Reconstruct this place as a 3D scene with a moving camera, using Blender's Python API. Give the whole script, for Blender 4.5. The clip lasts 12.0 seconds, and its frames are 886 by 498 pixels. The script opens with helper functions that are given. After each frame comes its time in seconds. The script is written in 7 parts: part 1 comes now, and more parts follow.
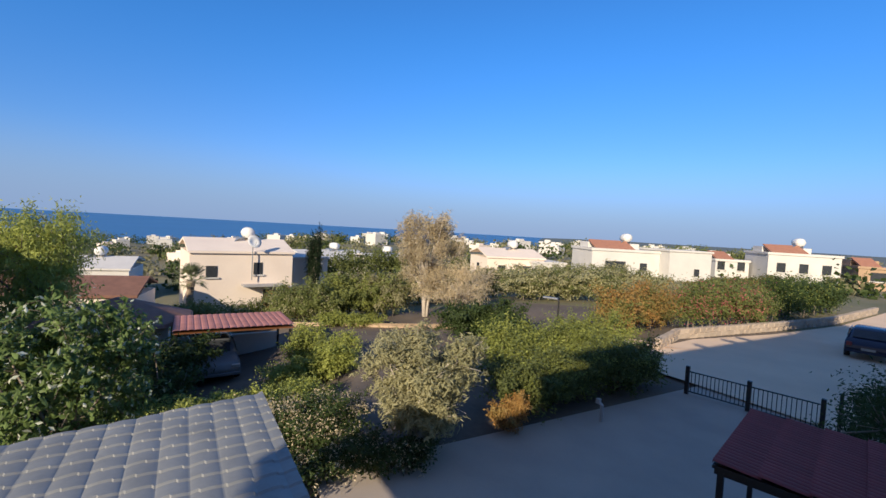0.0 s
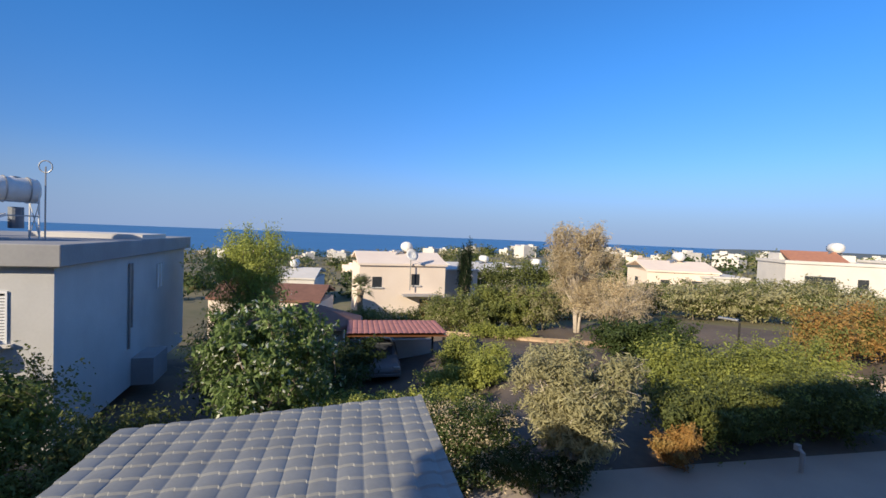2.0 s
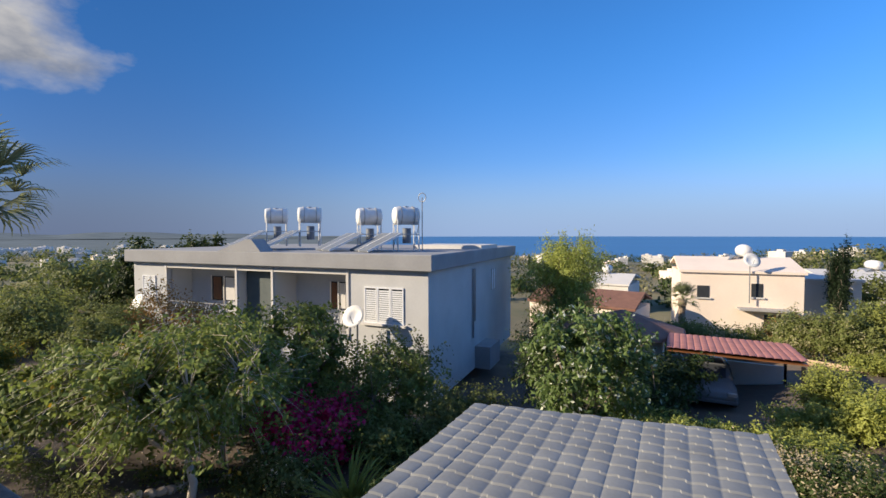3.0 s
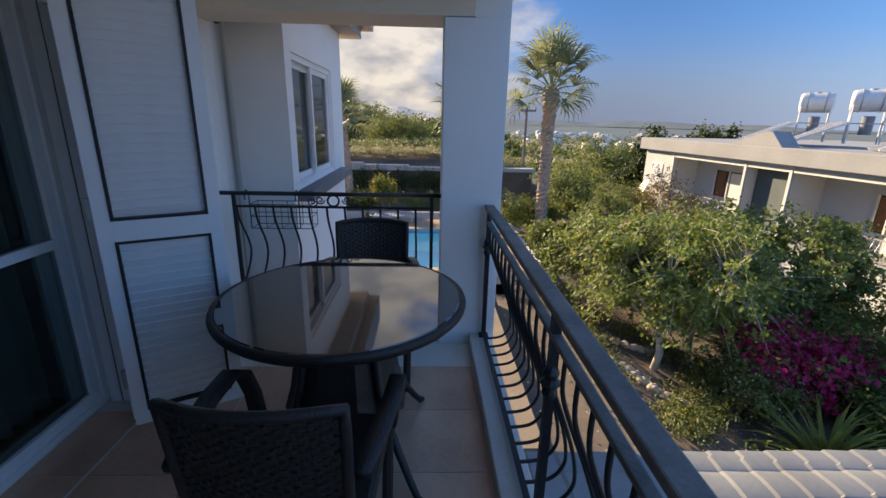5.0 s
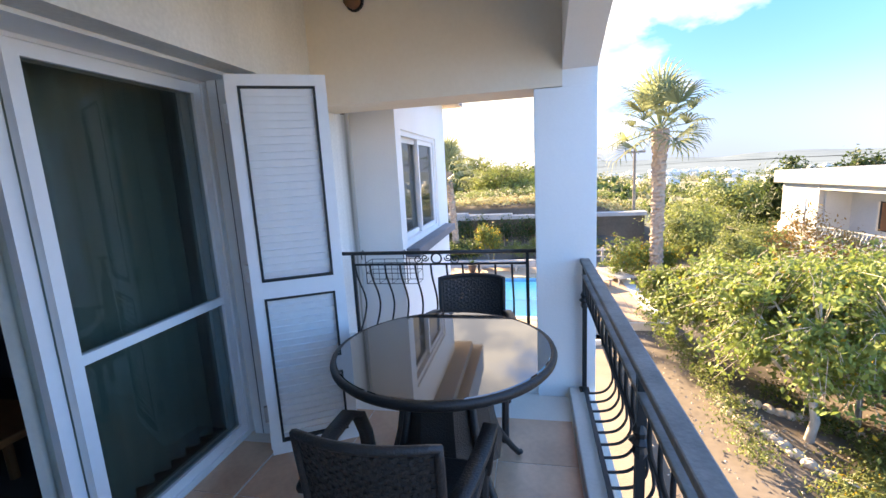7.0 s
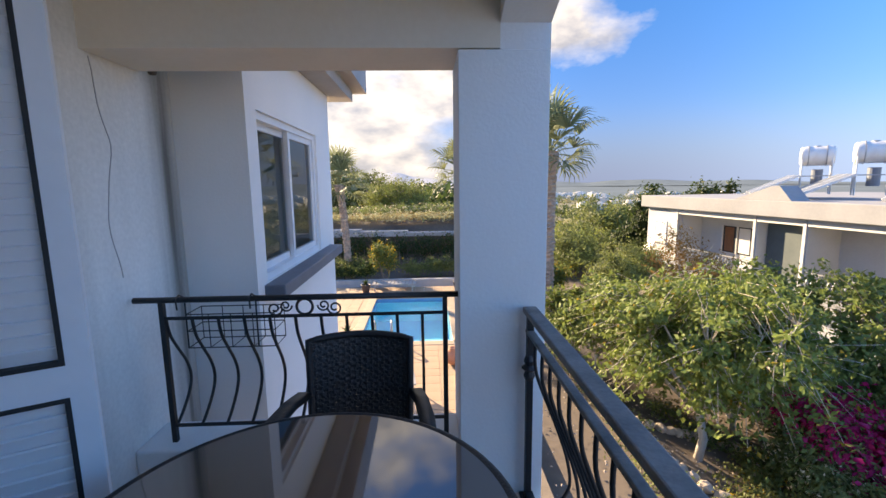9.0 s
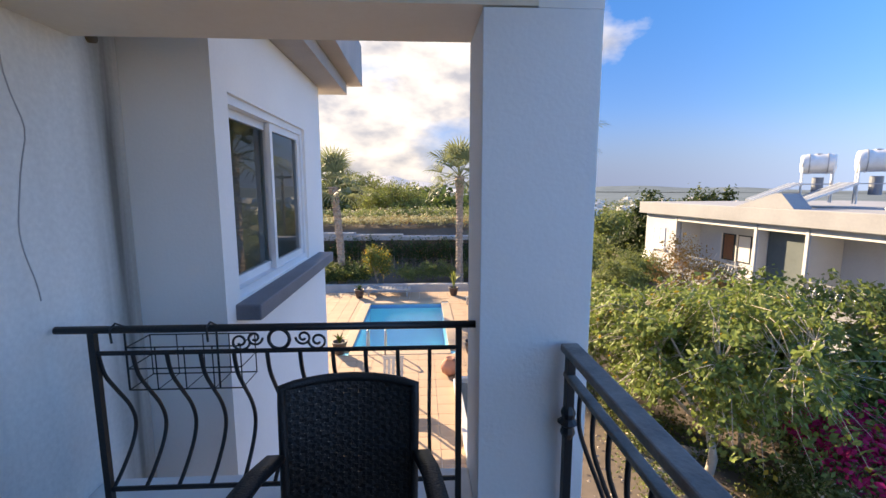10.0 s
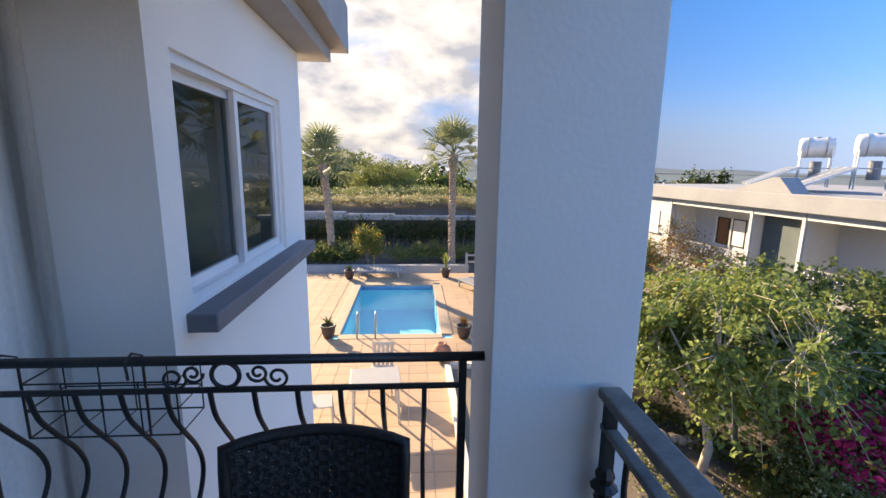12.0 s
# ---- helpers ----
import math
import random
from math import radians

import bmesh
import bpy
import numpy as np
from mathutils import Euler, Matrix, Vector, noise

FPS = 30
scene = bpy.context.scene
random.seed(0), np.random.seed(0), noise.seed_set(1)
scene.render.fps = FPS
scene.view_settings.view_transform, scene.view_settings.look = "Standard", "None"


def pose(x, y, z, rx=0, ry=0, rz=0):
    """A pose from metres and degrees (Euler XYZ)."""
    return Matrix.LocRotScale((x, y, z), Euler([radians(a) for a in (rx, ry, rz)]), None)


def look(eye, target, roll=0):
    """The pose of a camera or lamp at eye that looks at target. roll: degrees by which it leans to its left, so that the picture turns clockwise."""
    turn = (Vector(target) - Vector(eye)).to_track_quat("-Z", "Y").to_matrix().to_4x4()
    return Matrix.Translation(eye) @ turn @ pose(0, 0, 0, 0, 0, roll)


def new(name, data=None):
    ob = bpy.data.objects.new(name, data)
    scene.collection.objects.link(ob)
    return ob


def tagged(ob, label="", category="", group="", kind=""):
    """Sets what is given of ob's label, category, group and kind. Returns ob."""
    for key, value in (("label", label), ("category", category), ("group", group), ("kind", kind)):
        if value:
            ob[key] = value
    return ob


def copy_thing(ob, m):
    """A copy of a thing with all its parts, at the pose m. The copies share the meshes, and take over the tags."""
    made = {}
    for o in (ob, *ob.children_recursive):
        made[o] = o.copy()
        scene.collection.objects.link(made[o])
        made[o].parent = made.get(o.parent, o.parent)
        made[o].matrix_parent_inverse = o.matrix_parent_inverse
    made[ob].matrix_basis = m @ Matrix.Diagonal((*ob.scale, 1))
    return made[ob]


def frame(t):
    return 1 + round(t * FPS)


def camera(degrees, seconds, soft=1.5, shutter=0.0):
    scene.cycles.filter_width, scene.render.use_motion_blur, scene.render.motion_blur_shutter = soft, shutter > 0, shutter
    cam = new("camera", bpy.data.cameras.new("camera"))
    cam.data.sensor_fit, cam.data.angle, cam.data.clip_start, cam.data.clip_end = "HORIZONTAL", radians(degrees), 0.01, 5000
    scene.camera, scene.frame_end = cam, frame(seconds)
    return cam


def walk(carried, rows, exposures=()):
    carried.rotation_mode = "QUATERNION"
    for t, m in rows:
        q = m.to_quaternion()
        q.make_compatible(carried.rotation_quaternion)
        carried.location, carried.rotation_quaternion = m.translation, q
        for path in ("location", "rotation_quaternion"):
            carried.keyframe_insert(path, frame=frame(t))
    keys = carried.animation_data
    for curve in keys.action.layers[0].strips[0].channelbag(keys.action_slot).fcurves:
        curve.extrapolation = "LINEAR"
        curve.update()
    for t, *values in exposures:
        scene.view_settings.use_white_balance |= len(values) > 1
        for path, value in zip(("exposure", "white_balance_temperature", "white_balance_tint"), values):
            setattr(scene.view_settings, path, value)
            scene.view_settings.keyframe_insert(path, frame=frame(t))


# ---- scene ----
cam = camera(90.7, 12.0)
PATH = [
    (0, (-0.094, 0.489, 1.404), (1.631, -0.52, 1.314), 3.3),
    (0.5, (-0.113, 0.527, 1.416), (1.421, -0.754, 1.343), 3.2),
    (1, (-0.143, 0.561, 1.442), (1.236, -0.887, 1.388), 3.5),
    (1.5, (-0.126, 0.555, 1.428), (1.487, -0.627, 1.375), 2.8),
    (2, (-0.162, 0.533, 1.427), (1.8, 0.151, 1.361), 2.3),
    (2.5, (-0.362, 0.57, 1.511), (1.602, 0.937, 1.436), 1.4),
    (2.7, (-0.358, 0.564, 1.51), (1.533, 1.21, 1.433), 0.7),
    (4.3, (-0.464, 0.523, 1.512), (0.624, 2.193, 1.342), 1.8),
    (4.5, (-0.453, 0.503, 1.507), (0.374, 2.307, 1.258), 2.4),
    (5, (-0.419, 0.423, 1.478), (-0.345, 2.339, 0.91), 1.2),
    (5.5, (-0.427, 0.395, 1.448), (-0.827, 2.205, 0.698), -2.7),
    (6, (-0.402, 0.342, 1.464), (-0.989, 2.067, 0.639), -3.8),
    (6.5, (-0.364, 0.313, 1.502), (-0.964, 2.043, 0.698), -3.9),
    (7, (-0.349, 0.263, 1.564), (-0.753, 2.191, 1.215), -3.1),
    (7.5, (-0.396, 0.401, 1.575), (-0.637, 2.359, 1.248), -2.5),
    (7.7, (-0.435, 0.505, 1.54), (-0.589, 2.474, 1.228), -2.0),
    (9.5, (-0.491, 1.546, 1.493), (-0.404, 3.524, 1.206), -0.5),
    (10, (-0.524, 1.734, 1.486), (-0.423, 3.712, 1.209), 0.0),
    (10.5, (-0.523, 1.962, 1.489), (-0.409, 3.939, 1.207), 0.2),
    (11, (-0.51, 2.086, 1.504), (-0.39, 4.054, 1.165), 0.6),
    (11.5, (-0.515, 2.121, 1.509), (-0.378, 4.083, 1.149), 0.5),
    (12, (-0.528, 2.126, 1.514), (-0.389, 4.087, 1.142), 0.8),
]
walk(cam, [(t, look(e, g, r)) for t, e, g, r in PATH],
     [(0, 0.1, 6750, 10), (1.6, 0.15, 6800, 10), (2.7, 0.3, 6950, 10), (4.5, 0.78, 7700, 11), (5.0, 0.95, 8200, 12), (5.5, 1.55, 8600, 12), (6.0, 2.4, 9500, 15), (6.5, 2.7, 9400, 14), (7.0, 2.6, 9000, 13), (7.7, 1.9, 8500, 13), (9.5, 1.48, 8300, 14), (12, 1.4, 8200, 13)])


# ---- light ----
SUN_AZ, SUN_EL = 126.0, 21.0
world = bpy.data.worlds.new("sky")
scene.world = world
world.use_nodes = True
wn, wl = world.node_tree.nodes, world.node_tree.links
wn.clear()
w_out = wn.new("ShaderNodeOutputWorld")
w_bg = wn.new("ShaderNodeBackground")
w_sky = wn.new("ShaderNodeTexSky")
w_sky.sky_type = "NISHITA"
w_sky.sun_disc = False
w_sky.sun_elevation = radians(SUN_EL)
w_sky.sun_rotation = radians(90 - SUN_AZ)
w_sky.air_density, w_sky.dust_density, w_sky.ozone_density = 1.0, 0.25, 3.0
w_co = wn.new("ShaderNodeTexCoord")
w_sep = wn.new("ShaderNodeSeparateXYZ")
wl.new(w_co.outputs["Generated"], w_sep.inputs[0])
# deeper blue overhead, pale haze along the horizon
w_high = wn.new("ShaderNodeMapRange")
w_high.interpolation_type = "SMOOTHSTEP"
w_high.inputs[1].default_value, w_high.inputs[2].default_value = -0.02, 0.42
wl.new(w_sep.outputs["Z"], w_high.inputs[0])
w_deep = wn.new("ShaderNodeMix")
w_deep.data_type = "RGBA"
w_deep.inputs["A"].default_value, w_deep.inputs["B"].default_value = (0.52, 0.66, 1.08, 1), (0.31, 0.90, 1.52, 1)
wl.new(w_high.outputs[0], w_deep.inputs["Factor"])
w_tint = wn.new("ShaderNodeMix")
w_tint.data_type, w_tint.blend_type = "RGBA", "MULTIPLY"
w_tint.inputs["Factor"].default_value = 1.0
wl.new(w_sky.outputs["Color"], w_tint.inputs["A"])
# zenith, out of view, brightened as added fill for the shaded ground
w_top = wn.new("ShaderNodeMapRange")
w_top.interpolation_type = "SMOOTHSTEP"
w_top.inputs[1].default_value, w_top.inputs[2].default_value = 0.45, 0.95
wl.new(w_sep.outputs["Z"], w_top.inputs[0])
w_zen = wn.new("ShaderNodeMix")
w_zen.data_type = "RGBA"
w_zen.inputs["B"].default_value = (1.7, 1.85, 2.2, 1)
wl.new(w_top.outputs[0], w_zen.inputs["Factor"])
wl.new(w_deep.outputs["Result"], w_zen.inputs["A"])
wl.new(w_zen.outputs["Result"], w_tint.inputs["B"])
# pale blue haze where the sky meets land and sea
w_low = wn.new("ShaderNodeMapRange")
w_low.interpolation_type = "SMOOTHSTEP"
for i, v in ((1, 0.0), (2, 0.17), (3, 0.85), (4, 0.0)):
    w_low.inputs[i].default_value = v
wl.new(w_sep.outputs["Z"], w_low.inputs[0])
w_haze = wn.new("ShaderNodeMix")
w_haze.data_type = "RGBA"
w_haze.inputs["B"].default_value = (1.9, 2.9, 5.0, 1)
wl.new(w_low.outputs[0], w_haze.inputs["Factor"])
wl.new(w_tint.outputs["Result"], w_haze.inputs["A"])
# sky colour darkened towards the sun's side, to offset the raised exposure there
w_sun = wn.new("ShaderNodeVectorMath")
w_sun.operation = "DOT_PRODUCT"
w_sun.inputs[1].default_value = (math.cos(radians(SUN_AZ)), math.sin(radians(SUN_AZ)), 0.0)
wl.new(w_co.outputs["Generated"], w_sun.inputs[0])
w_side = wn.new("ShaderNodeMapRange")
w_side.interpolation_type = "SMOOTHSTEP"
w_side.inputs[1].default_value, w_side.inputs[2].default_value = -0.28, 0.60
wl.new(w_sun.outputs["Value"], w_side.inputs[0])
w_side_dim = wn.new("ShaderNodeMix")
w_side_dim.data_type = "RGBA"
w_side_dim.inputs["A"].default_value, w_side_dim.inputs["B"].default_value = (1, 1, 1, 1), (0.42, 0.40, 0.425, 1)
wl.new(w_side.outputs[0], w_side_dim.inputs["Factor"])
w_dim = wn.new("ShaderNodeMix")
w_dim.data_type, w_dim.blend_type = "RGBA", "MULTIPLY"
w_dim.inputs["Factor"].default_value = 1.0
wl.new(w_haze.outputs["Result"], w_dim.inputs["A"])
wl.new(w_side_dim.outputs["Result"], w_dim.inputs["B"])
# clouds gather low over the mountains
w_map = wn.new("ShaderNodeMapping")
w_map.inputs["Scale"].default_value = (3.2, 3.2, 6.0)
wl.new(w_co.outputs["Generated"], w_map.inputs["Vector"])
w_noise = wn.new("ShaderNodeTexNoise")
w_noise.inputs["Scale"].default_value = 1.3
w_noise.inputs["Detail"].default_value = 7
w_noise.inputs["Roughness"].default_value = 0.55
wl.new(w_map.outputs[0], w_noise.inputs["Vector"])
w_dir = wn.new("ShaderNodeVectorMath")
w_dir.operation = "DOT_PRODUCT"
w_dir.inputs[1].default_value = (-0.22, 0.94, 0.27)
wl.new(w_co.outputs["Generated"], w_dir.inputs[0])
w_near = wn.new("ShaderNodeMapRange")
for i, v in ((1, 0.80), (2, 0.97), (3, -0.32), (4, 0.22)):
    w_near.inputs[i].default_value = v
wl.new(w_dir.outputs["Value"], w_near.inputs[0])
w_add = wn.new("ShaderNodeMath")
wl.new(w_noise.outputs["Fac"], w_add.inputs[0])
wl.new(w_near.outputs[0], w_add.inputs[1])
w_lone = wn.new("ShaderNodeVectorMath")
w_lone.operation = "DOT_PRODUCT"
w_lone.inputs[1].default_value = (0.355, 0.865, 0.36)
wl.new(w_co.outputs["Generated"], w_lone.inputs[0])
w_puff = wn.new("ShaderNodeMapRange")
for i, v in ((1, 0.986), (2, 0.999), (3, 0.0), (4, 0.30)):
    w_puff.inputs[i].default_value = v
wl.new(w_lone.outputs["Value"], w_puff.inputs[0])
w_add2 = wn.new("ShaderNodeMath")
wl.new(w_add.outputs[0], w_add2.inputs[0])
wl.new(w_puff.outputs[0], w_add2.inputs[1])
w_ramp = wn.new("ShaderNodeMapRange")
for i, v in ((1, 0.44), (2, 0.66), (3, 0.0), (4, 0.9)):
    w_ramp.inputs[i].default_value = v
wl.new(w_add2.outputs[0], w_ramp.inputs[0])
w_cloud = wn.new("ShaderNodeMix")
w_cloud.data_type = "RGBA"
w_fold = wn.new("ShaderNodeTexNoise")
w_fold.inputs["Scale"].default_value, w_fold.inputs["Detail"].default_value = 3.4, 6
wl.new(w_map.outputs[0], w_fold.inputs["Vector"])
w_body = wn.new("ShaderNodeMapRange")
w_body.inputs[1].default_value, w_body.inputs[2].default_value = 0.36, 0.60
wl.new(w_fold.outputs["Fac"], w_body.inputs[0])
w_shadow = wn.new("ShaderNodeMix")
w_shadow.data_type = "RGBA"
w_shadow.inputs["A"].default_value, w_shadow.inputs["B"].default_value = (1.75, 1.9, 2.25, 1), (3.6, 3.6, 3.65, 1)
wl.new(w_body.outputs[0], w_shadow.inputs["Factor"])
wl.new(w_shadow.outputs["Result"], w_cloud.inputs["B"])
wl.new(w_ramp.outputs[0], w_cloud.inputs["Factor"])
wl.new(w_dim.outputs["Result"], w_cloud.inputs["A"])
wl.new(w_cloud.outputs["Result"], w_bg.inputs["Color"])
w_bg.inputs["Strength"].default_value = 0.125
wl.new(w_bg.outputs[0], w_out.inputs["Surface"])

sun_data = bpy.data.lights.new("sun", "SUN")
sun_data.energy, sun_data.angle, sun_data.color = 5.6, radians(0.6), (1.0, 0.88, 0.70)
sun = new("sun", sun_data)
sa, se = radians(SUN_AZ), radians(SUN_EL)
sun.matrix_world = look((60 * math.cos(sa) * math.cos(se), 60 * math.sin(sa) * math.cos(se), 60 * math.sin(se)), (0, 0, 0))

# ---- tools ----


def mat(name, c1, c2=None, rough=0.7, metal=0.0, scale=3.0, fine=40.0, bump=0.15, spec=0.5, per=0.0, detail=5.0, stretch=1.0):
    """A material that wanders between two colours at two scales, with fine relief. per: change of brightness from piece to piece."""
    m = bpy.data.materials.new(name)
    m.use_nodes = True
    n, l = m.node_tree.nodes, m.node_tree.links
    b = n["Principled BSDF"]
    b.inputs["Roughness"].default_value, b.inputs["Metallic"].default_value = rough, metal
    b.inputs["Specular IOR Level"].default_value = spec
    c2 = c2 or tuple(0.8 * v for v in c1)
    co = n.new("ShaderNodeTexCoord")
    big, small = n.new("ShaderNodeTexNoise"), n.new("ShaderNodeTexNoise")
    big.inputs["Scale"].default_value, small.inputs["Scale"].default_value = scale, fine
    big.inputs["Detail"].default_value, small.inputs["Detail"].default_value = detail, 3
    mp = n.new("ShaderNodeMapping")
    mp.inputs["Scale"].default_value = (1, 1, stretch)
    l.new(co.outputs["Object"], mp.inputs["Vector"])
    l.new(mp.outputs[0], big.inputs["Vector"])
    l.new(co.outputs["Object"], small.inputs["Vector"])
    mix = n.new("ShaderNodeMath")
    mix.operation = "MULTIPLY_ADD"
    mix.inputs[1].default_value = 0.35
    l.new(small.outputs["Fac"], mix.inputs[0])
    l.new(big.outputs["Fac"], mix.inputs[2])
    ramp = n.new("ShaderNodeMapRange")
    ramp.inputs[1].default_value, ramp.inputs[2].default_value = 0.45, 0.95
    l.new(mix.outputs[0], ramp.inputs[0])
    cm = n.new("ShaderNodeMix")
    cm.data_type = "RGBA"
    cm.inputs["A"].default_value, cm.inputs["B"].default_value = (*c1, 1), (*c2, 1)
    l.new(ramp.outputs[0], cm.inputs["Factor"])
    out = cm.outputs["Result"]
    if per:
        info, geo = n.new("ShaderNodeObjectInfo"), n.new("ShaderNodeNewGeometry")
        s = n.new("ShaderNodeMath")
        l.new(info.outputs["Random"], s.inputs[0])
        l.new(geo.outputs["Random Per Island"], s.inputs[1])
        r = n.new("ShaderNodeMapRange")
        for i, v in ((2, 2.0), (3, 1 - per), (4, 1 + per)):
            r.inputs[i].default_value = v
        l.new(s.outputs[0], r.inputs[0])
        mul = n.new("ShaderNodeVectorMath")
        mul.operation = "SCALE"
        l.new(out, mul.inputs[0])
        l.new(r.outputs[0], mul.inputs["Scale"])
        out = mul.outputs[0]
    l.new(out, b.inputs["Base Color"])
    if bump:
        bp = n.new("ShaderNodeBump")
        bp.inputs["Strength"].default_value, bp.inputs["Distance"].default_value = bump, 0.01
        l.new(small.outputs["Fac"], bp.inputs["Height"])
        l.new(bp.outputs[0], b.inputs["Normal"])
    return m


def leafy(name, c1, c2, per=0.45):
    """Leaves: each its own shade, letting some light through."""
    m = mat(name, c1, c2, rough=0.55, scale=0.8, fine=9, bump=0, per=per, spec=0.3)
    n, l = m.node_tree.nodes, m.node_tree.links
    b = n["Principled BSDF"]
    src = b.inputs["Base Color"].links[0].from_socket
    tr, ms = n.new("ShaderNodeBsdfTranslucent"), n.new("ShaderNodeMixShader")
    ms.inputs[0].default_value = 0.4
    l.new(src, tr.inputs["Color"])
    l.new(b.outputs[0], ms.inputs[1])
    l.new(tr.outputs[0], ms.inputs[2])
    l.new(ms.outputs[0], n["Material Output"].inputs["Surface"])
    return m


def glassy(name, tint, rough=0.02, see=0.3):
    """A window pane: mirror-like at a slant, darkly see-through otherwise."""
    m = bpy.data.materials.new(name)
    m.use_nodes = True
    n, l = m.node_tree.nodes, m.node_tree.links
    n.remove(n["Principled BSDF"])
    gl, tr = n.new("ShaderNodeBsdfGlossy"), n.new("ShaderNodeBsdfTransparent")
    mx, fr = n.new("ShaderNodeMixShader"), n.new("ShaderNodeFresnel")
    fr.inputs["IOR"].default_value = 1.55
    gl.inputs["Roughness"].default_value = rough
    tr.inputs["Color"].default_value = (*tint, 1)
    l.new(fr.outputs[0], mx.inputs[0])
    l.new(tr.outputs[0], mx.inputs[1])
    l.new(gl.outputs[0], mx.inputs[2])
    l.new(mx.outputs[0], n["Material Output"].inputs["Surface"])
    return m


M = {}
M["plaster"] = mat("plaster", (0.86, 0.84, 0.81), (0.78, 0.77, 0.75), 0.85, scale=1.2, fine=70, bump=0.12)
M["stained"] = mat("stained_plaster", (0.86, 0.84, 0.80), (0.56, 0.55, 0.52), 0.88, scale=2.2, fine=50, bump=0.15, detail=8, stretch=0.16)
# streaks that darken the wall towards y 3.66, next to the wing corner
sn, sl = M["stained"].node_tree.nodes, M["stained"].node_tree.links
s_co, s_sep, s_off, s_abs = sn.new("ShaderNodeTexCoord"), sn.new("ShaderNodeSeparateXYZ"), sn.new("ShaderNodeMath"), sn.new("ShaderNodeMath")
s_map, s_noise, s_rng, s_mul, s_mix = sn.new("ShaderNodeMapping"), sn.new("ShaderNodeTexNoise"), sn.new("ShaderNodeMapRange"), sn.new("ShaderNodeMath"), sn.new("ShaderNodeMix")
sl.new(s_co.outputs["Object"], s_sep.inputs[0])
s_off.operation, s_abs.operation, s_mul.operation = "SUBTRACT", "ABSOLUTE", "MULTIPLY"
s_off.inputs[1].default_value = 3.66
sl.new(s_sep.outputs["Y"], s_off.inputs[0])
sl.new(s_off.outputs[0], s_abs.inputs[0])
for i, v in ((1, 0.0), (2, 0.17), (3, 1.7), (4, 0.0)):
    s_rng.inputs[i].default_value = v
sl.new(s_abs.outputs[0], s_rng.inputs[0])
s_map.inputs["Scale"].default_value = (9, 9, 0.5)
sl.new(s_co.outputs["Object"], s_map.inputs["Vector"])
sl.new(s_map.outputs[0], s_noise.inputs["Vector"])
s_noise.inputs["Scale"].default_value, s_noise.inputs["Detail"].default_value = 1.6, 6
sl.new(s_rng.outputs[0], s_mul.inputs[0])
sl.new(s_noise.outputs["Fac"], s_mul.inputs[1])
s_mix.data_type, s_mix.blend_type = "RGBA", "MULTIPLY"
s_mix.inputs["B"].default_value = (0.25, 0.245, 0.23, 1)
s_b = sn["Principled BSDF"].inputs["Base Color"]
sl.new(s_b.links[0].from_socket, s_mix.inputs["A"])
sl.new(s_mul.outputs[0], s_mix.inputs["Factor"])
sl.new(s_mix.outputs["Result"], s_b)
M["soffit"] = mat("soffit", (0.84, 0.75, 0.63), (0.76, 0.66, 0.53), 0.9, scale=1.5, fine=40, bump=0.08)
# worn rail paint, greyed further for the light that falls on the top
M["railtop"] = mat("worn_lit_rail", (0.26, 0.235, 0.21), (0.12, 0.105, 0.095), 0.6, metal=0.1, scale=9, fine=80, bump=0.2)
M["shade"] = mat("shade_cloth", (0.13, 0.15, 0.145), (0.10, 0.12, 0.115), 0.9)
M["tile"] = mat("floor_tile", (0.74, 0.42, 0.275), (0.50, 0.28, 0.185), 0.22, scale=2.2, fine=30, bump=0.04, per=0.14)
M["grout"] = mat("grout", (0.76, 0.69, 0.61), (0.62, 0.56, 0.50), 0.9, fine=80)
M["iron"] = mat("black_iron", (0.022, 0.022, 0.024), (0.035, 0.033, 0.032), 0.42, metal=0.3, fine=90, bump=0.15)
M["alu"] = mat("white_frame", (0.78, 0.79, 0.80), (0.70, 0.71, 0.73), 0.38, fine=20, bump=0.02)
M["louver"] = mat("white_louver", (0.80, 0.81, 0.82), (0.72, 0.73, 0.75), 0.45, fine=25, bump=0.03)
M["gasket"] = mat("black_gasket", (0.012, 0.013, 0.016), (0.02, 0.02, 0.02), 0.6, bump=0)
M["pane"] = glassy("dark_pane", (0.50, 0.55, 0.52))
# indoor dimness put into one near-black colour for walls, floor and ceiling
M["room"] = mat("room_dimness", (0.10, 0.095, 0.09), (0.07, 0.065, 0.06), 0.9)
M["wood"] = mat("brown_wood", (0.24, 0.095, 0.035), (0.15, 0.06, 0.025), 0.5, scale=6)
M["curtain"] = mat("curtain", (0.66, 0.66, 0.61), (0.54, 0.55, 0.51), 0.9, scale=5)
M["wicker"] = mat("dark_wicker", (0.022, 0.018, 0.0175), (0.013, 0.011, 0.011), 0.45, fine=140, bump=0.4, per=0.2)
M["tabletop"] = mat("tinted_glass", (0.035, 0.028, 0.026), (0.03, 0.025, 0.024), 0.04, fine=5, bump=0, spec=0.9)
M["tabletop"].node_tree.nodes["Principled BSDF"].inputs["IOR"].default_value = 1.95
M["sill"] = mat("grey_sill", (0.16, 0.17, 0.20), (0.12, 0.13, 0.15), 0.6, fine=60)
M["kerb"] = mat("kerb_stone", (0.64, 0.59, 0.53), (0.52, 0.48, 0.43), 0.7, fine=50)
M["sheet"] = mat("grey_sheet", (0.27, 0.275, 0.27), (0.19, 0.195, 0.195), 0.7, metal=0.0, scale=2.5, fine=25, bump=0.1)
M["redtile"] = mat("red_tile", (0.27, 0.055, 0.055), (0.18, 0.04, 0.042), 0.7, scale=3, fine=30, per=0.2)
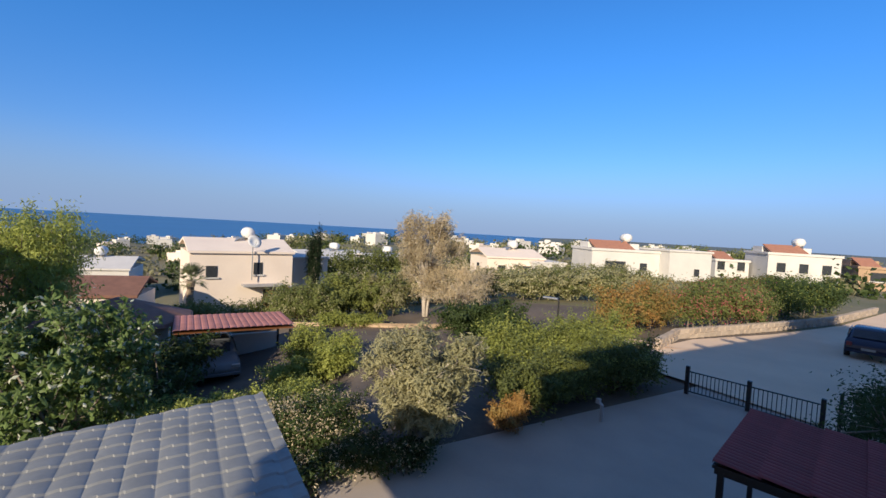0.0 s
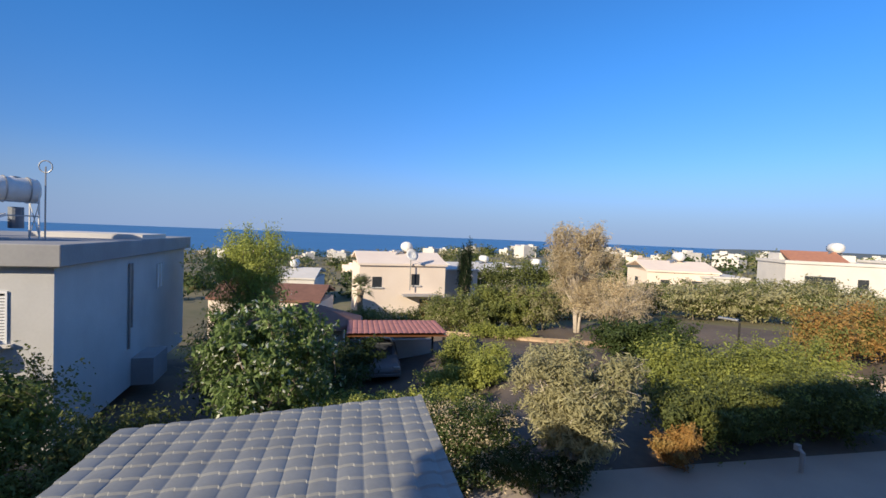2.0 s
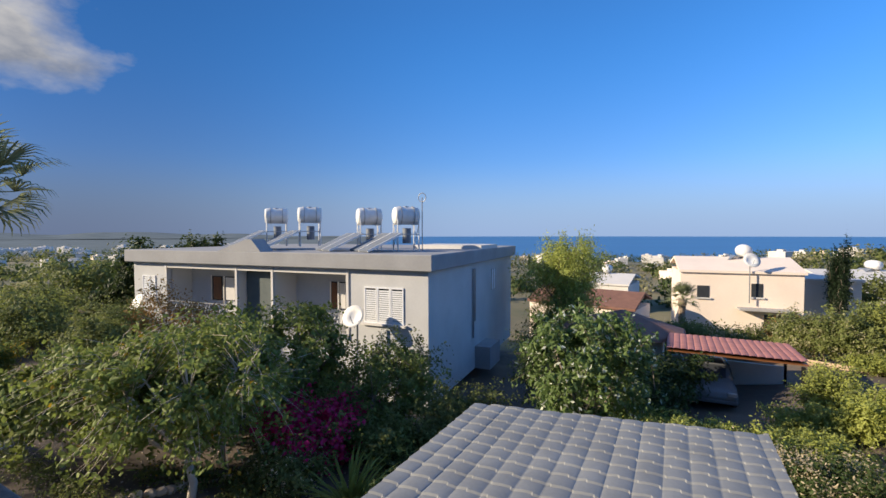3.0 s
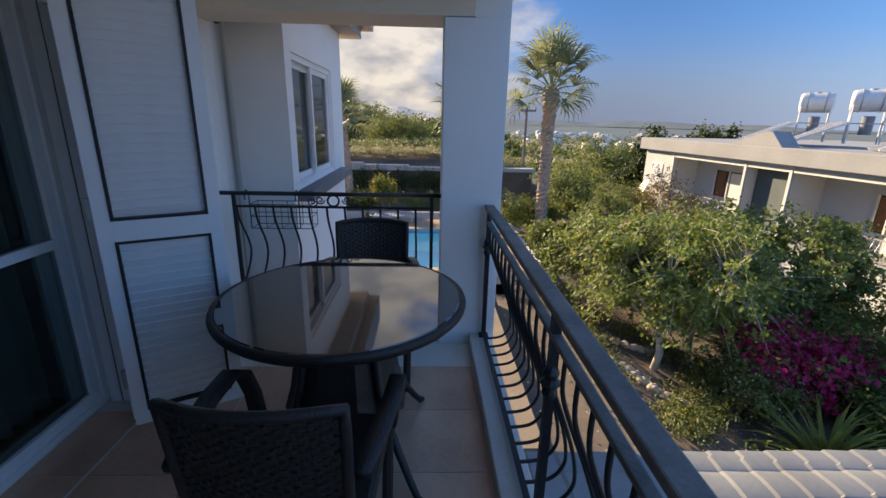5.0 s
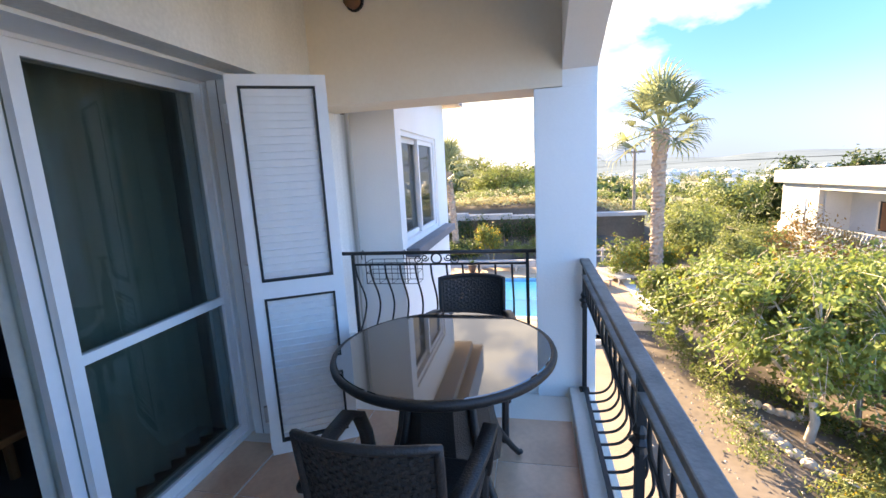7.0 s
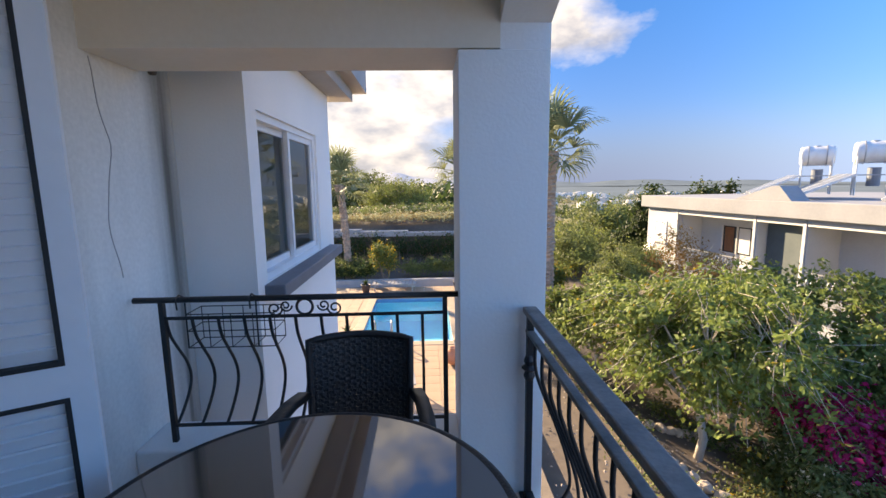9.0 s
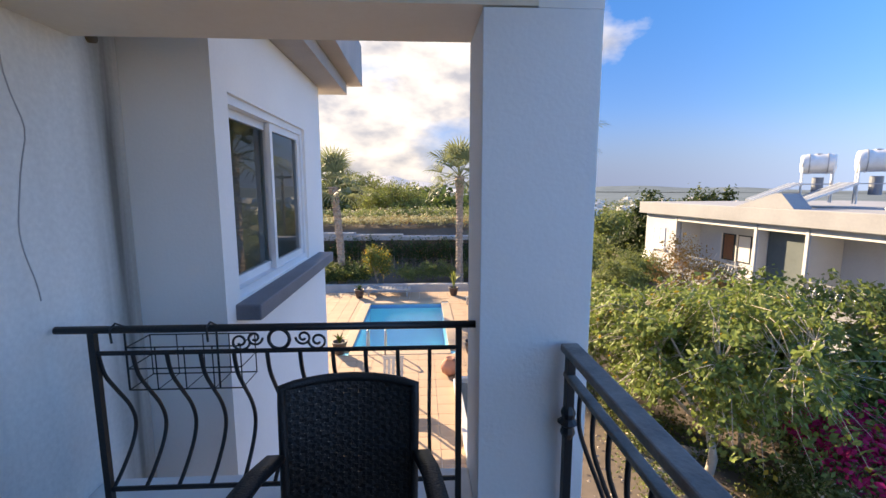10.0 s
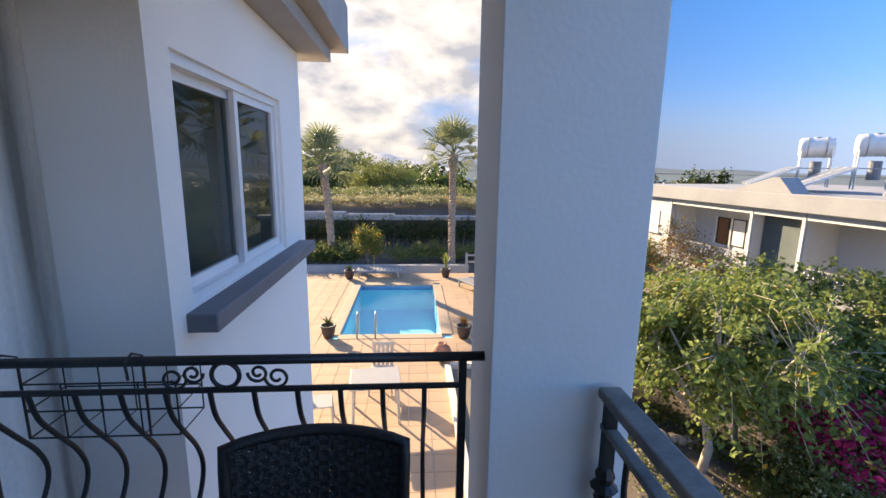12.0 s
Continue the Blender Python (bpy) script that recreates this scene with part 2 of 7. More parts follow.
M["fadedtile"] = mat("faded_tile", (0.46, 0.20, 0.17), (0.34, 0.13, 0.115), 0.85, scale=2, fine=30, per=0.2)
M["browntile"] = mat("brown_tile", (0.24, 0.12, 0.085), (0.16, 0.08, 0.06), 0.85, scale=2, fine=30, per=0.2)
M["terracotta"] = mat("terracotta", (0.44, 0.20, 0.12), (0.34, 0.15, 0.095), 0.8, scale=3, fine=30, per=0.15)
M["asphalt"] = mat("drive_asphalt", (0.47, 0.39, 0.32), (0.37, 0.31, 0.26), 0.9, scale=0.7, fine=50, bump=0.3)
M["road"] = mat("road_dust", (0.82, 0.61, 0.43), (0.70, 0.52, 0.37), 0.95, scale=0.5, fine=20, bump=0.3)
M["soil"] = mat("soil", (0.175, 0.135, 0.102), (0.085, 0.067, 0.054), 0.95, scale=0.5, fine=7, bump=0.8, detail=9)
M["scrub"] = mat("scrub_ground", (0.11, 0.12, 0.055), (0.25, 0.20, 0.12), 0.95, scale=0.06, fine=0.9, bump=0.5, detail=10)
M["stone"] = mat("wall_stone", (0.50, 0.40, 0.31), (0.36, 0.29, 0.23), 0.9, scale=3, fine=30, bump=0.5, per=0.25)
M["retain"] = mat("retaining_wall", (0.17, 0.125, 0.09), (0.085, 0.065, 0.05), 0.95, scale=0.6, fine=9, bump=0.6)
M["cap"] = mat("wall_cap", (0.42, 0.40, 0.39), (0.34, 0.33, 0.32), 0.9)
M["deck"] = mat("pool_paver", (0.43, 0.29, 0.185), (0.37, 0.25, 0.16), 0.8, scale=2, fine=40, bump=0.1, per=0.1)
M["path"] = mat("path_paving", (0.28, 0.215, 0.155), (0.19, 0.15, 0.11), 0.9, scale=1.6, fine=24, bump=0.5)
M["coping"] = mat("pool_coping", (0.45, 0.33, 0.225), (0.39, 0.285, 0.195), 0.75, per=0.08)
M["pooltile"] = mat("pool_tile", (0.28, 0.78, 0.88), (0.23, 0.72, 0.84), 0.4, scale=2, fine=25, bump=0)
M["poolband"] = mat("pool_band", (0.05, 0.22, 0.44), (0.07, 0.27, 0.50), 0.3, scale=2, fine=30)
M["tank"] = mat("white_tank", (0.80, 0.80, 0.78), (0.66, 0.64, 0.60), 0.5, scale=3, fine=20)
M["steel"] = mat("galvanised", (0.42, 0.43, 0.44), (0.30, 0.30, 0.31), 0.45, metal=0.7, fine=40)
M["solar"] = mat("solar_glass", (0.20, 0.22, 0.25), (0.15, 0.17, 0.20), 0.45, scale=2, fine=10, bump=0)
M["nbwall"] = mat("neighbour_wall", (0.57, 0.57, 0.565), (0.47, 0.47, 0.468), 0.9, scale=0.7, fine=12, bump=0.1)
M["nbtrim"] = mat("neighbour_fascia", (0.34, 0.34, 0.345), (0.26, 0.26, 0.265), 0.9, scale=0.8, fine=10)
M["cream"] = mat("cream_wall", (0.88, 0.75, 0.63), (0.80, 0.67, 0.56), 0.9, scale=0.5, fine=6, bump=0.08)
M["white"] = mat("white_wall", (0.68, 0.65, 0.61), (0.58, 0.56, 0.53), 0.9, scale=0.5, fine=6, bump=0.08)
M["dark"] = mat("dark_window", (0.05, 0.055, 0.065), (0.035, 0.04, 0.045), 0.15, bump=0)
M["bark"] = mat("bark", (0.30, 0.24, 0.19), (0.17, 0.14, 0.11), 0.95, scale=5, fine=40, bump=0.8)
M["palebark"] = mat("pale_bark", (0.58, 0.51, 0.42), (0.40, 0.34, 0.28), 0.95, scale=5, fine=40, bump=0.6)
M["palmbark"] = mat("palm_bark", (0.44, 0.34, 0.26), (0.24, 0.175, 0.13), 0.95, scale=9, fine=30, bump=0.9)
M["carpaint"] = mat("dark_car_paint", (0.015, 0.025, 0.06), (0.012, 0.02, 0.05), 0.25, bump=0)
M["silver"] = mat("silver_paint", (0.16, 0.165, 0.175), (0.14, 0.145, 0.15), 0.3, bump=0)
M["rubber"] = mat("rubber", (0.02, 0.02, 0.02), (0.03, 0.03, 0.03), 0.85)
M["pot"] = mat("dark_pot", (0.07, 0.05, 0.045), (0.05, 0.035, 0.03), 0.6)
M["plastic"] = mat("white_plastic", (0.38, 0.37, 0.355), (0.33, 0.32, 0.31), 0.4, bump=0.02)
M["sea"] = mat("sea_water", (0.045, 0.165, 0.35), (0.055, 0.185, 0.385), 0.5, scale=0.004, fine=0.05, bump=0.0, spec=0.3)
# distance haze is mixed into the base colours of hills and plain
M["peak"] = mat("hazed_hills", (0.60, 0.58, 0.55), (0.54, 0.52, 0.50), 1.0, scale=0.004, fine=0.03, bump=0, spec=0)
M["plain"] = mat("hazed_plain", (0.19, 0.225, 0.24), (0.13, 0.16, 0.165), 1.0, scale=0.01, fine=0.2, bump=0, spec=0, detail=10)
M["L_olive"] = leafy("olive_leaves", (0.45, 0.415, 0.235), (0.27, 0.265, 0.135))
M["L_citrus"] = leafy("citrus_leaves", (0.235, 0.28, 0.068), (0.11, 0.155, 0.04))
M["L_dark"] = leafy("dark_leaves", (0.075, 0.11, 0.03), (0.045, 0.07, 0.022))
M["L_mid"] = leafy("green_leaves", (0.24, 0.265, 0.08), (0.13, 0.16, 0.05))
M["L_light"] = leafy("light_leaves", (0.37, 0.39, 0.095), (0.24, 0.28, 0.07))
M["L_deep"] = leafy("deep_green_leaves", (0.17, 0.24, 0.075), (0.085, 0.13, 0.04))
M["L_bloom"] = leafy("pale_flowers", (0.72, 0.74, 0.62), (0.55, 0.60, 0.45))
M["L_dry"] = leafy("dry_leaves", (0.72, 0.60, 0.40), (0.54, 0.45, 0.29))
M["L_rust"] = leafy("rust_leaves", (0.468, 0.234, 0.078), (0.265, 0.234, 0.078))
M["L_pink"] = leafy("pink_flowers", (0.82, 0.04, 0.20), (0.62, 0.025, 0.14))
M["L_coral"] = leafy("coral_flowers", (0.55, 0.16, 0.16), (0.40, 0.11, 0.12))
M["L_yellow"] = leafy("yellow_leaves", (0.50, 0.33, 0.03), (0.36, 0.24, 0.03))
M["L_palm"] = leafy("palm_leaves", (0.30, 0.33, 0.17), (0.20, 0.22, 0.11))
M["L_cypress"] = leafy("cypress_leaves", (0.025, 0.05, 0.02), (0.02, 0.035, 0.015))


def box(bm, x0, x1, y0, y1, z0, z1, m=None, bev=0.0):
    vs = [bm.verts.new((x, y, z)) for x in (x0, x1) for y in (y0, y1) for z in (z0, z1)]
    fs = [bm.faces.new([vs[i] for i in f]) for f in ((0, 1, 3, 2), (4, 6, 7, 5), (0, 4, 5, 1), (2, 3, 7, 6), (0, 2, 6, 4), (1, 5, 7, 3))]
    if bev:
        es = list({e for f in fs for e in f.edges})
        r = bmesh.ops.bevel(bm, geom=es, offset=bev, segments=2, affect="EDGES", profile=0.5)
        vs = list({v for f in r["faces"] for v in f.verts} | {v for v in vs if v.is_valid})
    if m is not None:
        bmesh.ops.transform(bm, matrix=m, verts=[v for v in vs if v.is_valid])
    return vs


def tube(bm, pts, r, n=8, r2=None):
    """A round bar along points, tapering from r to r2."""
    pts = [Vector(p) for p in pts]
    r2 = r if r2 is None else r2
    rings, side = [], None
    for i, p in enumerate(pts):
        d = (pts[min(i + 1, len(pts) - 1)] - pts[max(i - 1, 0)]).normalized()
        if side is None:
            side = d.orthogonal().normalized()
        side = (side - d * side.dot(d)).normalized()
        up = d.cross(side)
        rad = r + (r2 - r) * i / max(1, len(pts) - 1)
        rings.append([bm.verts.new(p + rad * (math.cos(a) * side + math.sin(a) * up)) for a in (2 * math.pi * k / n for k in range(n))])
    for a, b in zip(rings, rings[1:]):
        for k in range(n):
            bm.faces.new((a[k], a[(k + 1) % n], b[(k + 1) % n], b[k]))
    bm.faces.new(rings[0][::-1])
    bm.faces.new(rings[-1])


def lathe(bm, prof, n=24, at=(0, 0, 0)):
    rings = [[bm.verts.new((at[0] + r * math.cos(a), at[1] + r * math.sin(a), at[2] + z)) for a in (2 * math.pi * k / n for k in range(n))] for r, z in prof]
    for a, b in zip(rings, rings[1:]):
        for k in range(n):
            bm.faces.new((a[k], a[(k + 1) % n], b[(k + 1) % n], b[k]))
    bm.faces.new(rings[0][::-1])
    bm.faces.new(rings[-1])


def finish(name, bm, material, smooth=False):
    bmesh.ops.recalc_face_normals(bm, faces=bm.faces)
    me = bpy.data.meshes.new(name)
    bm.to_mesh(me)
    bm.free()
    me.materials.append(M[material])
    if smooth:
        me.shade_smooth()
    return me


def part(name, bm, material, parent, label="", smooth=False):
    ob = new(name, finish(name, bm, material, smooth))
    ob.parent = parent
    if label:
        ob["label"] = label
    return ob


def piece(name, me, parent, m):
    ob = new(name, me)
    ob.parent = parent
    ob.matrix_basis = m
    return ob


def thing(name, label, category, at=(0, 0, 0), turn=0.0, group="", kind=""):
    ob = new(name)
    ob.empty_display_size = 0.1
    ob.matrix_basis = pose(*at, 0, 0, turn)
    return tagged(ob, label, category, group, kind)


def solid(name, bm, material, label, category="", at=(0, 0, 0), turn=0.0, group="", kind="", smooth=False):
    ob = new(name, finish(name, bm, material, smooth))
    ob.matrix_basis = pose(*at, 0, 0, turn)
    return tagged(ob, label, category, group, kind)


def boxes(*rows, bev=0.0):
    bm = bmesh.new()
    for r in rows:
        box(bm, *r, bev=bev)
    return bm


def pane_quad(name, x, y0, y1, z0, z1, parent):
    """One sheet of glass facing +x."""
    me = bpy.data.meshes.new(name)
    me.from_pydata([(x, y0, z0), (x, y1, z0), (x, y1, z1), (x, y0, z1)], [], [(0, 1, 2, 3)])
    me.materials.append(M["pane"])
    ob = new(name, me)
    ob.parent = parent
    ob.visible_shadow = False
    return ob


def setting(name, label, material, *rows, bev=0.0):
    return solid(name, boxes(*rows, bev=bev), material, label, name.split("_")[0], kind="structure")


# ---- ground ----
def smooth01(a, b, x):
    t = min(1.0, max(0.0, (x - a) / (b - a)))
    return t * t * (3 - 2 * t)


def ground_z(x, y):
    """Flat round the house, falling away towards the sea, rising gently towards the hills."""
    r = math.hypot(x, y)
    az = math.degrees(math.atan2(y, x))
    z = -3.12
    z -= 1.9 * smooth01(8.5, 16, x) * smooth01(-7, 0, y)
    z -= 1.0 * smooth01(8, 22, x) * (1 - smooth01(-7, 0, y)) * smooth01(-20, -8, y)
    z -= 3.2 * smooth01(18, 48, x) * smooth01(-60, -15, y)
    z -= 0.7 * smooth01(2.5, 6, x) * smooth01(2.5, 5, y) * (1 - smooth01(12, 20, y))
    away = smooth01(60, 900, r)
    seaward = smooth01(-50, -36, az) * (1 - smooth01(30, 42, az))
    z += away * (-40 * seaward - 14 * (1 - seaward))
    if y > 22:
        z += 2.4 * smooth01(24.5, 27.5, y) * (1 - smooth01(2, 9, x)) * (1 - smooth01(120, 300, r))
    return z


def build_ground():
    rr = [0.0, 1.5, 3, 4.5, 6, 7, 8, 9, 10, 11, 12, 13, 14, 15, 16, 17, 18, 19, 20, 21, 22, 23, 24, 25, 26, 27, 28, 30, 32, 35, 38, 42, 46, 50, 56, 64, 74, 90, 115, 150, 200, 270, 360, 480, 620, 800, 1100, 1600, 2600, 4900]
    na = 144
    verts, faces = [], []
    for r in rr:
        for k in range(na):
            a = 2 * math.pi * k / na
            x, y = r * math.cos(a), r * math.sin(a)
            z = ground_z(x, y) + (0.06 * noise.noise((x * 0.6, y * 0.6, 0)) if r < 60 else 0.0015 * r * noise.noise((x * 0.012, y * 0.012, 3)))
            if -9 < x < 4 and 6 < y < 21.5:
                z = min(z, -3.25)
            if -5 < x < 2 and 12 < y < 20:
                z = min(z, -5.2)
            verts.append((x, y, z))
    for i in range(len(rr) - 1):
        for k in range(na):
            k2 = (k + 1) % na
            faces.append((i * na + k, i * na + k2, (i + 1) * na + k2, (i + 1) * na + k))
    me = bpy.data.meshes.new("ground")
    me.from_pydata(verts, [], faces)
    me.materials.append(M["soil"])
    me.materials.append(M["scrub"])
    me.materials.append(M["plain"])
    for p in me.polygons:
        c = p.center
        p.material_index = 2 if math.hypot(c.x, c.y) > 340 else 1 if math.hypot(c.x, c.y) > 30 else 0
        p.use_smooth = True
    tagged(new("ground", me), "dry brown soil and scrub falling towards the sea", "ground", kind="structure")


build_ground()
bm = bmesh.new()
lathe(bm, [(300, -31), (4950, -31)], 96)
bmesh.ops.delete(bm, geom=[f for f in bm.faces if len(f.verts) > 4], context="FACES_ONLY")
solid("water", bm, "sea", "calm deep blue sea reaching the horizon", "sea", kind="structure")

# ---- the house and its balcony ----
WX = -1.80
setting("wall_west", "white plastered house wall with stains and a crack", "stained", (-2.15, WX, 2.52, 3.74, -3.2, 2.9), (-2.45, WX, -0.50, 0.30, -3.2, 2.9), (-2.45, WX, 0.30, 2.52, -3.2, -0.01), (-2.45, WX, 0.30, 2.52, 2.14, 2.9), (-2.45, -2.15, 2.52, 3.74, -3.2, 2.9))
# the wing beyond the rail, with the window opening left free
setting("wall_wing", "white plastered wing of the house with a window", "plaster", (-2.45, -1.42, 3.743, 3.90, -3.2, 2.36), (-1.72, -1.42, 3.90, 5.26, -3.2, 0.93), (-1.72, -1.42, 3.90, 5.26, 1.93, 2.36), (-2.45, -1.42, 5.26, 5.80, -3.2, 2.36), (-7, -2.45, 5.5, 5.80, -3.2, 2.36), (-2.45, -2.35, 3.90, 5.26, -3.2, 2.36))
setting("wall_south", "white plastered end wall of the balcony", "plaster", (-2.45, 0.0, -0.85, -0.50, -3.2, 4.2))
setting("wall_back", "plain wall of the room behind the sliding door, dimness in its colour", "room", (-6.1, -6.0, -3.2, 5.5, -3.2, 2.9), (-6.0, -2.45, -3.3, -3.2, -3.2, 2.9), (-6.0, -2.45, 3.0, 3.1, -0.1, 2.9))
setting("wall_lower", "plain ground-floor wall under the balcony", "plaster", (-0.6, -0.35, -3.2, 3.4, -3.2, -0.30))
setting("floor", "balcony floor bed with pale grout", "grout", (-2.2, -0.125, -0.50, 3.2, -0.28, -0.0035))
setting("floor_room", "tiled floor of the room inside, dimness put into its colour", "room", (-6.0, -2.2, -3.2, 3.0, -0.28, -0.005))
setting("ceiling", "beige plastered balcony ceiling", "soffit", (-2.45, 0.03, -0.50, 3.5, 2.75, 2.89))
setting("ceiling_room", "ceiling of the room inside, dimness put into its colour", "room", (-6.0, -2.45, -3.2, 3.0, 2.5, 2.6))
setting("roof_slab", "flat roof of the house", "plaster", (-6.2, -0.1, -3.6, 3.74, 2.9, 3.15), (-6.2, -2.45, 3.74, 5.6, 2.86, 3.15))
setting("beam_end", "plastered beam between wall and column", "soffit", (WX, -0.1603, 3.14, 3.49, 2.035, 2.747))
bm = bmesh.new()
prev = None
for k in range(33):
    y = -0.497 + (3.1397 + 0.497) * k / 32
    u = (y - 1.32) / 1.82
    zb = 2.13 + 0.42 * (1 - u * u)
    row = [bm.verts.new((x, y, z)) for x, z in ((-0.16, zb), (0.045, zb), (0.045, 2.9), (-0.16, 2.9))]
    if prev:
        for a in range(4):
            bm.faces.new((prev[a], prev[(a + 1) % 4], row[(a + 1) % 4], row[a]))
    else:
        bm.faces.new(row)
    prev = row
bm.faces.new(prev)
solid("beam_front", bm, "plaster", "white plastered arch spanning over the long rail", "arch", kind="structure")
setting("beam_corner", "plastered block over the column", "plaster", (-0.16, 0.045, 3.14, 3.49, 2.0302, 2.9))
setting("column", "square white plastered column at the balcony corner", "plaster", (-0.33, 0.045, 3.14, 3.49, -3.2, 2.03), bev=0.003)
setting("parapet", "low plastered parapet under the end rail", "plaster", (WX, -0.33, 3.17, 3.43, -0.3, 0.32), bev=0.01)
setting("kerb", "grey stone kerb under the long rail", "kerb", (-0.125, 0.0, -0.50, 3.14, -0.3, 0.075), bev=0.008)
setting("ledge", "narrow plastered slab edge outside the rail", "kerb", (0.0, 0.055, -0.50, 3.137, -0.3, -0.03), bev=0.006)
setting("eave", "stepped grey-white roof eave of the wing", "cap", (-7, -1.22, 3.50, 6.12, 2.365, 2.47), (-7, -1.09, 3.50, 6.27, 2.473, 2.85))
bm = bmesh.new()
tube(bm, [(-1.81, 3.585, 2.06), (-1.775, 3.585, 2.057)], 0.018, 12)
solid("pipe_stub", bm, "retain", "short dark drain stub at the wall top", "pipe", kind="structure", smooth=True)

# pitched roof added out of view; its ridge throws shadow over the drive
bm = bmesh.new()
va = [bm.verts.new((x, y, z)) for y in (-13.8, 3.7) for x, z in ((-0.5, 3.97), (-4.6, 6.6), (-8.6, 3.97))]
for f in ((0, 1, 2), (3, 5, 4), (0, 3, 4, 1), (1, 4, 5, 2), (0, 2, 5, 3)):
    bm.faces.new([va[i] for i in f])
solid("roof_main", bm, "terracotta", "unseen pitched roof added over the house to cast its shadow", "roof", kind="structure")
e = thing("drain_stub", "dark rusty drain stub high on the balcony beam", "pipe", (-1.44, 3.14, 2.66))
bm = bmesh.new()
tube(bm, [(0, 0.02, 0), (0, -0.09, -0.015)], 0.045, 14)
part("pipe", bm, "wood", e, smooth=True)
bm = bmesh.new()
lathe(bm, [(0.03, 0), (0.062, 0.0), (0.062, 0.012), (0.03, 0.014)], 16)
bmesh.ops.transform(bm, matrix=pose(0, -0.003, 0, 90), verts=bm.verts)
part("flange", bm, "iron", e)
# ---- balcony rails ----
def eased(pts):
    """A smooth curve through the points."""
    out = []
    for i in range(len(pts) - 1):
        p = [Vector(pts[min(max(k, 0), len(pts) - 1)]) for k in (i - 1, i, i + 1, i + 2)]
        for t in (0, 0.25, 0.5, 0.75):
            out.append(tuple(0.5 * (2 * p[1] + (p[2] - p[0]) * t + (2 * p[0] - 5 * p[1] + 4 * p[2] - p[3]) * t * t + (3 * p[1] - p[0] - 3 * p[2] + p[3]) * t ** 3)))
    return out + [tuple(pts[-1])]


# crack in the wall
bm = bmesh.new()
pts = [(x, y + 0.006 * math.sin(23 * z), z) for x, y, z in eased([(WX + 0.001, y, z) for y, z in ((3.18, 2.02), (3.22, 1.78), (3.25, 1.64), (3.19, 1.42), (3.20, 1.28), (3.23, 1.11))])]
tube(bm, pts, 0.0026, 5)
solid("wall_crack", bm, "cap", "thin dark crack running down the wall", "crack", kind="structure")


def belly(depth, z0, z1, kind):
    """Profile of a bowed baluster: (out, z) pairs from bottom to top."""
    if kind == "end":
        keys = [(0, z0), (0.06, z0 + 0.04), (0.13, z0 + 0.11), (0.155, z0 + 0.18), (0.13, z0 + 0.26), (0.07, z0 + 0.35), (0.02, z0 + 0.43), (0, z1)]
    else:
        keys = [(0, z0), (0.06, z0 + 0.004), (0.11, z0 + 0.02), (0.145, z0 + 0.06), (0.16, z0 + 0.12), (0.14, z0 + 0.24), (0.085, z0 + 0.40), (0.03, z0 + 0.54), (0.0, z0 + 0.64), (0, z1)]
    return [(d * depth, z) for d, z in keys]


def scroll(cx, y, cz, s, r0=0.05, turns=1.4):
    """A flat iron spiral."""
    return [(cx + s * r0 * (1 - 0.75 * t) * math.cos(2 * math.pi * turns * t + math.pi), y, cz + r0 * (1 - 0.75 * t) * math.sin(2 * math.pi * turns * t + math.pi)) for t in [i / 22 for i in range(23)]]


def end_rail():
    e = thing("end_railing", "black wrought-iron railing with bowed balusters and a ring ornament", "railing", (0, 3.25, 0))
    bm = bmesh.new()
    tube(bm, [(-1.78, 0, 1.0), (-0.33, 0, 1.0)], 0.014, 8)
    part("handrail", bm, "iron", e, smooth=True)
    for z, r in ((0.915, 0.009), (0.40, 0.009)):
        bm = bmesh.new()
        tube(bm, [(-1.66, 0, z), (-0.39, 0, z)], r, 6)
        part("rail_bar", bm, "iron", e)
    for x in (-1.66, -0.39):
        part("post", boxes((x - 0.011, x + 0.011, -0.011, 0.011, 0.30, 0.99)), "iron", e)
    bm = bmesh.new()
    tube(bm, eased([(0, d, z) for d, z in belly(1.0, 0.40, 0.915, "end")]), 0.0075, 6)
    me = finish("baluster", bm, "iron", True)
    for i in range(11):
        piece("baluster", me, e, pose(-1.648 + 0.1153 * i, 0, 0))
    bm = bmesh.new()
    tube(bm, [(-1.027 + 0.036 * math.cos(a), 0, 0.957 + 0.036 * math.sin(a)) for a in [2 * math.pi * k / 24 for k in range(25)]], 0.0065, 6)
    part("ring", bm, "iron", e, smooth=True)
    for s in (-1, 1):
        for dx, dz, r0 in ((0.085, 0.005, 0.028), (0.135, -0.008, 0.034)):
            bm = bmesh.new()
            tube(bm, scroll(-1.027 + s * dx, 0, 0.957 + dz, s, r0), 0.0045, 5)
            part("scroll", bm, "iron", e, smooth=True)


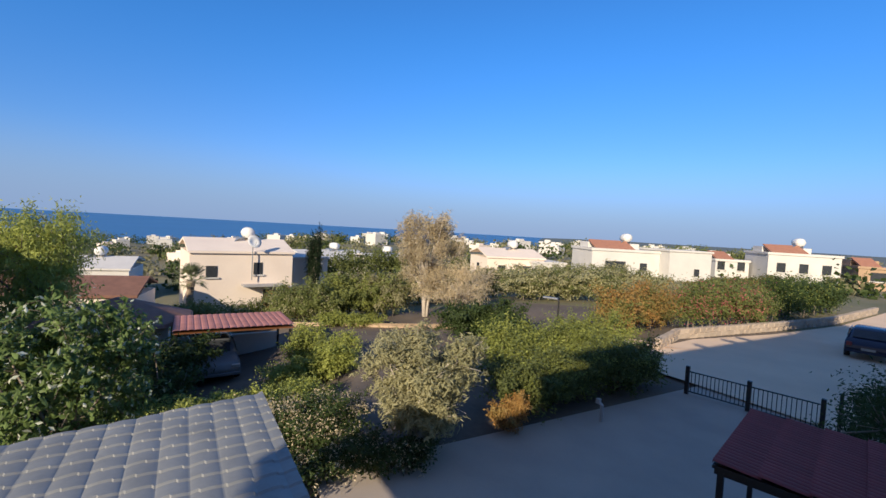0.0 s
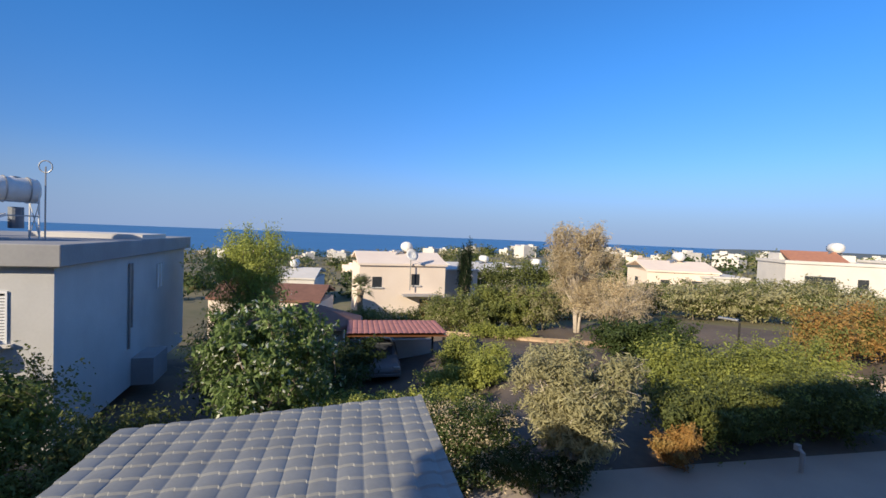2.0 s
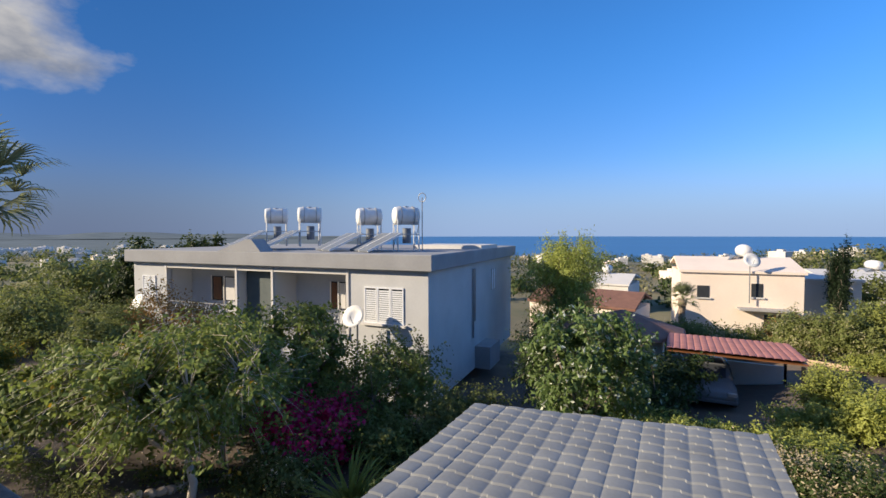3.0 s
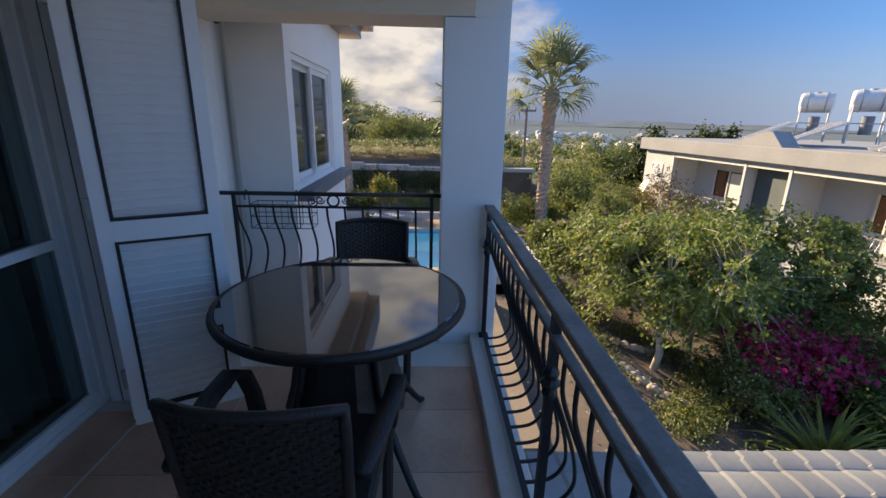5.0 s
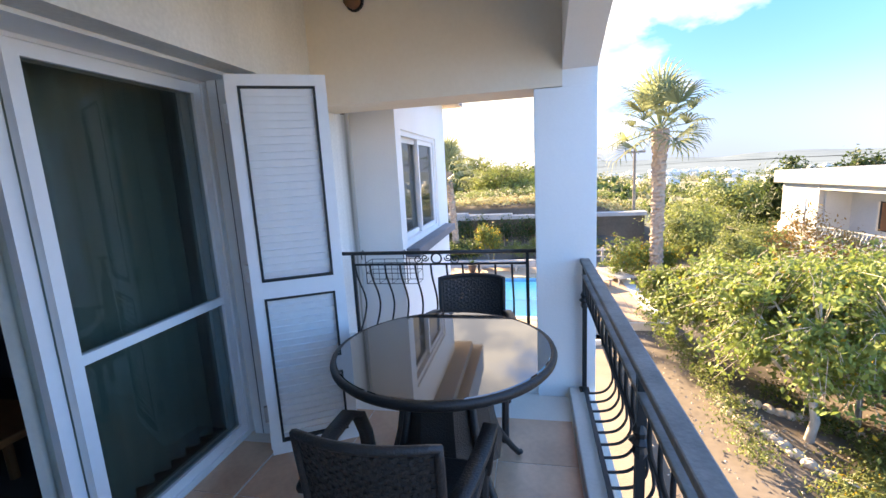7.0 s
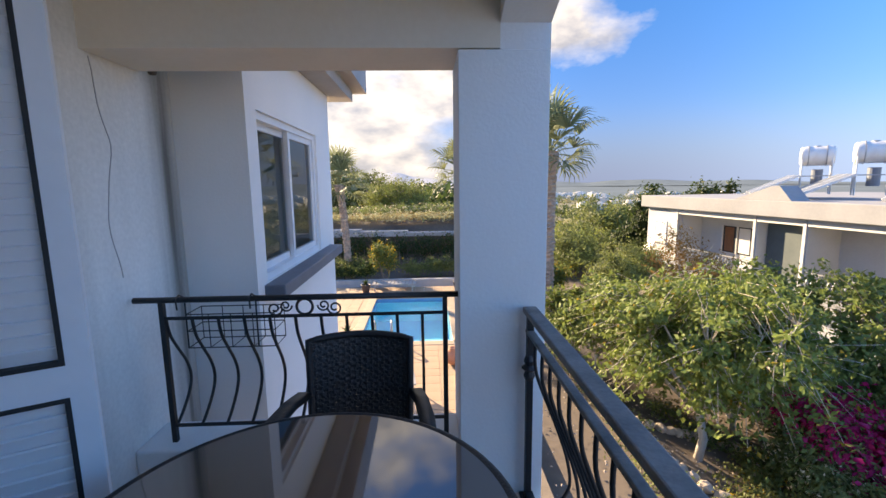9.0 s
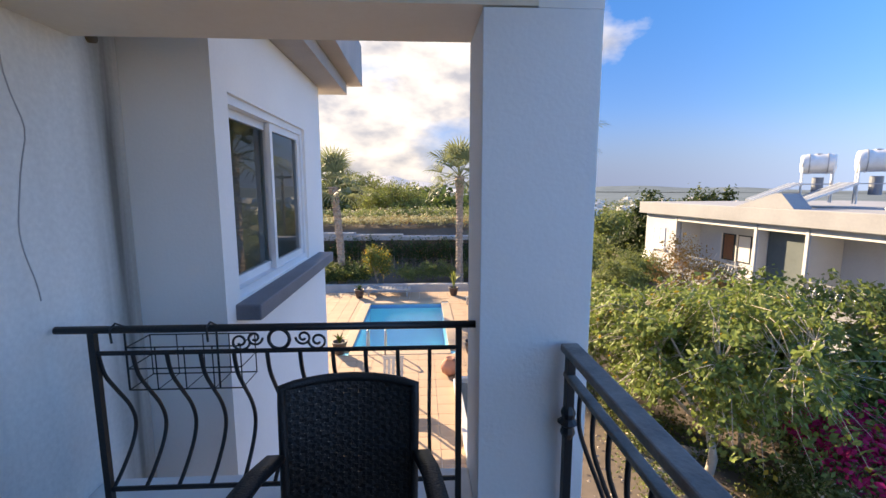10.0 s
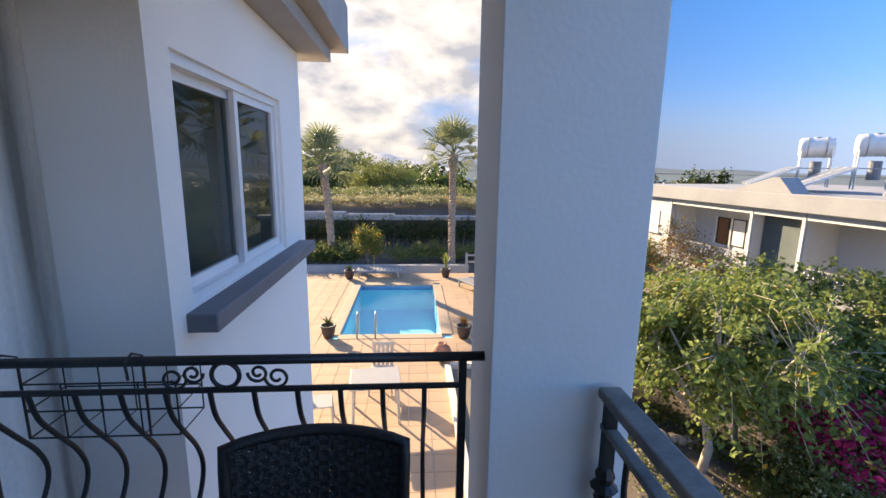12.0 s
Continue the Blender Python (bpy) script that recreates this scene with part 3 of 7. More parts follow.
def long_rail():
    e = thing("long_railing", "black wrought-iron balcony railing with bellied balusters on the stone kerb", "railing", (-0.03, 0, 0))
    y0, y1 = -0.495, 3.12
    part("handrail", boxes((-0.03, 0.03, y0, y1, 0.945, 0.972), bev=0.006), "railtop", e, "flat black worn handrail, light on its top put into the grey")
    part("rail_bar", boxes((-0.017, 0.017, y0, y1, 0.855, 0.872), bev=0.004), "railtop", e)
    part("rail_bar", boxes((-0.011, 0.011, y0, y1, 0.097, 0.113)), "iron", e)
    for y in (3.10, 1.60, 0.05):
        p = part("post", boxes((-0.014, 0.014, y - 0.014, y + 0.014, 0.078, 0.95)), "iron", e)
        part("foot_plate", boxes((-0.032, 0.032, y - 0.032, y + 0.032, 0.074, 0.084), bev=0.003), "iron", p)
        bm = bmesh.new()
        lathe(bm, [(0.015, -0.06), (0.026, -0.035), (0.02, -0.015), (0.036, 0.0), (0.02, 0.015), (0.026, 0.035), (0.015, 0.06)], 10, (0, y, 0.70))
        part("collar", bm, "iron", p, "cast iron collar")
    bm = bmesh.new()
    tube(bm, eased([(d, 0, z) for d, z in belly(1.0, 0.105, 0.865, "long")]), 0.0078, 6)
    me = finish("baluster", bm, "iron", True)
    y = 3.0
    while y > y0 + 0.05:
        if min(abs(y - p) for p in (3.10, 1.60, 0.05, -1.55)) > 0.03:
            piece("baluster", me, e, pose(0, y, 0))
        y -= 0.108


def wire_basket():
    """Planter basket hooked on the outer side of the end rail."""
    e = thing("planter_basket", "empty thin black wire planter basket hooked over the rail", "basket", (-1.38, 3.27, 0.76))
    w, d, h = 0.20, 0.16, 0.16
    for z in (0, h * 0.5, h):
        bm = bmesh.new()
        tube(bm, [(-w, 0.02, z), (w, 0.02, z), (w, d, z), (-w, d, z), (-w, 0.02, z)], 0.0028, 5)
        part("hoop", bm, "iron", e)
    for i in range(5):
        x = -w + 2 * w * i / 4
        bm = bmesh.new()
        tube(bm, [(x, 0.02, h), (x, 0.02, 0), (x, d, 0), (x, d, h)], 0.0024, 5)
        part("wire", bm, "iron", e)
    for x in (-0.2, 0.12):
        bm = bmesh.new()
        tube(bm, [(x, 0.02, 0), (x, 0.02, 0.24), (x, -0.02, 0.262), (x, -0.05, 0.25), (x, -0.045, 0.2)], 0.004, 5)
        part("hook", bm, "iron", e)


end_rail()
long_rail()
wire_basket()


# ---- sliding door, shutter, window ----
def bar_frame(bm, y0, y1, z0, z1, x0, x1, w):
    box(bm, x0, x1, y0, y0 + w, z0, z1)
    box(bm, x0, x1, y1 - w, y1, z0, z1)
    box(bm, x0, x1, y0 + w, y1 - w, z0, z0 + w)
    box(bm, x0, x1, y0 + w, y1 - w, z1 - w, z1)


def sliding_door():
    e = thing("door_1", "open white aluminium sliding door with dark reflecting glass", "door", (-2.1, 0.0, 0.0), kind="structure")
    bm = bmesh.new()
    bar_frame(bm, 0.30, 2.52, -0.004, 2.14, -0.15, -0.02, 0.034)
    part("frame", bm, "alu", e)
    for dx in (-0.12, -0.085, -0.05):
        part("track", boxes((dx - 0.005, dx + 0.005, 0.334, 2.486, 0.030, 0.045)), "alu", e)
    for dx in (0.04, 0.10, 0.16):
        part("jamb_strip", boxes((dx - 0.03, dx + 0.022, 2.49, 2.518, 0.0, 2.138)), "alu", e)
        part("seal", boxes((dx + 0.022, dx + 0.03, 2.494, 2.516, 0.0, 2.138)), "gasket", e)
    part("head", boxes((-0.02, 0.17, 0.30, 2.518, 2.122, 2.139)), "alu", e)
    # the leaf that is shut, and the leaf slid behind it
    for name, y0, y1, x in (("leaf", 1.545, 2.488, -0.055), ("leaf", 1.49, 2.44, -0.105)):
        bm = bmesh.new()
        bar_frame(bm, y0, y1, 0.03, 2.106, x - 0.02, x + 0.02, 0.054)
        if x > -0.08:
            box(bm, x - 0.018, x + 0.018, y0 + 0.054, y1 - 0.054, 0.865, 0.91)
        lf = part(name, bm, "alu", e)
        pane_quad("pane", x, y0 + 0.05, y1 - 0.05, 0.08, 2.056, lf)


def louver_shutter():
    hx, hy = -1.80, 2.245
    ang = 29.0
    e = thing("louver_shutter", "white louvred door shutter standing open against the wall", "shutter", (hx, hy, 0.05), ang)
    w, h = 0.475, 2.03
    bm = bmesh.new()
    box(bm, 0, 0.055, -0.02, 0.02, 0, h)
    box(bm, w - 0.055, w, -0.02, 0.02, 0, h)
    for z0, z1 in ((0, 0.07), (0.90, 0.99), (h - 0.055, h)):
        box(bm, 0.055, w - 0.055, -0.02, 0.02, z0, z1)
    part("frame", bm, "louver", e)
    for z0, z1 in ((0.07, 0.90), (0.99, h - 0.055)):
        bm = bmesh.new()
        a, b = 0.055, w - 0.055
        for r in ((a, a + 0.012, z0, z1), (b - 0.012, b, z0, z1), (a + 0.012, b - 0.012, z0, z0 + 0.012), (a + 0.012, b - 0.012, z1 - 0.012, z1)):
            box(bm, r[0], r[1], -0.024, 0.018, r[2], r[3])
        part("seal", bm, "gasket", e)
    bm = bmesh.new()
    box(bm, 0.067, w - 0.067, -0.004, 0.004, 0, 0.044, m=pose(0, 0, 0, 24))
    me = finish("slat", bm, "louver")
    for z0, z1 in ((0.08, 0.89), (1.0, h - 0.062)):
        n = int((z1 - z0) / 0.0385)
        for i in range(n):
            piece("slat", me, e, pose(0, 0.008, z0 + i * 0.0385))
    # the folded inner leaf that carries it, back to the jamb
    bm = bmesh.new()
    box(bm, 0.004, 0.262, -0.016, 0.016, 0, h, m=pose(0, 0.03, 0, 0, 0, 67.3))
    part("inner_leaf", bm, "louver", e)
    # hinges
    for z in (0.2, 1.0, 1.8):
        part("hinge", boxes((-0.02, 0.006, -0.012, 0.012, z, z + 0.09)), "steel", e)


def wing_window():
    e = thing("window_1", "white aluminium sliding window with dark glass in the wing wall", "window", (-1.49, 0, 0), kind="structure")
    bm = bmesh.new()
    bar_frame(bm, 3.90, 5.26, 0.93, 1.93, -0.04, 0.05, 0.045)
    part("window_frame", bm, "alu", e)
    for y0, y1, x in ((3.945, 4.63, -0.015), (4.57, 5.215, 0.02)):
        bm = bmesh.new()
        bar_frame(bm, y0, y1, 0.975, 1.885, x - 0.015, x + 0.015, 0.045)
        s = part("sash", bm, "alu", e)
        pane_quad("pane", x, y0 + 0.04, y1 - 0.04, 1.015, 1.845, s)
    part("window_sill", boxes((-0.03, 0.19, 3.84, 5.62, 0.845, 0.925), bev=0.008), "sill", e, "grey painted stone sill")
    part("curtain", boxes((-0.30, -0.28, 3.95, 4.35, 0.95, 1.9)), "curtain", e)


sliding_door()
bm = bmesh.new()
prev = None
for i in range(61):
    y = 1.5 + 0.95 * i / 60
    row = [bm.verts.new((-2.36 + 0.03 * math.sin(i * 0.9), y, z)) for z in (0.03, 2.1)]
    if prev:
        bm.faces.new((prev[0], row[0], row[1], prev[1]))
    prev = row
solid("curtain", bm, "curtain", "grey-green sheer curtain behind the sliding door", "curtain", smooth=True)
louver_shutter()
wing_window()
e = thing("wooden_stool", "brown wooden stool standing in the dark room", "stool", (-3.0, 1.75, 0))
part("seat", boxes((-0.26, 0.26, -0.22, 0.22, 0.42, 0.46), bev=0.01), "wood", e)
for x in (-0.22, 0.22):
    for y in (-0.18, 0.18):
        bm2 = bmesh.new()
        tube(bm2, [(x, y, 0), (x * 0.95, y * 0.95, 0.42)], 0.024, 8)
        part("leg", bm2, "wood", e)


# ---- table and chairs ----
def wicker_chair():
    """Faces +y, its back at -y; origin on the floor under the seat."""
    e = thing("wicker_armchair", "dark brown woven wicker armchair with open arms on the tiled floor", "chair", group="chairs round the table")
    for sx in (-1, 1):
        bm = bmesh.new()
        tube(bm, [(sx * 0.225, 0.235, 0), (sx * 0.235, 0.235, 0.43)], 0.021, 8)
        part("leg", bm, "wicker", e)
        bm = bmesh.new()
        tube(bm, [(sx * 0.225, -0.205, 0), (sx * 0.222, -0.215, 0.43)], 0.021, 8)
        part("leg", bm, "wicker", e)
        # arm: front upright, bend, level run to the back
        pts = [(sx * 0.235, 0.235, 0.40), (sx * 0.255, 0.245, 0.52), (sx * 0.272, 0.225, 0.61), (sx * 0.28, 0.16, 0.648), (sx * 0.275, 0.02, 0.652), (sx * 0.258, -0.12, 0.645), (sx * 0.232, -0.235, 0.63)]
        bm = bmesh.new()
        prev = None
        for i, p in enumerate(pts):
            d = (Vector(pts[min(i + 1, 6)]) - Vector(pts[max(i - 1, 0)])).normalized()
            up = Vector((1, 0, 0)).cross(d).normalized()
            ring = [bm.verts.new(Vector(p) + a * Vector((1, 0, 0)) + b * up) for a, b in ((-0.026, -0.014), (0.026, -0.014), (0.03, 0), (0.026, 0.014), (-0.026, 0.014), (-0.03, 0))]
            if prev:
                for k in range(6):
                    bm.faces.new((prev[k], prev[(k + 1) % 6], ring[(k + 1) % 6], ring[k]))
            else:
                bm.faces.new(ring)
            prev = ring
        bm.faces.new(prev)
        part("arm", bm, "wicker", e, smooth=True)
    part("seat", boxes((-0.245, 0.245, -0.225, 0.255, 0.395, 0.445), bev=0.018), "wicker", e)
    part("apron", boxes((-0.225, 0.225, -0.20, 0.235, 0.345, 0.396), bev=0.006), "wicker", e)

    def back(u, v, off=0.0):
        """u across -1..1, v up 0..1."""
        wd = 0.204 + 0.010 * v
        return (u * wd, -0.225 - 0.085 * v + 0.035 * u * u * v - 0.018 * (1 - u * u) + off, 0.40 + 0.45 * v + 0.010 * (1 - u * u) * v)

    bm = bmesh.new()
    rim = [back(-1, v / 8) for v in range(9)] + [back(u / 6 - 1, 1) for u in range(1, 12)] + [back(1, 1 - v / 8) for v in range(9)]
    tube(bm, rim, 0.015, 7)
    part("back_frame", bm, "wicker", e, smooth=True)
    bm = bmesh.new()
    nu, nv = 34, 36
    for i in range(nu):
        u0, u1 = -1 + 2 * (i + 0.03) / nu, -1 + 2 * (i + 0.97) / nu
        col = [[bm.verts.new(back(u, v / 18, 0.002 * (1 if (i + v) % 2 else -1))) for u in (u0, u1)] for v in range(19)]
        for a, b in zip(col, col[1:]):
            bm.faces.new((a[0], a[1], b[1], b[0]))
    for j in range(nv):
        v0, v1 = (j + 0.03) / nv, (j + 0.97) / nv
        row = [[bm.verts.new(back(u / 9 - 1, v, 0.003 * (1 if (j + u) % 2 else -1))) for v in (v0, v1)] for u in range(19)]
        for a, b in zip(row, row[1:]):
            bm.faces.new((a[0], a[1], b[1], b[0]))
    ob = tagged(part("backrest", bm, "wicker", e, "woven backrest with small gaps"), kind="stuff")
    sol = ob.modifiers.new("thick", "SOLIDIFY")
    sol.thickness = 0.003
    return e


def round_table():
    e = thing("round_table", "round dark wicker table with a tinted glass top", "table", (-0.768, 2.15, 0))
    bm = bmesh.new()
    lathe(bm, [(0.490, 0.750), (0.492, 0.758), (0.488, 0.762), (0.2, 0.762)], 72)
    part("glass_top", bm, "tabletop", e, "tinted mirror-like glass")
    bm = bmesh.new()
    lathe(bm, [(0.46, 0.724), (0.505, 0.722), (0.514, 0.732), (0.517, 0.746), (0.512, 0.758), (0.500, 0.763), (0.490, 0.757), (0.46, 0.749)], 72)
    part("rim", bm, "wicker", e, smooth=True)
    bm = bmesh.new()
    lathe(bm, [(0.465, 0.747), (0.465, 0.725), (0.3, 0.69), (0.05, 0.69)], 48)
    part("underside", bm, "wicker", e)
    bm = bmesh.new()
    rows = [[(r * sx, r * sy, z) for sx, sy in ((1, 0.35), (0.35, 1), (-0.35, 1), (-1, 0.35), (-1, -0.35), (-0.35, -1), (0.35, -1), (1, -0.35))] for r, z in ((0.19, 0.69), (0.20, 0.55), (0.225, 0.38), (0.255, 0.27))]
    rings = [[bm.verts.new(p) for p in r] for r in rows]
    for a, b in zip(rings, rings[1:]):
        for k in range(8):
            bm.faces.new((a[k], a[(k + 1) % 8], b[(k + 1) % 8], b[k]))
    bm.faces.new(rings[-1])
    part("pedestal", bm, "wicker", e, "woven flaring pedestal")
    for k in range(4):
        a = radians(45 + 90 * k)
        bm = bmesh.new()
        tube(bm, [(r * math.cos(a), r * math.sin(a), z) for r, z in ((0.19, 0.60), (0.225, 0.42), (0.27, 0.28), (0.34, 0.17), (0.41, 0.07), (0.455, 0.015), (0.475, 0.016))], 0.02, 8, 0.014)
        part("leg", bm, "wicker", e, smooth=True)


round_table()
chair = wicker_chair()
chair.matrix_basis = pose(-0.80, 1.555, 0, 0, 0, -3)
copy_thing(chair, pose(-0.755, 2.815, 0, 0, 0, 181))

# floor tiles of the balcony
bm = bmesh.new()
box(bm, -0.212, 0.212, -0.212, 0.212, -0.01, 0.0)
me = finish("tile", bm, "tile")
fl = bpy.data.objects["floor"]
for i in range(5):
    for j in range(8):
        cx, cy = -0.345 - 0.43 * i, 2.97 - 0.43 * j + 0.08
        if cx - 0.212 < -2.2:
            continue
        if cy + 0.21 > 3.17:
            continue
        piece("tile", me, fl, pose(cx, cy, -0.0005 * ((i * 7 + j * 3) % 3)))

bm = bmesh.new()
box(bm, -0.125, 0.125, -0.212, 0.212, -0.01, 0.0)
me = finish("tile", bm, "tile")
for j in range(8):
    cy = 2.97 - 0.43 * j + 0.08
    if 0.5 < cy < 2.32:
        piece("tile", me, fl, pose(-1.986, cy, 0.001))

# ---- plants ----
def leaf_cloud(name, p, nn, size, material, rng, slim=0.45, droop=0.0):
    """A small folded leaf at each point p, facing roughly along nn."""
    k = len(p)
    nrm = nn + rng.normal(size=(k, 3)) * 0.75 + np.array((0, 0, 0.35))
    nrm /= np.linalg.norm(nrm, axis=1)[:, None]
    ax = rng.normal(size=(k, 3)) + np.array((0, 0, -droop))
    ax -= nrm * np.sum(ax * nrm, axis=1)[:, None]
    ax /= np.linalg.norm(ax, axis=1)[:, None] + 1e-9
    sd = np.cross(nrm, ax)
    s = size * rng.uniform(0.6, 1.3, k)[:, None]
    v = np.empty((k, 4, 3))
    v[:, 0], v[:, 2] = p - ax * s * 0.5, p + ax * s * 0.5
    v[:, 1], v[:, 3] = p + sd * s * slim * 0.5 - nrm * s * 0.08, p - sd * s * slim * 0.5 - nrm * s * 0.08
    idx = np.arange(k)[:, None] * 4
    f = np.concatenate([idx + np.array((0, 1, 2)), idx + np.array((0, 2, 3))])
    me = bpy.data.meshes.new(name)
    me.from_pydata(v.reshape(-1, 3).tolist(), [], f.tolist())
    me.materials.append(M[material])
    return me


def leaf_mesh(name, blobs, size, material, seed, slim=0.45, droop=0.0):
    """Many small folded leaves spread through blobs (x, y, z, rx, ry, rz, count)."""
    rng = np.random.default_rng(seed)
    ps, ns = [], []
    for x, y, z, rx, ry, rz, n in blobs:
        d = rng.normal(size=(int(n), 3))
        d /= np.linalg.norm(d, axis=1)[:, None]
        r = rng.uniform(0.05, 1.0, int(n)) ** 0.5 * rng.uniform(0.72, 1.22, int(n))
        # some leaves follow twigs that reach out of the clump
        tw = rng.normal(size=(9, 3)) + np.array((0, 0, 0.5))
        tw /= np.linalg.norm(tw, axis=1)[:, None]
        on = rng.uniform(size=int(n)) < 0.28
        d[on] = tw[rng.integers(0, 9, int(n))[on]] + rng.normal(size=(int(on.sum()), 3)) * 0.09
        r[on] = rng.uniform(0.7, 1.36, int(on.sum()))
        lump = 1 + 0.16 * np.sin(5 * d[:, 0] + seed) * np.sin(6 * d[:, 1] + 2 * seed) + 0.1 * np.sin(11 * d[:, 2] + 3 * d[:, 0])
        ps.append(np.array((x, y, z)) + d * (r * lump)[:, None] * np.array((rx, ry, rz)))
        ns.append(d)
    return leaf_cloud(name, np.concatenate(ps), np.concatenate(ns), size, material, rng, slim, droop)


def lumps(rng, c, r, k, share=0.5):
    """Clumps inside an ellipsoid, uneven in size."""
    out = []
    for i in range(k):
        d = rng.normal(size=3)
        d /= np.linalg.norm(d)
        q = rng.uniform(0.35, 0.8)
        s = share * rng.uniform(0.65, 1.15)
        out.append((c[0] + d[0] * r[0] * q, c[1] + d[1] * r[1] * q, c[2] + d[2] * r[2] * q, r[0] * s, r[1] * s, r[2] * s))
    return out


def tree(name, label, at, r, zc, trunk, leaves, size, material, bark="bark", seed=1, k=9, stems=1, slim=0.45, droop=0.0, extra=None, lean=(0, 0), share=0.5, category="tree"):
    """Trunk or stems with limbs up into clumps of leaves. r: crown radii, zc: crown centre over the foot."""
    rng = np.random.default_rng(seed)
    e = thing(name, label, category, at)
    bl = lumps(rng, (lean[0], lean[1], zc), r, k, share)
    bm = bmesh.new()
    fork = max(0.15, zc - 0.75 * r[2])
    for s in range(stems):
        a = 2 * math.pi * s / stems + seed
        foot = (0.09 * math.cos(a) * (stems > 1), 0.09 * math.sin(a) * (stems > 1), -0.15)
        mid = (foot[0] * 2 + lean[0] * 0.4 + 0.05 * math.sin(seed), foot[1] * 2 + lean[1] * 0.4, fork * 0.6)
        top = (lean[0] * 0.7 + foot[0] * 3, lean[1] * 0.7 + foot[1] * 3, fork)
        tube(bm, [foot, mid, top], trunk, 8, trunk * 0.65)
        for b in bl[s::stems]:
            m1 = (top[0] * 0.6 + b[0] * 0.4 + rng.normal() * 0.06, top[1] * 0.6 + b[1] * 0.4 + rng.normal() * 0.06, top[2] * 0.5 + b[2] * 0.5)
            tube(bm, [top, m1, (b[0], b[1], b[2] + 0.2 * b[5])], trunk * 0.5, 6, trunk * 0.12)
            for _ in range(5):
                d = rng.uniform(-1.05, 1.05, 3)
                tube(bm, [tuple(0.3 * p + 0.7 * q for p, q in zip(m1, b[:3])), (b[0] + d[0] * b[3], b[1] + d[1] * b[4], b[2] + d[2] * b[5])], trunk * 0.2, 4, trunk * 0.06)
    part("trunk", bm, bark, e, smooth=True)
    tot = sum(b[3] * b[4] * b[5] for b in bl)
    crown = new("crown", leaf_mesh("crown", [(*b, leaves * b[3] * b[4] * b[5] / tot) for b in bl], size, material, seed, slim, droop))
    crown.parent = e
    if extra:
        em, share2, es = extra
        ob = new("blossom" if "flower" in M[em].name else "pale_leaves", leaf_mesh("blossom", [(b[0], b[1], b[2], b[3] * 1.06, b[4] * 1.06, b[5] * 1.06, leaves * share2 * b[3] * b[4] * b[5] / tot) for b in bl], es, em, seed + 50, 0.7))
        ob.parent = e
        ob["label"] = em[2:] + " coloured leaves and flowers"
    return e


def branchy_tree(name, label, at, r, zc, trunk, twigs, size, material, bark="palebark", seed=1, per=30, limbs=7, slim=0.6, droop=0.5, extra=None, lean=(0, 0), bare=0.12, category="tree"):
    """Open crown: limbs spread from a short trunk, twigs leave the limbs, leaves sit along the twigs; some twigs are bare."""
    rng = np.random.default_rng(seed)
    e = thing(name, label, category, at)
    c, rad = np.array((lean[0], lean[1], zc)), np.array(r)
    bm = bmesh.new()
    fork = np.array((lean[0] * 0.25 + 0.06 * math.sin(seed), lean[1] * 0.25, max(0.25, zc - 0.72 * r[2])))
    tube(bm, [(0, 0, -0.15), tuple(fork * 0.5 + rng.normal(size=3) * 0.03), tuple(fork)], trunk, 9, trunk * 0.75)
    nodes = []
    for k in range(limbs):
        a = 2 * math.pi * (k + rng.uniform(0, 0.7)) / limbs + seed
        q = rng.uniform(0.45, 0.78)
        tip = c + rad * np.array((q * math.cos(a), q * math.sin(a), rng.uniform(-0.1, 0.62)))
        mid = fork * 0.45 + tip * 0.55 + np.array((*rng.normal(size=2) * 0.1, -0.10 * r[2]))
        pts = [np.array(p) for p in eased([tuple(fork), tuple(mid), tuple(tip)])]
        tube(bm, [tuple(p) for p in pts], trunk * 0.55, 6, trunk * 0.16)
        nodes += pts[3:]
    nodes = np.array(nodes)
    ps, ns = [], []
    made = 0
    while made < twigs:
        d = rng.normal(size=3)
        d /= np.linalg.norm(d)
        end = c + rad * d * rng.uniform(0.3, 1.0) ** 0.45 * rng.uniform(0.8, 1.18)
        if end[2] < c[2] - (0.55 + 0.35 * np.hypot(*((end - c) / rad)[:2])) * r[2] or noise.noise((end[0] * 1.15 + seed, end[1] * 1.15, end[2] * 1.4)) < -0.05:
            continue
        made += 1
        near = nodes[np.argmin(np.linalg.norm(nodes - end, axis=1) + rng.uniform(0, 0.3, len(nodes)))]
        way = end - near
        bow = np.array((0, 0, 0.16 * np.linalg.norm(way))) + rng.normal(size=3) * 0.05
        tube(bm, [tuple(near), tuple(near + way * 0.5 + bow), tuple(end)], trunk * 0.10, 4, trunk * 0.04)
        if rng.uniform() < bare:
            continue
        t = rng.uniform(0.3, 1.08, per)[:, None]
        p = near + way * t + bow * (4 * t * (1 - t)) + rng.normal(size=(per, 3)) * np.array((0.085, 0.085, 0.065))
        ps.append(p)
        ns.append((p - c) / rad * 0.7)
    part("trunk", bm, bark, e, smooth=True)
    p, nn = np.concatenate(ps), np.concatenate(ns)
    cut = rng.uniform(size=len(p)) < (extra[1] if extra else 0)
    ob = new("crown", leaf_cloud("crown", p[~cut], nn[~cut], size, material, rng, slim, droop))
    ob.parent = e
    if extra:
        ob = new("pale_leaves", leaf_cloud("pale_leaves", p[cut], nn[cut], extra[2], extra[0], rng, slim, droop))
        ob.parent = e
        ob["label"] = extra[0][2:] + " coloured leaves and flowers"
    return e


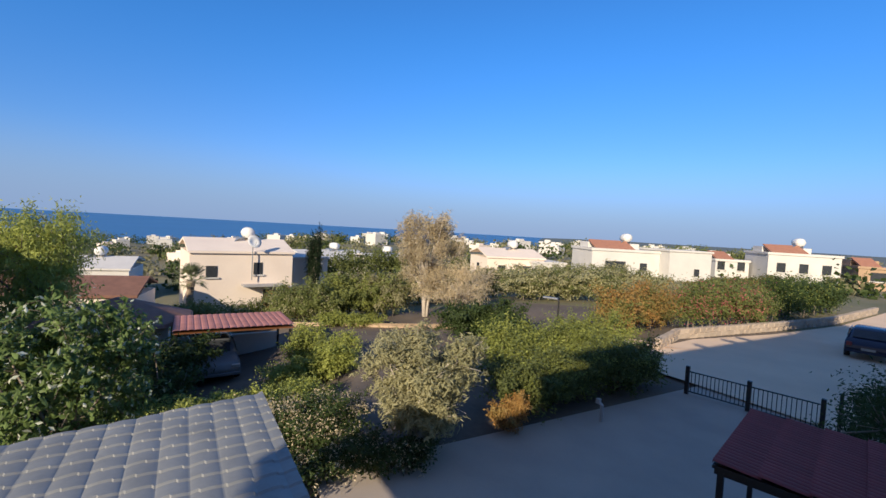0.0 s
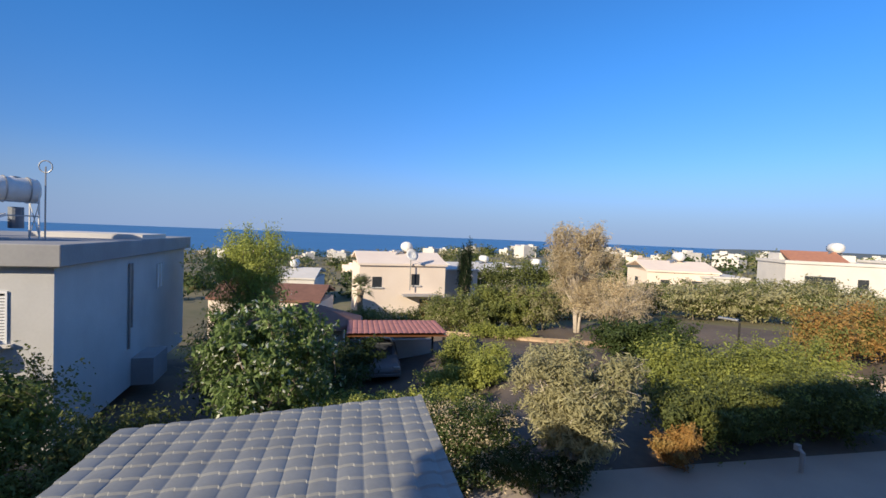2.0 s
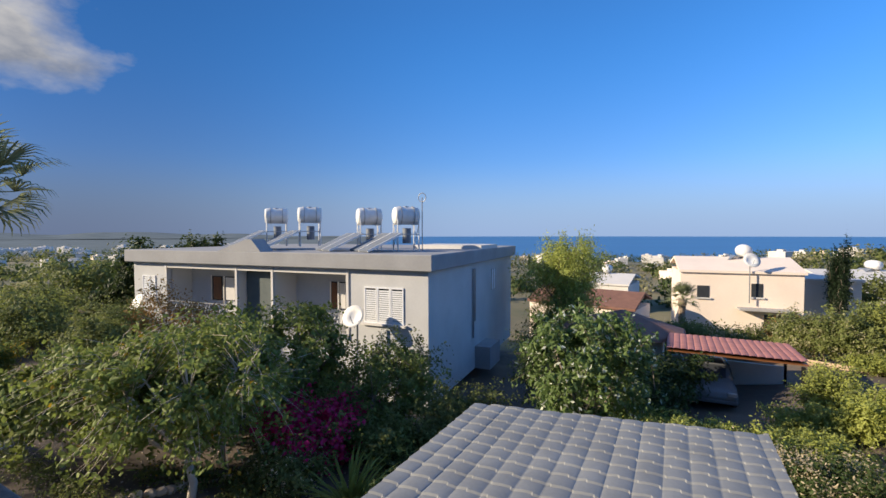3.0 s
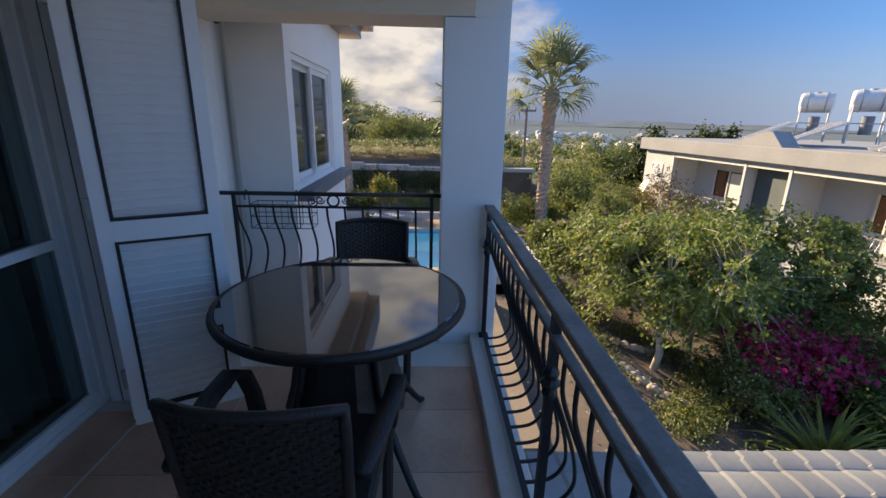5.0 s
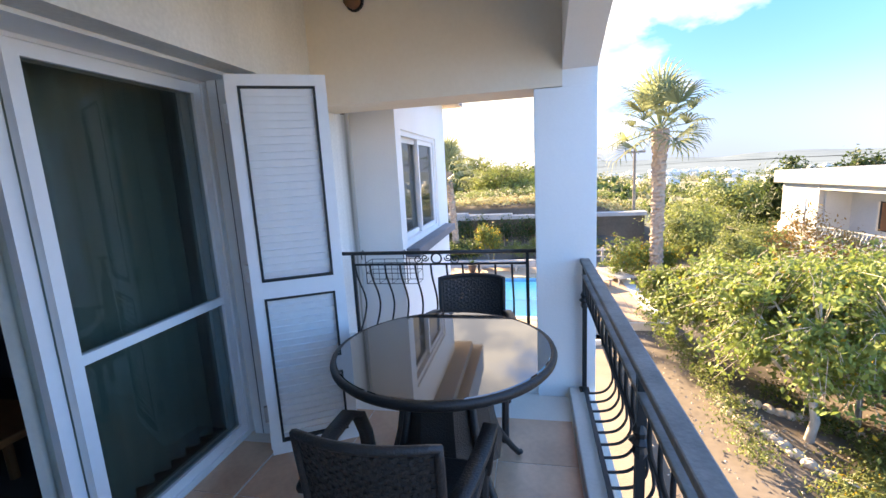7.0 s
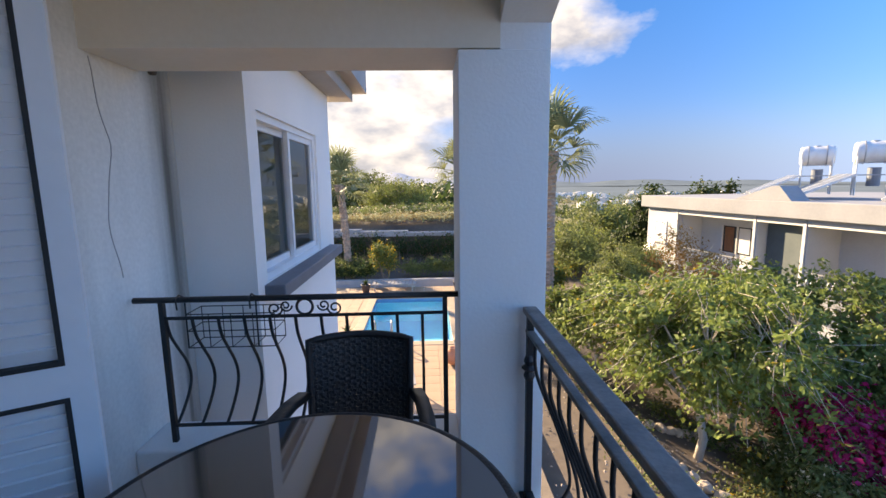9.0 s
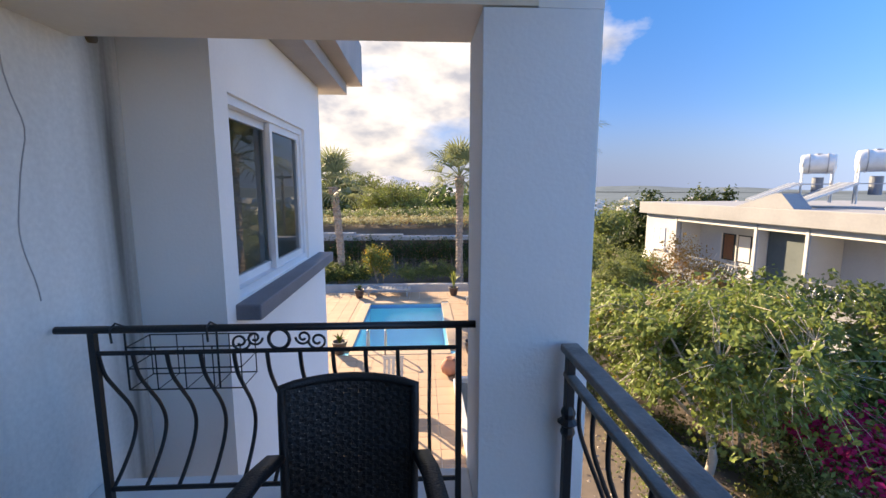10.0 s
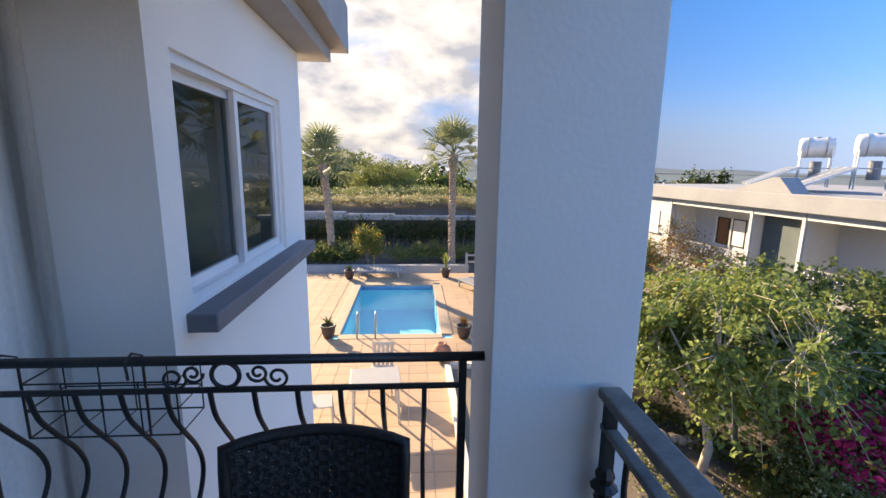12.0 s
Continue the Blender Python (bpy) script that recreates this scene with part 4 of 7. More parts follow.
bm = bmesh.new()
tube(bm, [(0, 0, 0), (0.03, 0.01, 0.4), (-0.01, 0.03, 0.75), (0.04, 0.0, 1.1)], 0.024, 6, 0.008)
STEM = finish("stem", bm, "bark")


def hedge(label, pts, r, h, leaves, size, material, seed, extra=None, name="hedge"):
    """A run of leafy clumps over short stems."""
    e = thing(name, label, "hedge", (pts[0][0], pts[0][1], 0))
    rng = np.random.default_rng(seed)
    bl = []
    for a, b in zip(pts, pts[1:]):
        n = max(2, int(math.dist(a, b) / (r * 0.62)))
        for i in range(n):
            t = (i + rng.uniform(0.2, 0.8)) / n
            x, y = a[0] + (b[0] - a[0]) * t, a[1] + (b[1] - a[1]) * t
            z = ground_z(x, y)
            hh = h * rng.uniform(0.82, 1.12)
            x, y = x - pts[0][0] + rng.normal() * 0.12 * r, y - pts[0][1] + rng.normal() * 0.12 * r
            bl.append((x, y, z + hh * 0.55, r * rng.uniform(0.7, 1.05), r * rng.uniform(0.7, 1.05), hh * 0.41))
            piece("stem", STEM, e, pose(x, y, z - 0.1, rng.normal() * 5, rng.normal() * 5, rng.uniform(0, 360)) @ Matrix.Scale(hh * 0.7, 4))
    size *= 1.3
    leaves *= 1.25
    n = leaves / len(bl)
    for nm, mt, sh, sz, gr in [("foliage", material, 1.0, size, 1.0)] + ([("blossom", extra[0], extra[1], extra[2], 1.05)] if extra else []):
        ob = new(nm, leaf_mesh(nm, [(b[0], b[1], b[2], b[3] * gr, b[4] * gr, b[5] * gr, n * sh) for b in bl], sz, mt, seed + len(nm)))
        ob.parent = e
        if nm == "blossom":
            ob["label"] = extra[0][2:] + " coloured leaves and flowers"


def frond_mesh():
    bm = bmesh.new()
    tube(bm, [(0, 0, 0), (0.45, 0, 0.10), (0.8, 0, 0.10)], 0.018, 5, 0.012)
    n = 17
    for i in range(n):
        a = radians(-95 + 190 * i / (n - 1))
        ln = 0.80 * (0.72 + 0.28 * math.cos(a * 0.8))
        c, s = math.cos(a), math.sin(a)
        base = Vector((0.78, 0, 0.10))
        w = 0.025
        pts = []
        for t, h in ((0, 0.0), (0.5, 0.05 + 0.22 * abs(s)), (0.82, 0.02 + 0.25 * abs(s)), (1.0, -0.16 + 0.2 * abs(s))):
            q = base + Vector((c, s, 0)) * ln * t + Vector((0, 0, h * ln))
            ww = w * (0.5 if t == 0 else 1.15 if t == 0.5 else 0.7 if t < 1 else 0.06)
            pts.append((q + Vector((-s, c, 0)) * ww, q - Vector((-s, c, 0)) * ww))
        vs = [(bm.verts.new(a1), bm.verts.new(b1)) for a1, b1 in pts]
        for p, q in zip(vs, vs[1:]):
            bm.faces.new((p[0], p[1], q[1], q[0]))
    return finish("frond", bm, "L_palm")


FROND = frond_mesh()


def palm(at, h, label, scale=1.0, seed=1, r=0.17, count=26, bend=0.0):
    rng = np.random.default_rng(seed)
    e = thing("palm_tree", label, "palm", at, group="fan palms")
    bm = bmesh.new()
    n = 84
    h += 0.4 * scale
    pts = [(bend * (i / n) ** 2, 0.05 * math.sin(3 * i / n), -0.2 + (h + 0.2) * i / n) for i in range(n + 1)]
    rings = []
    for i, p in enumerate(pts):
        rad = r * (1.45 - 0.45 * min(1, i / 14)) * (1 + 0.10 * (i % 2)) * (1 + 0.4 * max(0, (i - 68) / 16))
        jit = rng.uniform(0.84, 1.2, 12)
        rings.append([bm.verts.new((p[0] + rad * jit[k] * math.cos(a), p[1] + rad * jit[k] * math.sin(a), p[2])) for k, a in enumerate([2 * math.pi * k / 12 for k in range(12)])])
    for a, b in zip(rings, rings[1:]):
        for k in range(12):
            bm.faces.new((a[k], a[(k + 1) % 12], b[(k + 1) % 12], b[k]))
    bm.faces.new(rings[-1])
    part("trunk", bm, "palmbark", e)
    top = pts[-1]
    for i in range(count):
        lift = 82 - 120 * (i / count) ** 1.1
        m = pose(top[0], top[1], top[2] - 0.12 * (i / count), 0, 0, 137.5 * i + rng.uniform(-9, 9)) @ pose(0, 0, 0, rng.uniform(-12, 12), -lift, 0)
        piece("frond", FROND, e, m @ Matrix.Scale(scale * 1.38 * rng.uniform(0.85, 1.12), 4))
    return e


# ---- neighbour's house ----
def neighbour():
    e = thing("neighbour_house", "two-storey white house with grey flat roof edge and recessed balconies", "house", (13.9, 8.85, -5.2), math.degrees(math.atan2(0.995, -0.1)))
    # local x runs along the front away from the near corner, local y out of the front, z up from the foot
    D, L = -13.0, 17.0
    for r in ((0, 1.03, -0.3, 0, 0, 5.3), (1.03, 2.82, -0.3, 0, 0, 3.15), (1.03, 2.82, -0.3, 0, 4.6, 5.3), (2.82, 3.55, -0.3, 0, 0, 5.3), (0, 0.3, D, -0.303, 0, 5.3), (3.55, 14.6, -0.3, 0, 0, 2.35), (14.6, 17, -0.3, 0, 0, 5.3), (3.55, 7.6, -1.6, -1.4, 2.6, 5.3), (9.75, 14.6, -1.6, -1.4, 2.6, 5.3), (7.6, 9.75, -2.6, -2.4, 2.6, 5.3), (3.45, 3.549, -1.4, -0.303, 2.6, 5.3), (7.5, 7.7, -2.4, 0, 2.6, 5.3), (9.65, 9.85, -2.4, 0, 2.6, 5.3), (14.5, 14.597, -1.4, -0.303, 2.6, 5.3), (16.7, 17, D, -0.303, 0, 5.3), (0.3, 16.7, D, D + 0.3, 0, 5.3)):
        part("wall", boxes(r), "nbwall", e)
    part("balcony_floor", boxes((3.55, 14.6, -2.4, 0.06, 2.353, 2.6)), "nbtrim", e)
    part("roof", boxes((-0.28, 17.3, D - 0.2, 0.3, 5.30, 5.92), bev=0.03), "nbtrim", e, "grey flat roof with a deep fascia")
    bm = bmesh.new()
    va = [bm.verts.new((x, y, z)) for y in (0.28, -0.5) for x, z in ((8.0, 5.924), (8.55, 6.48), (8.85, 6.48), (10.6, 5.924))]
    for f in ((0, 1, 2, 3), (7, 6, 5, 4), (0, 4, 5, 1), (1, 5, 6, 2), (2, 6, 7, 3), (3, 7, 4, 0)):
        bm.faces.new([va[i] for i in f])
    part("gable", bm, "nbtrim", e, "low plastered gable on the roof edge")
    part("lintel", boxes((3.70, 7.52, -0.16, 0.03, 5.04, 5.297)), "white", e)
    part("lintel", boxes((7.68, 9.67, -0.16, 0.03, 5.04, 5.297)), "white", e)
    part("lintel", boxes((9.83, 14.42, -0.16, 0.03, 5.04, 5.297)), "white", e)
    part("soffit", boxes((3.56, 14.59, -2.39, -0.163, 5.20, 5.297)), "white", e)
    part("parapet", boxes((-0.2, 3.6, -9, -6, 5.923, 6.12)), "white", e)

    def shutters(x0, x1, z0, z1, n, y=0.01):
        w = part("window", boxes((x0, x1, y - 0.12, y - 0.08, z0, z1)), "dark", e)
        for i in range(n):
            a, b = x0 + (x1 - x0) * i / n, x0 + (x1 - x0) * (i + 1) / n
            bm = bmesh.new()
            for r in ((a + 0.01, a + 0.06, z0, z1), (b - 0.06, b - 0.01, z0, z1), (a + 0.06, b - 0.06, z0, z0 + 0.06), (a + 0.06, b - 0.06, z1 - 0.06, z1)):
                box(bm, r[0], r[1], y - 0.03, y + 0.03, r[2], r[3])
            k = int((z1 - z0 - 0.12) / 0.085)
            part("shutter", bm, "louver", w, "white louvred shutter")
            sm = finish("slat", boxes((a + 0.06, b - 0.06, y - 0.02, y + 0.02, 0, 0.06)), "louver")
            for j in range(k):
                piece("slat", sm, w, pose(0, 0, z0 + 0.07 + j * 0.085))
        part("sill", boxes((x0 - 0.12, x1 + 0.12, y - 0.1, y + 0.12, z0 - 0.09, z0 - 0.003)), "white", w)

    shutters(1.03, 2.82, 3.15, 4.6, 3)
    shutters(0.95, 2.4, 0.2, 1.3, 3)
    shutters(15.3, 16.3, 3.5, 4.6, 2)
    for x0, x1 in ((4.6, 5.5), (11.2, 13.0)):
        w = part("window", boxes((x0, x1, -1.39, -1.36, 3.3, 4.55)), "dark", e)
        part("curtain", boxes((x0 + (x1 - x0) * 0.62, x0 + (x1 - x0) * 0.92, -1.359, -1.35, 3.35, 4.5)), "wood", w, "brown curtain")
        part("curtain", boxes((x0 + (x1 - x0) * 0.1, x0 + (x1 - x0) * 0.45, -1.359, -1.35, 3.35, 4.5)), "white", w)
        bm = bmesh.new()
        for x in (x0, (x0 + x1) / 2, x1):
            box(bm, x - 0.03, x + 0.03, -1.36, -1.30, 3.3, 4.55)
        part("frame", bm, "white", w)
    part("shade_screen", boxes((7.75, 9.6, -0.5, -0.46, 2.61, 5.19)), "shade", e, "dark grey-green shade screen")
    part("door", boxes((8.1, 9.2, -2.39, -2.34, 2.6, 4.7)), "dark", e)
    w = part("window", boxes((-0.02, 0.02, -9.2, -8.5, 3.6, 4.7)), "louver", e, "small window with closed white shutters")
    part("frame", boxes((-0.05, 0.0, -9.27, -9.2, 3.55, 4.75), (-0.05, 0.0, -8.5, -8.43, 3.55, 4.75), (-0.05, 0.0, -8.88, -8.82, 3.55, 4.75)), "white", w)
    for y, z0, z1 in ((-5.2, 1.6, 5.0), (-5.45, 2.4, 5.0)):
        bm = bmesh.new()
        tube(bm, [(-0.06, y, z0), (-0.06, y, z1)], 0.045, 8)
        part("pipe", bm, "steel", e)
    part("lean_to", boxes((-0.8, -0.003, -7.4, -5.6, 0, 1.1)), "nbtrim", e)
    # railings of the recessed balconies
    for x0, x1 in ((3.6, 7.5), (9.9, 14.4)):
        rail = part("railing", boxes((x0, x1, -0.03, 0.0, 3.36, 3.40), (x0, x1, -0.03, 0.0, 2.72, 2.75)), "plastic", e, "white iron railing")
        bm = bmesh.new()
        tube(bm, [(0, 0, 0), (0, 0.10, 0.12), (0, 0.11, 0.28), (0, 0.02, 0.5), (0, 0, 0.62)], 0.014, 5)
        me = finish("bar", bm, "plastic")
        for i in range(int((x1 - x0) / 0.19)):
            piece("bar", me, rail, pose(x0 + 0.1 + 0.19 * i, -0.015, 2.75))
    for x in (3.62, 7.6, 9.75, 14.5):
        part("post", boxes((x - 0.06, x + 0.06, 0.003, 0.05, 2.36, 5.29)), "white", e)


neighbour()
NB = pose(13.9, 8.85, -5.2, 0, 0, math.degrees(math.atan2(0.995, -0.1)))


def solar_heater():
    """Tank on a stand with two sloping collectors; origin on the roof under the tank."""
    e = thing("solar_water_heater", "white ribbed water tank on a steel stand with sloping solar panels", "water heater", group="solar heaters on the flat roof")
    bm = bmesh.new()
    pr = [(0.0, -0.60), (0.33, -0.58), (0.39, -0.53)] + [(0.39 + 0.03 * (i % 2), -0.48 + i * 0.12) for i in range(9)] + [(0.39, 0.53), (0.33, 0.58), (0.0, 0.60)]
    lathe(bm, [(max(r, 0.01), z) for r, z in pr], 24)
    bmesh.ops.transform(bm, matrix=pose(0, 0, 1.62, 90), verts=bm.verts)
    part("tank", bm, "tank", e, "white ribbed tank", smooth=True)
    bm = bmesh.new()
    lathe(bm, [(0.13, 0), (0.13, 0.05), (0.02, 0.07)], 16, (0, 0, 1.99))
    part("lid", bm, "steel", e, "dark round filler lid")
    for y in (-0.3, 0.3):
        bm = bmesh.new()
        tube(bm, [(0.425 * math.cos(a), y, 1.62 + 0.425 * math.sin(a)) for a in [2 * math.pi * k / 20 for k in range(21)]], 0.02, 5)
        part("strap", bm, "steel", e)
    for y in (-0.5, 0.5):
        for sx in (-1, 1):
            bm = bmesh.new()
            tube(bm, [(sx * 0.37, y, 0.1), (-sx * 0.35, y, 1.2)], 0.016, 5)
            part("diagonal", bm, "tank", e)
    bm = bmesh.new()
    lathe(bm, [(0.20, 0.35), (0.20, 1.05)], 16, (0.05, -0.05, 0))
    part("cylinder", bm, "solar", e, "dark hot water cylinder")
    for x in (-0.38, 0.38):
        for y in (-0.5, 0.5):
            bm = bmesh.new()
            tube(bm, [(x, y, 0), (x * 0.9, y, 1.55)], 0.03, 6)
            part("leg", bm, "tank", e)
    for z in (0.75, 1.2):
        part("brace", boxes((-0.37, 0.37, -0.52, -0.48, z, z + 0.04), (-0.37, 0.37, 0.48, 0.52, z, z + 0.04), (-0.39, -0.35, -0.48, 0.48, z, z + 0.04)), "steel", e)
    for y in (-0.55, 0.52):
        bm = bmesh.new()
        box(bm, 0, 1.75, -0.48, 0.48, -0.04, 0.03)
        bmesh.ops.transform(bm, matrix=pose(0, 0, 0, 0, 0, 99) @ pose(0.72, y, 0.80, 0, 25, 0), verts=bm.verts)
        p = part("panel", bm, "solar", e, "dark glass solar collector")
        for r in ((0, 1.75, -0.52, -0.482), (0, 1.75, 0.482, 0.52)):
            bm = bmesh.new()
            box(bm, r[0], r[1], r[2], r[3], -0.05, 0.04, m=pose(0, 0, 0, 0, 0, 99) @ pose(0.72, y, 0.80, 0, 25, 0))
            part("panel_rim", bm, "tank", p)
    return e


heater = solar_heater()
heater.matrix_basis = NB @ pose(2.48, -3.0, 5.92, 0, 0, -45)
for x in (4.6, 8.32, 10.65):
    copy_thing(heater, NB @ pose(x, -3.0 - 0.05 * x, 5.92 + (0.15 if x > 7 else 0), 0, 0, -45))
e = thing("antenna_mast", "thin steel mast with a small round antenna", "antenna", tuple((NB @ Vector((1.75, -3.2, 5.92)))))
bm = bmesh.new()
tube(bm, [(0, 0, 0), (0, 0, 2.45)], 0.025, 6)
part("mast", bm, "steel", e)
bm = bmesh.new()
tube(bm, [(0, 0.2 * math.cos(a), 2.45 + 0.2 * math.sin(a)) for a in [2 * math.pi * k / 16 for k in range(17)]], 0.02, 5)
part("antenna", bm, "steel", e)


def dish(at, turn, r, label):
    e = thing("satellite_dish", label, "satellite dish", at, turn)
    bm = bmesh.new()
    lathe(bm, [(0.02, 0.0), (r * 0.5, 0.05), (r, 0.2), (r, 0.22), (r * 0.5, 0.075), (0.02, 0.025)], 28)
    bmesh.ops.transform(bm, matrix=pose(0, 0.1, 0, -62, 0, 0), verts=bm.verts)
    part("reflector", bm, "tank", e, smooth=True)
    bm = bmesh.new()
    tube(bm, [(0, -0.02, -0.1), (0, 0.0, -1.6), (0, 0.0, -3.4)], 0.045, 8)
    part("pole", bm, "steel", e)
    bm = bmesh.new()
    tube(bm, [(0, 0.2, -r * 0.8), (0, r * 1.1, 0.12)], 0.018, 5)
    part("feed_arm", bm, "steel", e)


dish((13.0, 11.55, -1.75), 98, 0.44, "white satellite dish on a pole before the house wall")
dish((10.9, 22.5, -1.8), 80, 0.5, "white satellite dish standing beyond the garden trees")

e = thing("garden_shed", "small white garden shed with a brown flat roof", "shed", (8.0, 17.6, ground_z(8.0, 17.6) - 0.05), 12)
zt = -2.4 - ground_z(8.0, 17.6)
part("wall", boxes((-0.9, 0.9, -0.7, 0.7, -0.2, zt)), "white", e)
part("roof", boxes((-1.15, 1.15, -1.0, 1.0, zt + 0.003, zt + 0.12), bev=0.02), "browntile", e)
part("window", boxes((-0.55, 0.15, -0.73, -0.703, zt - 0.75, zt - 0.15)), "dark", e)
part("frame", boxes((-0.62, -0.553, -0.76, -0.703, zt - 0.8, zt - 0.1), (0.153, 0.22, -0.76, -0.703, zt - 0.8, zt - 0.1), (-0.553, 0.153, -0.76, -0.703, zt - 0.8, zt - 0.753)), "plastic", e)

# ---- corrugated roof below the balcony ----
bm = bmesh.new()
NXR, NYR = 200, 240
grid = []
for j in range(NYR + 1):
    v = j / NYR
    y = -0.30 + 2.92 * v
    xf = 4.95 - 0.62 * v
    row = []
    for i in range(NXR + 1):
        u = i / NXR
        x = 0.16 + (xf - 0.16) * u
        rib = 0.013 * abs(math.sin(math.pi * y / 0.205)) ** 0.6
        step = 0.012 * ((x / 0.19) % 1.0)
        row.append(bm.verts.new((x, y + 0.03 * u, -0.47 - 0.03 * u + rib - step)))
    grid.append(row)
for a, b in zip(grid, grid[1:]):
    for i in range(NXR):
        bm.faces.new((a[i], a[i + 1], b[i + 1], b[i]))
e = thing("veranda_roof", "grey corrugated tile-pattern sheet roof below the balcony", "roof", (0, 0, 0))
ob = part("sheet", bm, "sheet", e, smooth=False)
ob.modifiers.new("thick", "SOLIDIFY").thickness = 0.006
for y in (-0.25, 1.2, 2.5):
    part("rafter", boxes((0.16, 4.4, y - 0.04, y + 0.04, -0.66, -0.535)), "wood", e)
for y in (-0.2, 2.4):
    part("post", boxes((4.2, 4.3, y - 0.05, y + 0.05, -3.6, -0.66)), "wood", e)


# ---- red carport and gate ----
def tiled_roof(parent, x0, x1, y0, y1, z_lo, z_hi, pitch=0.2, material="redtile", board="wood"):
    """Ribbed tiles, sloping along y from z_lo at y0 to z_hi at y1."""
    n = max(2, int((x1 - x0) / pitch))
    k = max(2, int((y1 - y0) / 0.36))
    w, ln, rise = (x1 - x0) / n, (y1 - y0) / k, (z_hi - z_lo) / k
    bm = bmesh.new()
    pr = ((0, 0), (0.18, 0.017), (0.5, 0.024), (0.82, 0.017), (1, 0))
    lo = [bm.verts.new((w * u, 0, 0.03 + h)) for u, h in pr]
    hi = [bm.verts.new((w * u, ln + 0.03, rise + h)) for u, h in pr]
    un = [bm.verts.new((0, 0, 0.002)), bm.verts.new((w, 0, 0.002))]
    for i in range(4):
        bm.faces.new((lo[i], lo[i + 1], hi[i + 1], hi[i]))
    bm.faces.new([un[0], un[1]] + lo[::-1])
    me = finish("roof_tile", bm, material)
    roof = part("roof", boxes((x0, x1, y0, y1, min(z_lo, z_hi) - 0.05, min(z_lo, z_hi) - 0.015)), board, parent, "boarded roof under the tiles")
    for i in range(n):
        for j in range(k):
            piece("roof_tile", me, roof, pose(x0 + w * i, y0 + ln * j, z_lo + rise * j))


e = thing("carport", "open carport with a dark red ribbed roof on thin posts", "carport", (2.26, -4.43, 0), 105.5)
tiled_roof(e, -2.15, 0.0, -0.08, 2.3, -0.92, -0.9, 0.085, board="iron")
for x in (-2.05, -0.04):
    for y in (0.0, 0.58, 2.2):
        part("post", boxes((x - 0.03, x + 0.03, y - 0.03, y + 0.03, -3.2, -0.973)), "iron", e)
    part("beam", boxes((x - 0.025, x + 0.025, -0.06, 2.28, -1.03, -0.974)), "iron", e)


def gate(p0, p1, z, h=0.72):
    d = Vector(p1) - Vector(p0)
    e = thing("metal_gate", "low black metal gate with thin upright bars across the drive", "gate", (p0[0], p0[1], z), math.degrees(math.atan2(d.y, d.x)))
    L = d.length
    for x in (0, L / 2, L):
        part("post", boxes((x - 0.05, x + 0.05, -0.05, 0.05, -0.1, h + 0.14)), "iron", e)
    for k in range(2):
        a, b = k * L / 2 + 0.06, (k + 1) * L / 2 - 0.06
        part("gate_frame", boxes((a, b, -0.02, 0.02, h - 0.03, h), (a, b, -0.02, 0.02, 0.10, 0.13)), "iron", e)
        n = 14
        me = finish("bar", boxes((-0.009, 0.009, -0.009, 0.009, 0.13, h - 0.03)), "iron")
        for i in range(n):
            piece("bar", me, e, pose(a + (b - a) * (i + 0.5) / n, 0, 0))


gate((7.25, -12.5), (4.25, -13.2), -3.1)
setting("drive", "grey asphalt drive in the building's shadow", "asphalt", (-0.3, 7.5, -16.2, -4.6, -3.3, -3.075), (4.9, 7.5, -4.6, -1.5, -3.3, -3.075))
bm = bmesh.new()
prev = None
for y, x0, x1 in ((-13.5, 3.2, 9.5), (-16, 2.8, 11.0), (-20, 2.6, 11.4), (-26, 3.2, 10.6), (-34, 4.5, 10.4), (-46, 6.5, 11.5), (-62, 9, 14.5)):
    row = [bm.verts.new((x, y, -3.055 + 0.03 * (0 < i < 4))) for i, x in enumerate(np.linspace(x0, x1, 5))]
    if prev:
        for i in range(4):
            bm.faces.new((prev[i], prev[i + 1], row[i + 1], row[i]))
    prev = row
solid("road", bm, "road", "pale dusty road beyond the gate", "road", kind="structure")
bm = bmesh.new()
prev = None
for x, y, w in ((10.5, -17.5, 2.0), (14, -15.8, 1.9), (18, -13.0, 1.8), (22, -9.5, 1.8), (26, -5.5, 1.8), (31, -2.0, 1.8)):
    z = ground_z(x, y) + 0.10
    row = [bm.verts.new((x + w * 0.65, y + w * 0.75, z)), bm.verts.new((x - w * 0.65, y - w * 0.75, z))]
    if prev:
        bm.faces.new((prev[0], prev[1], row[1], row[0]))
    prev = row
solid("lane", bm, "road", "pale lane between the gardens", "road", kind="structure")


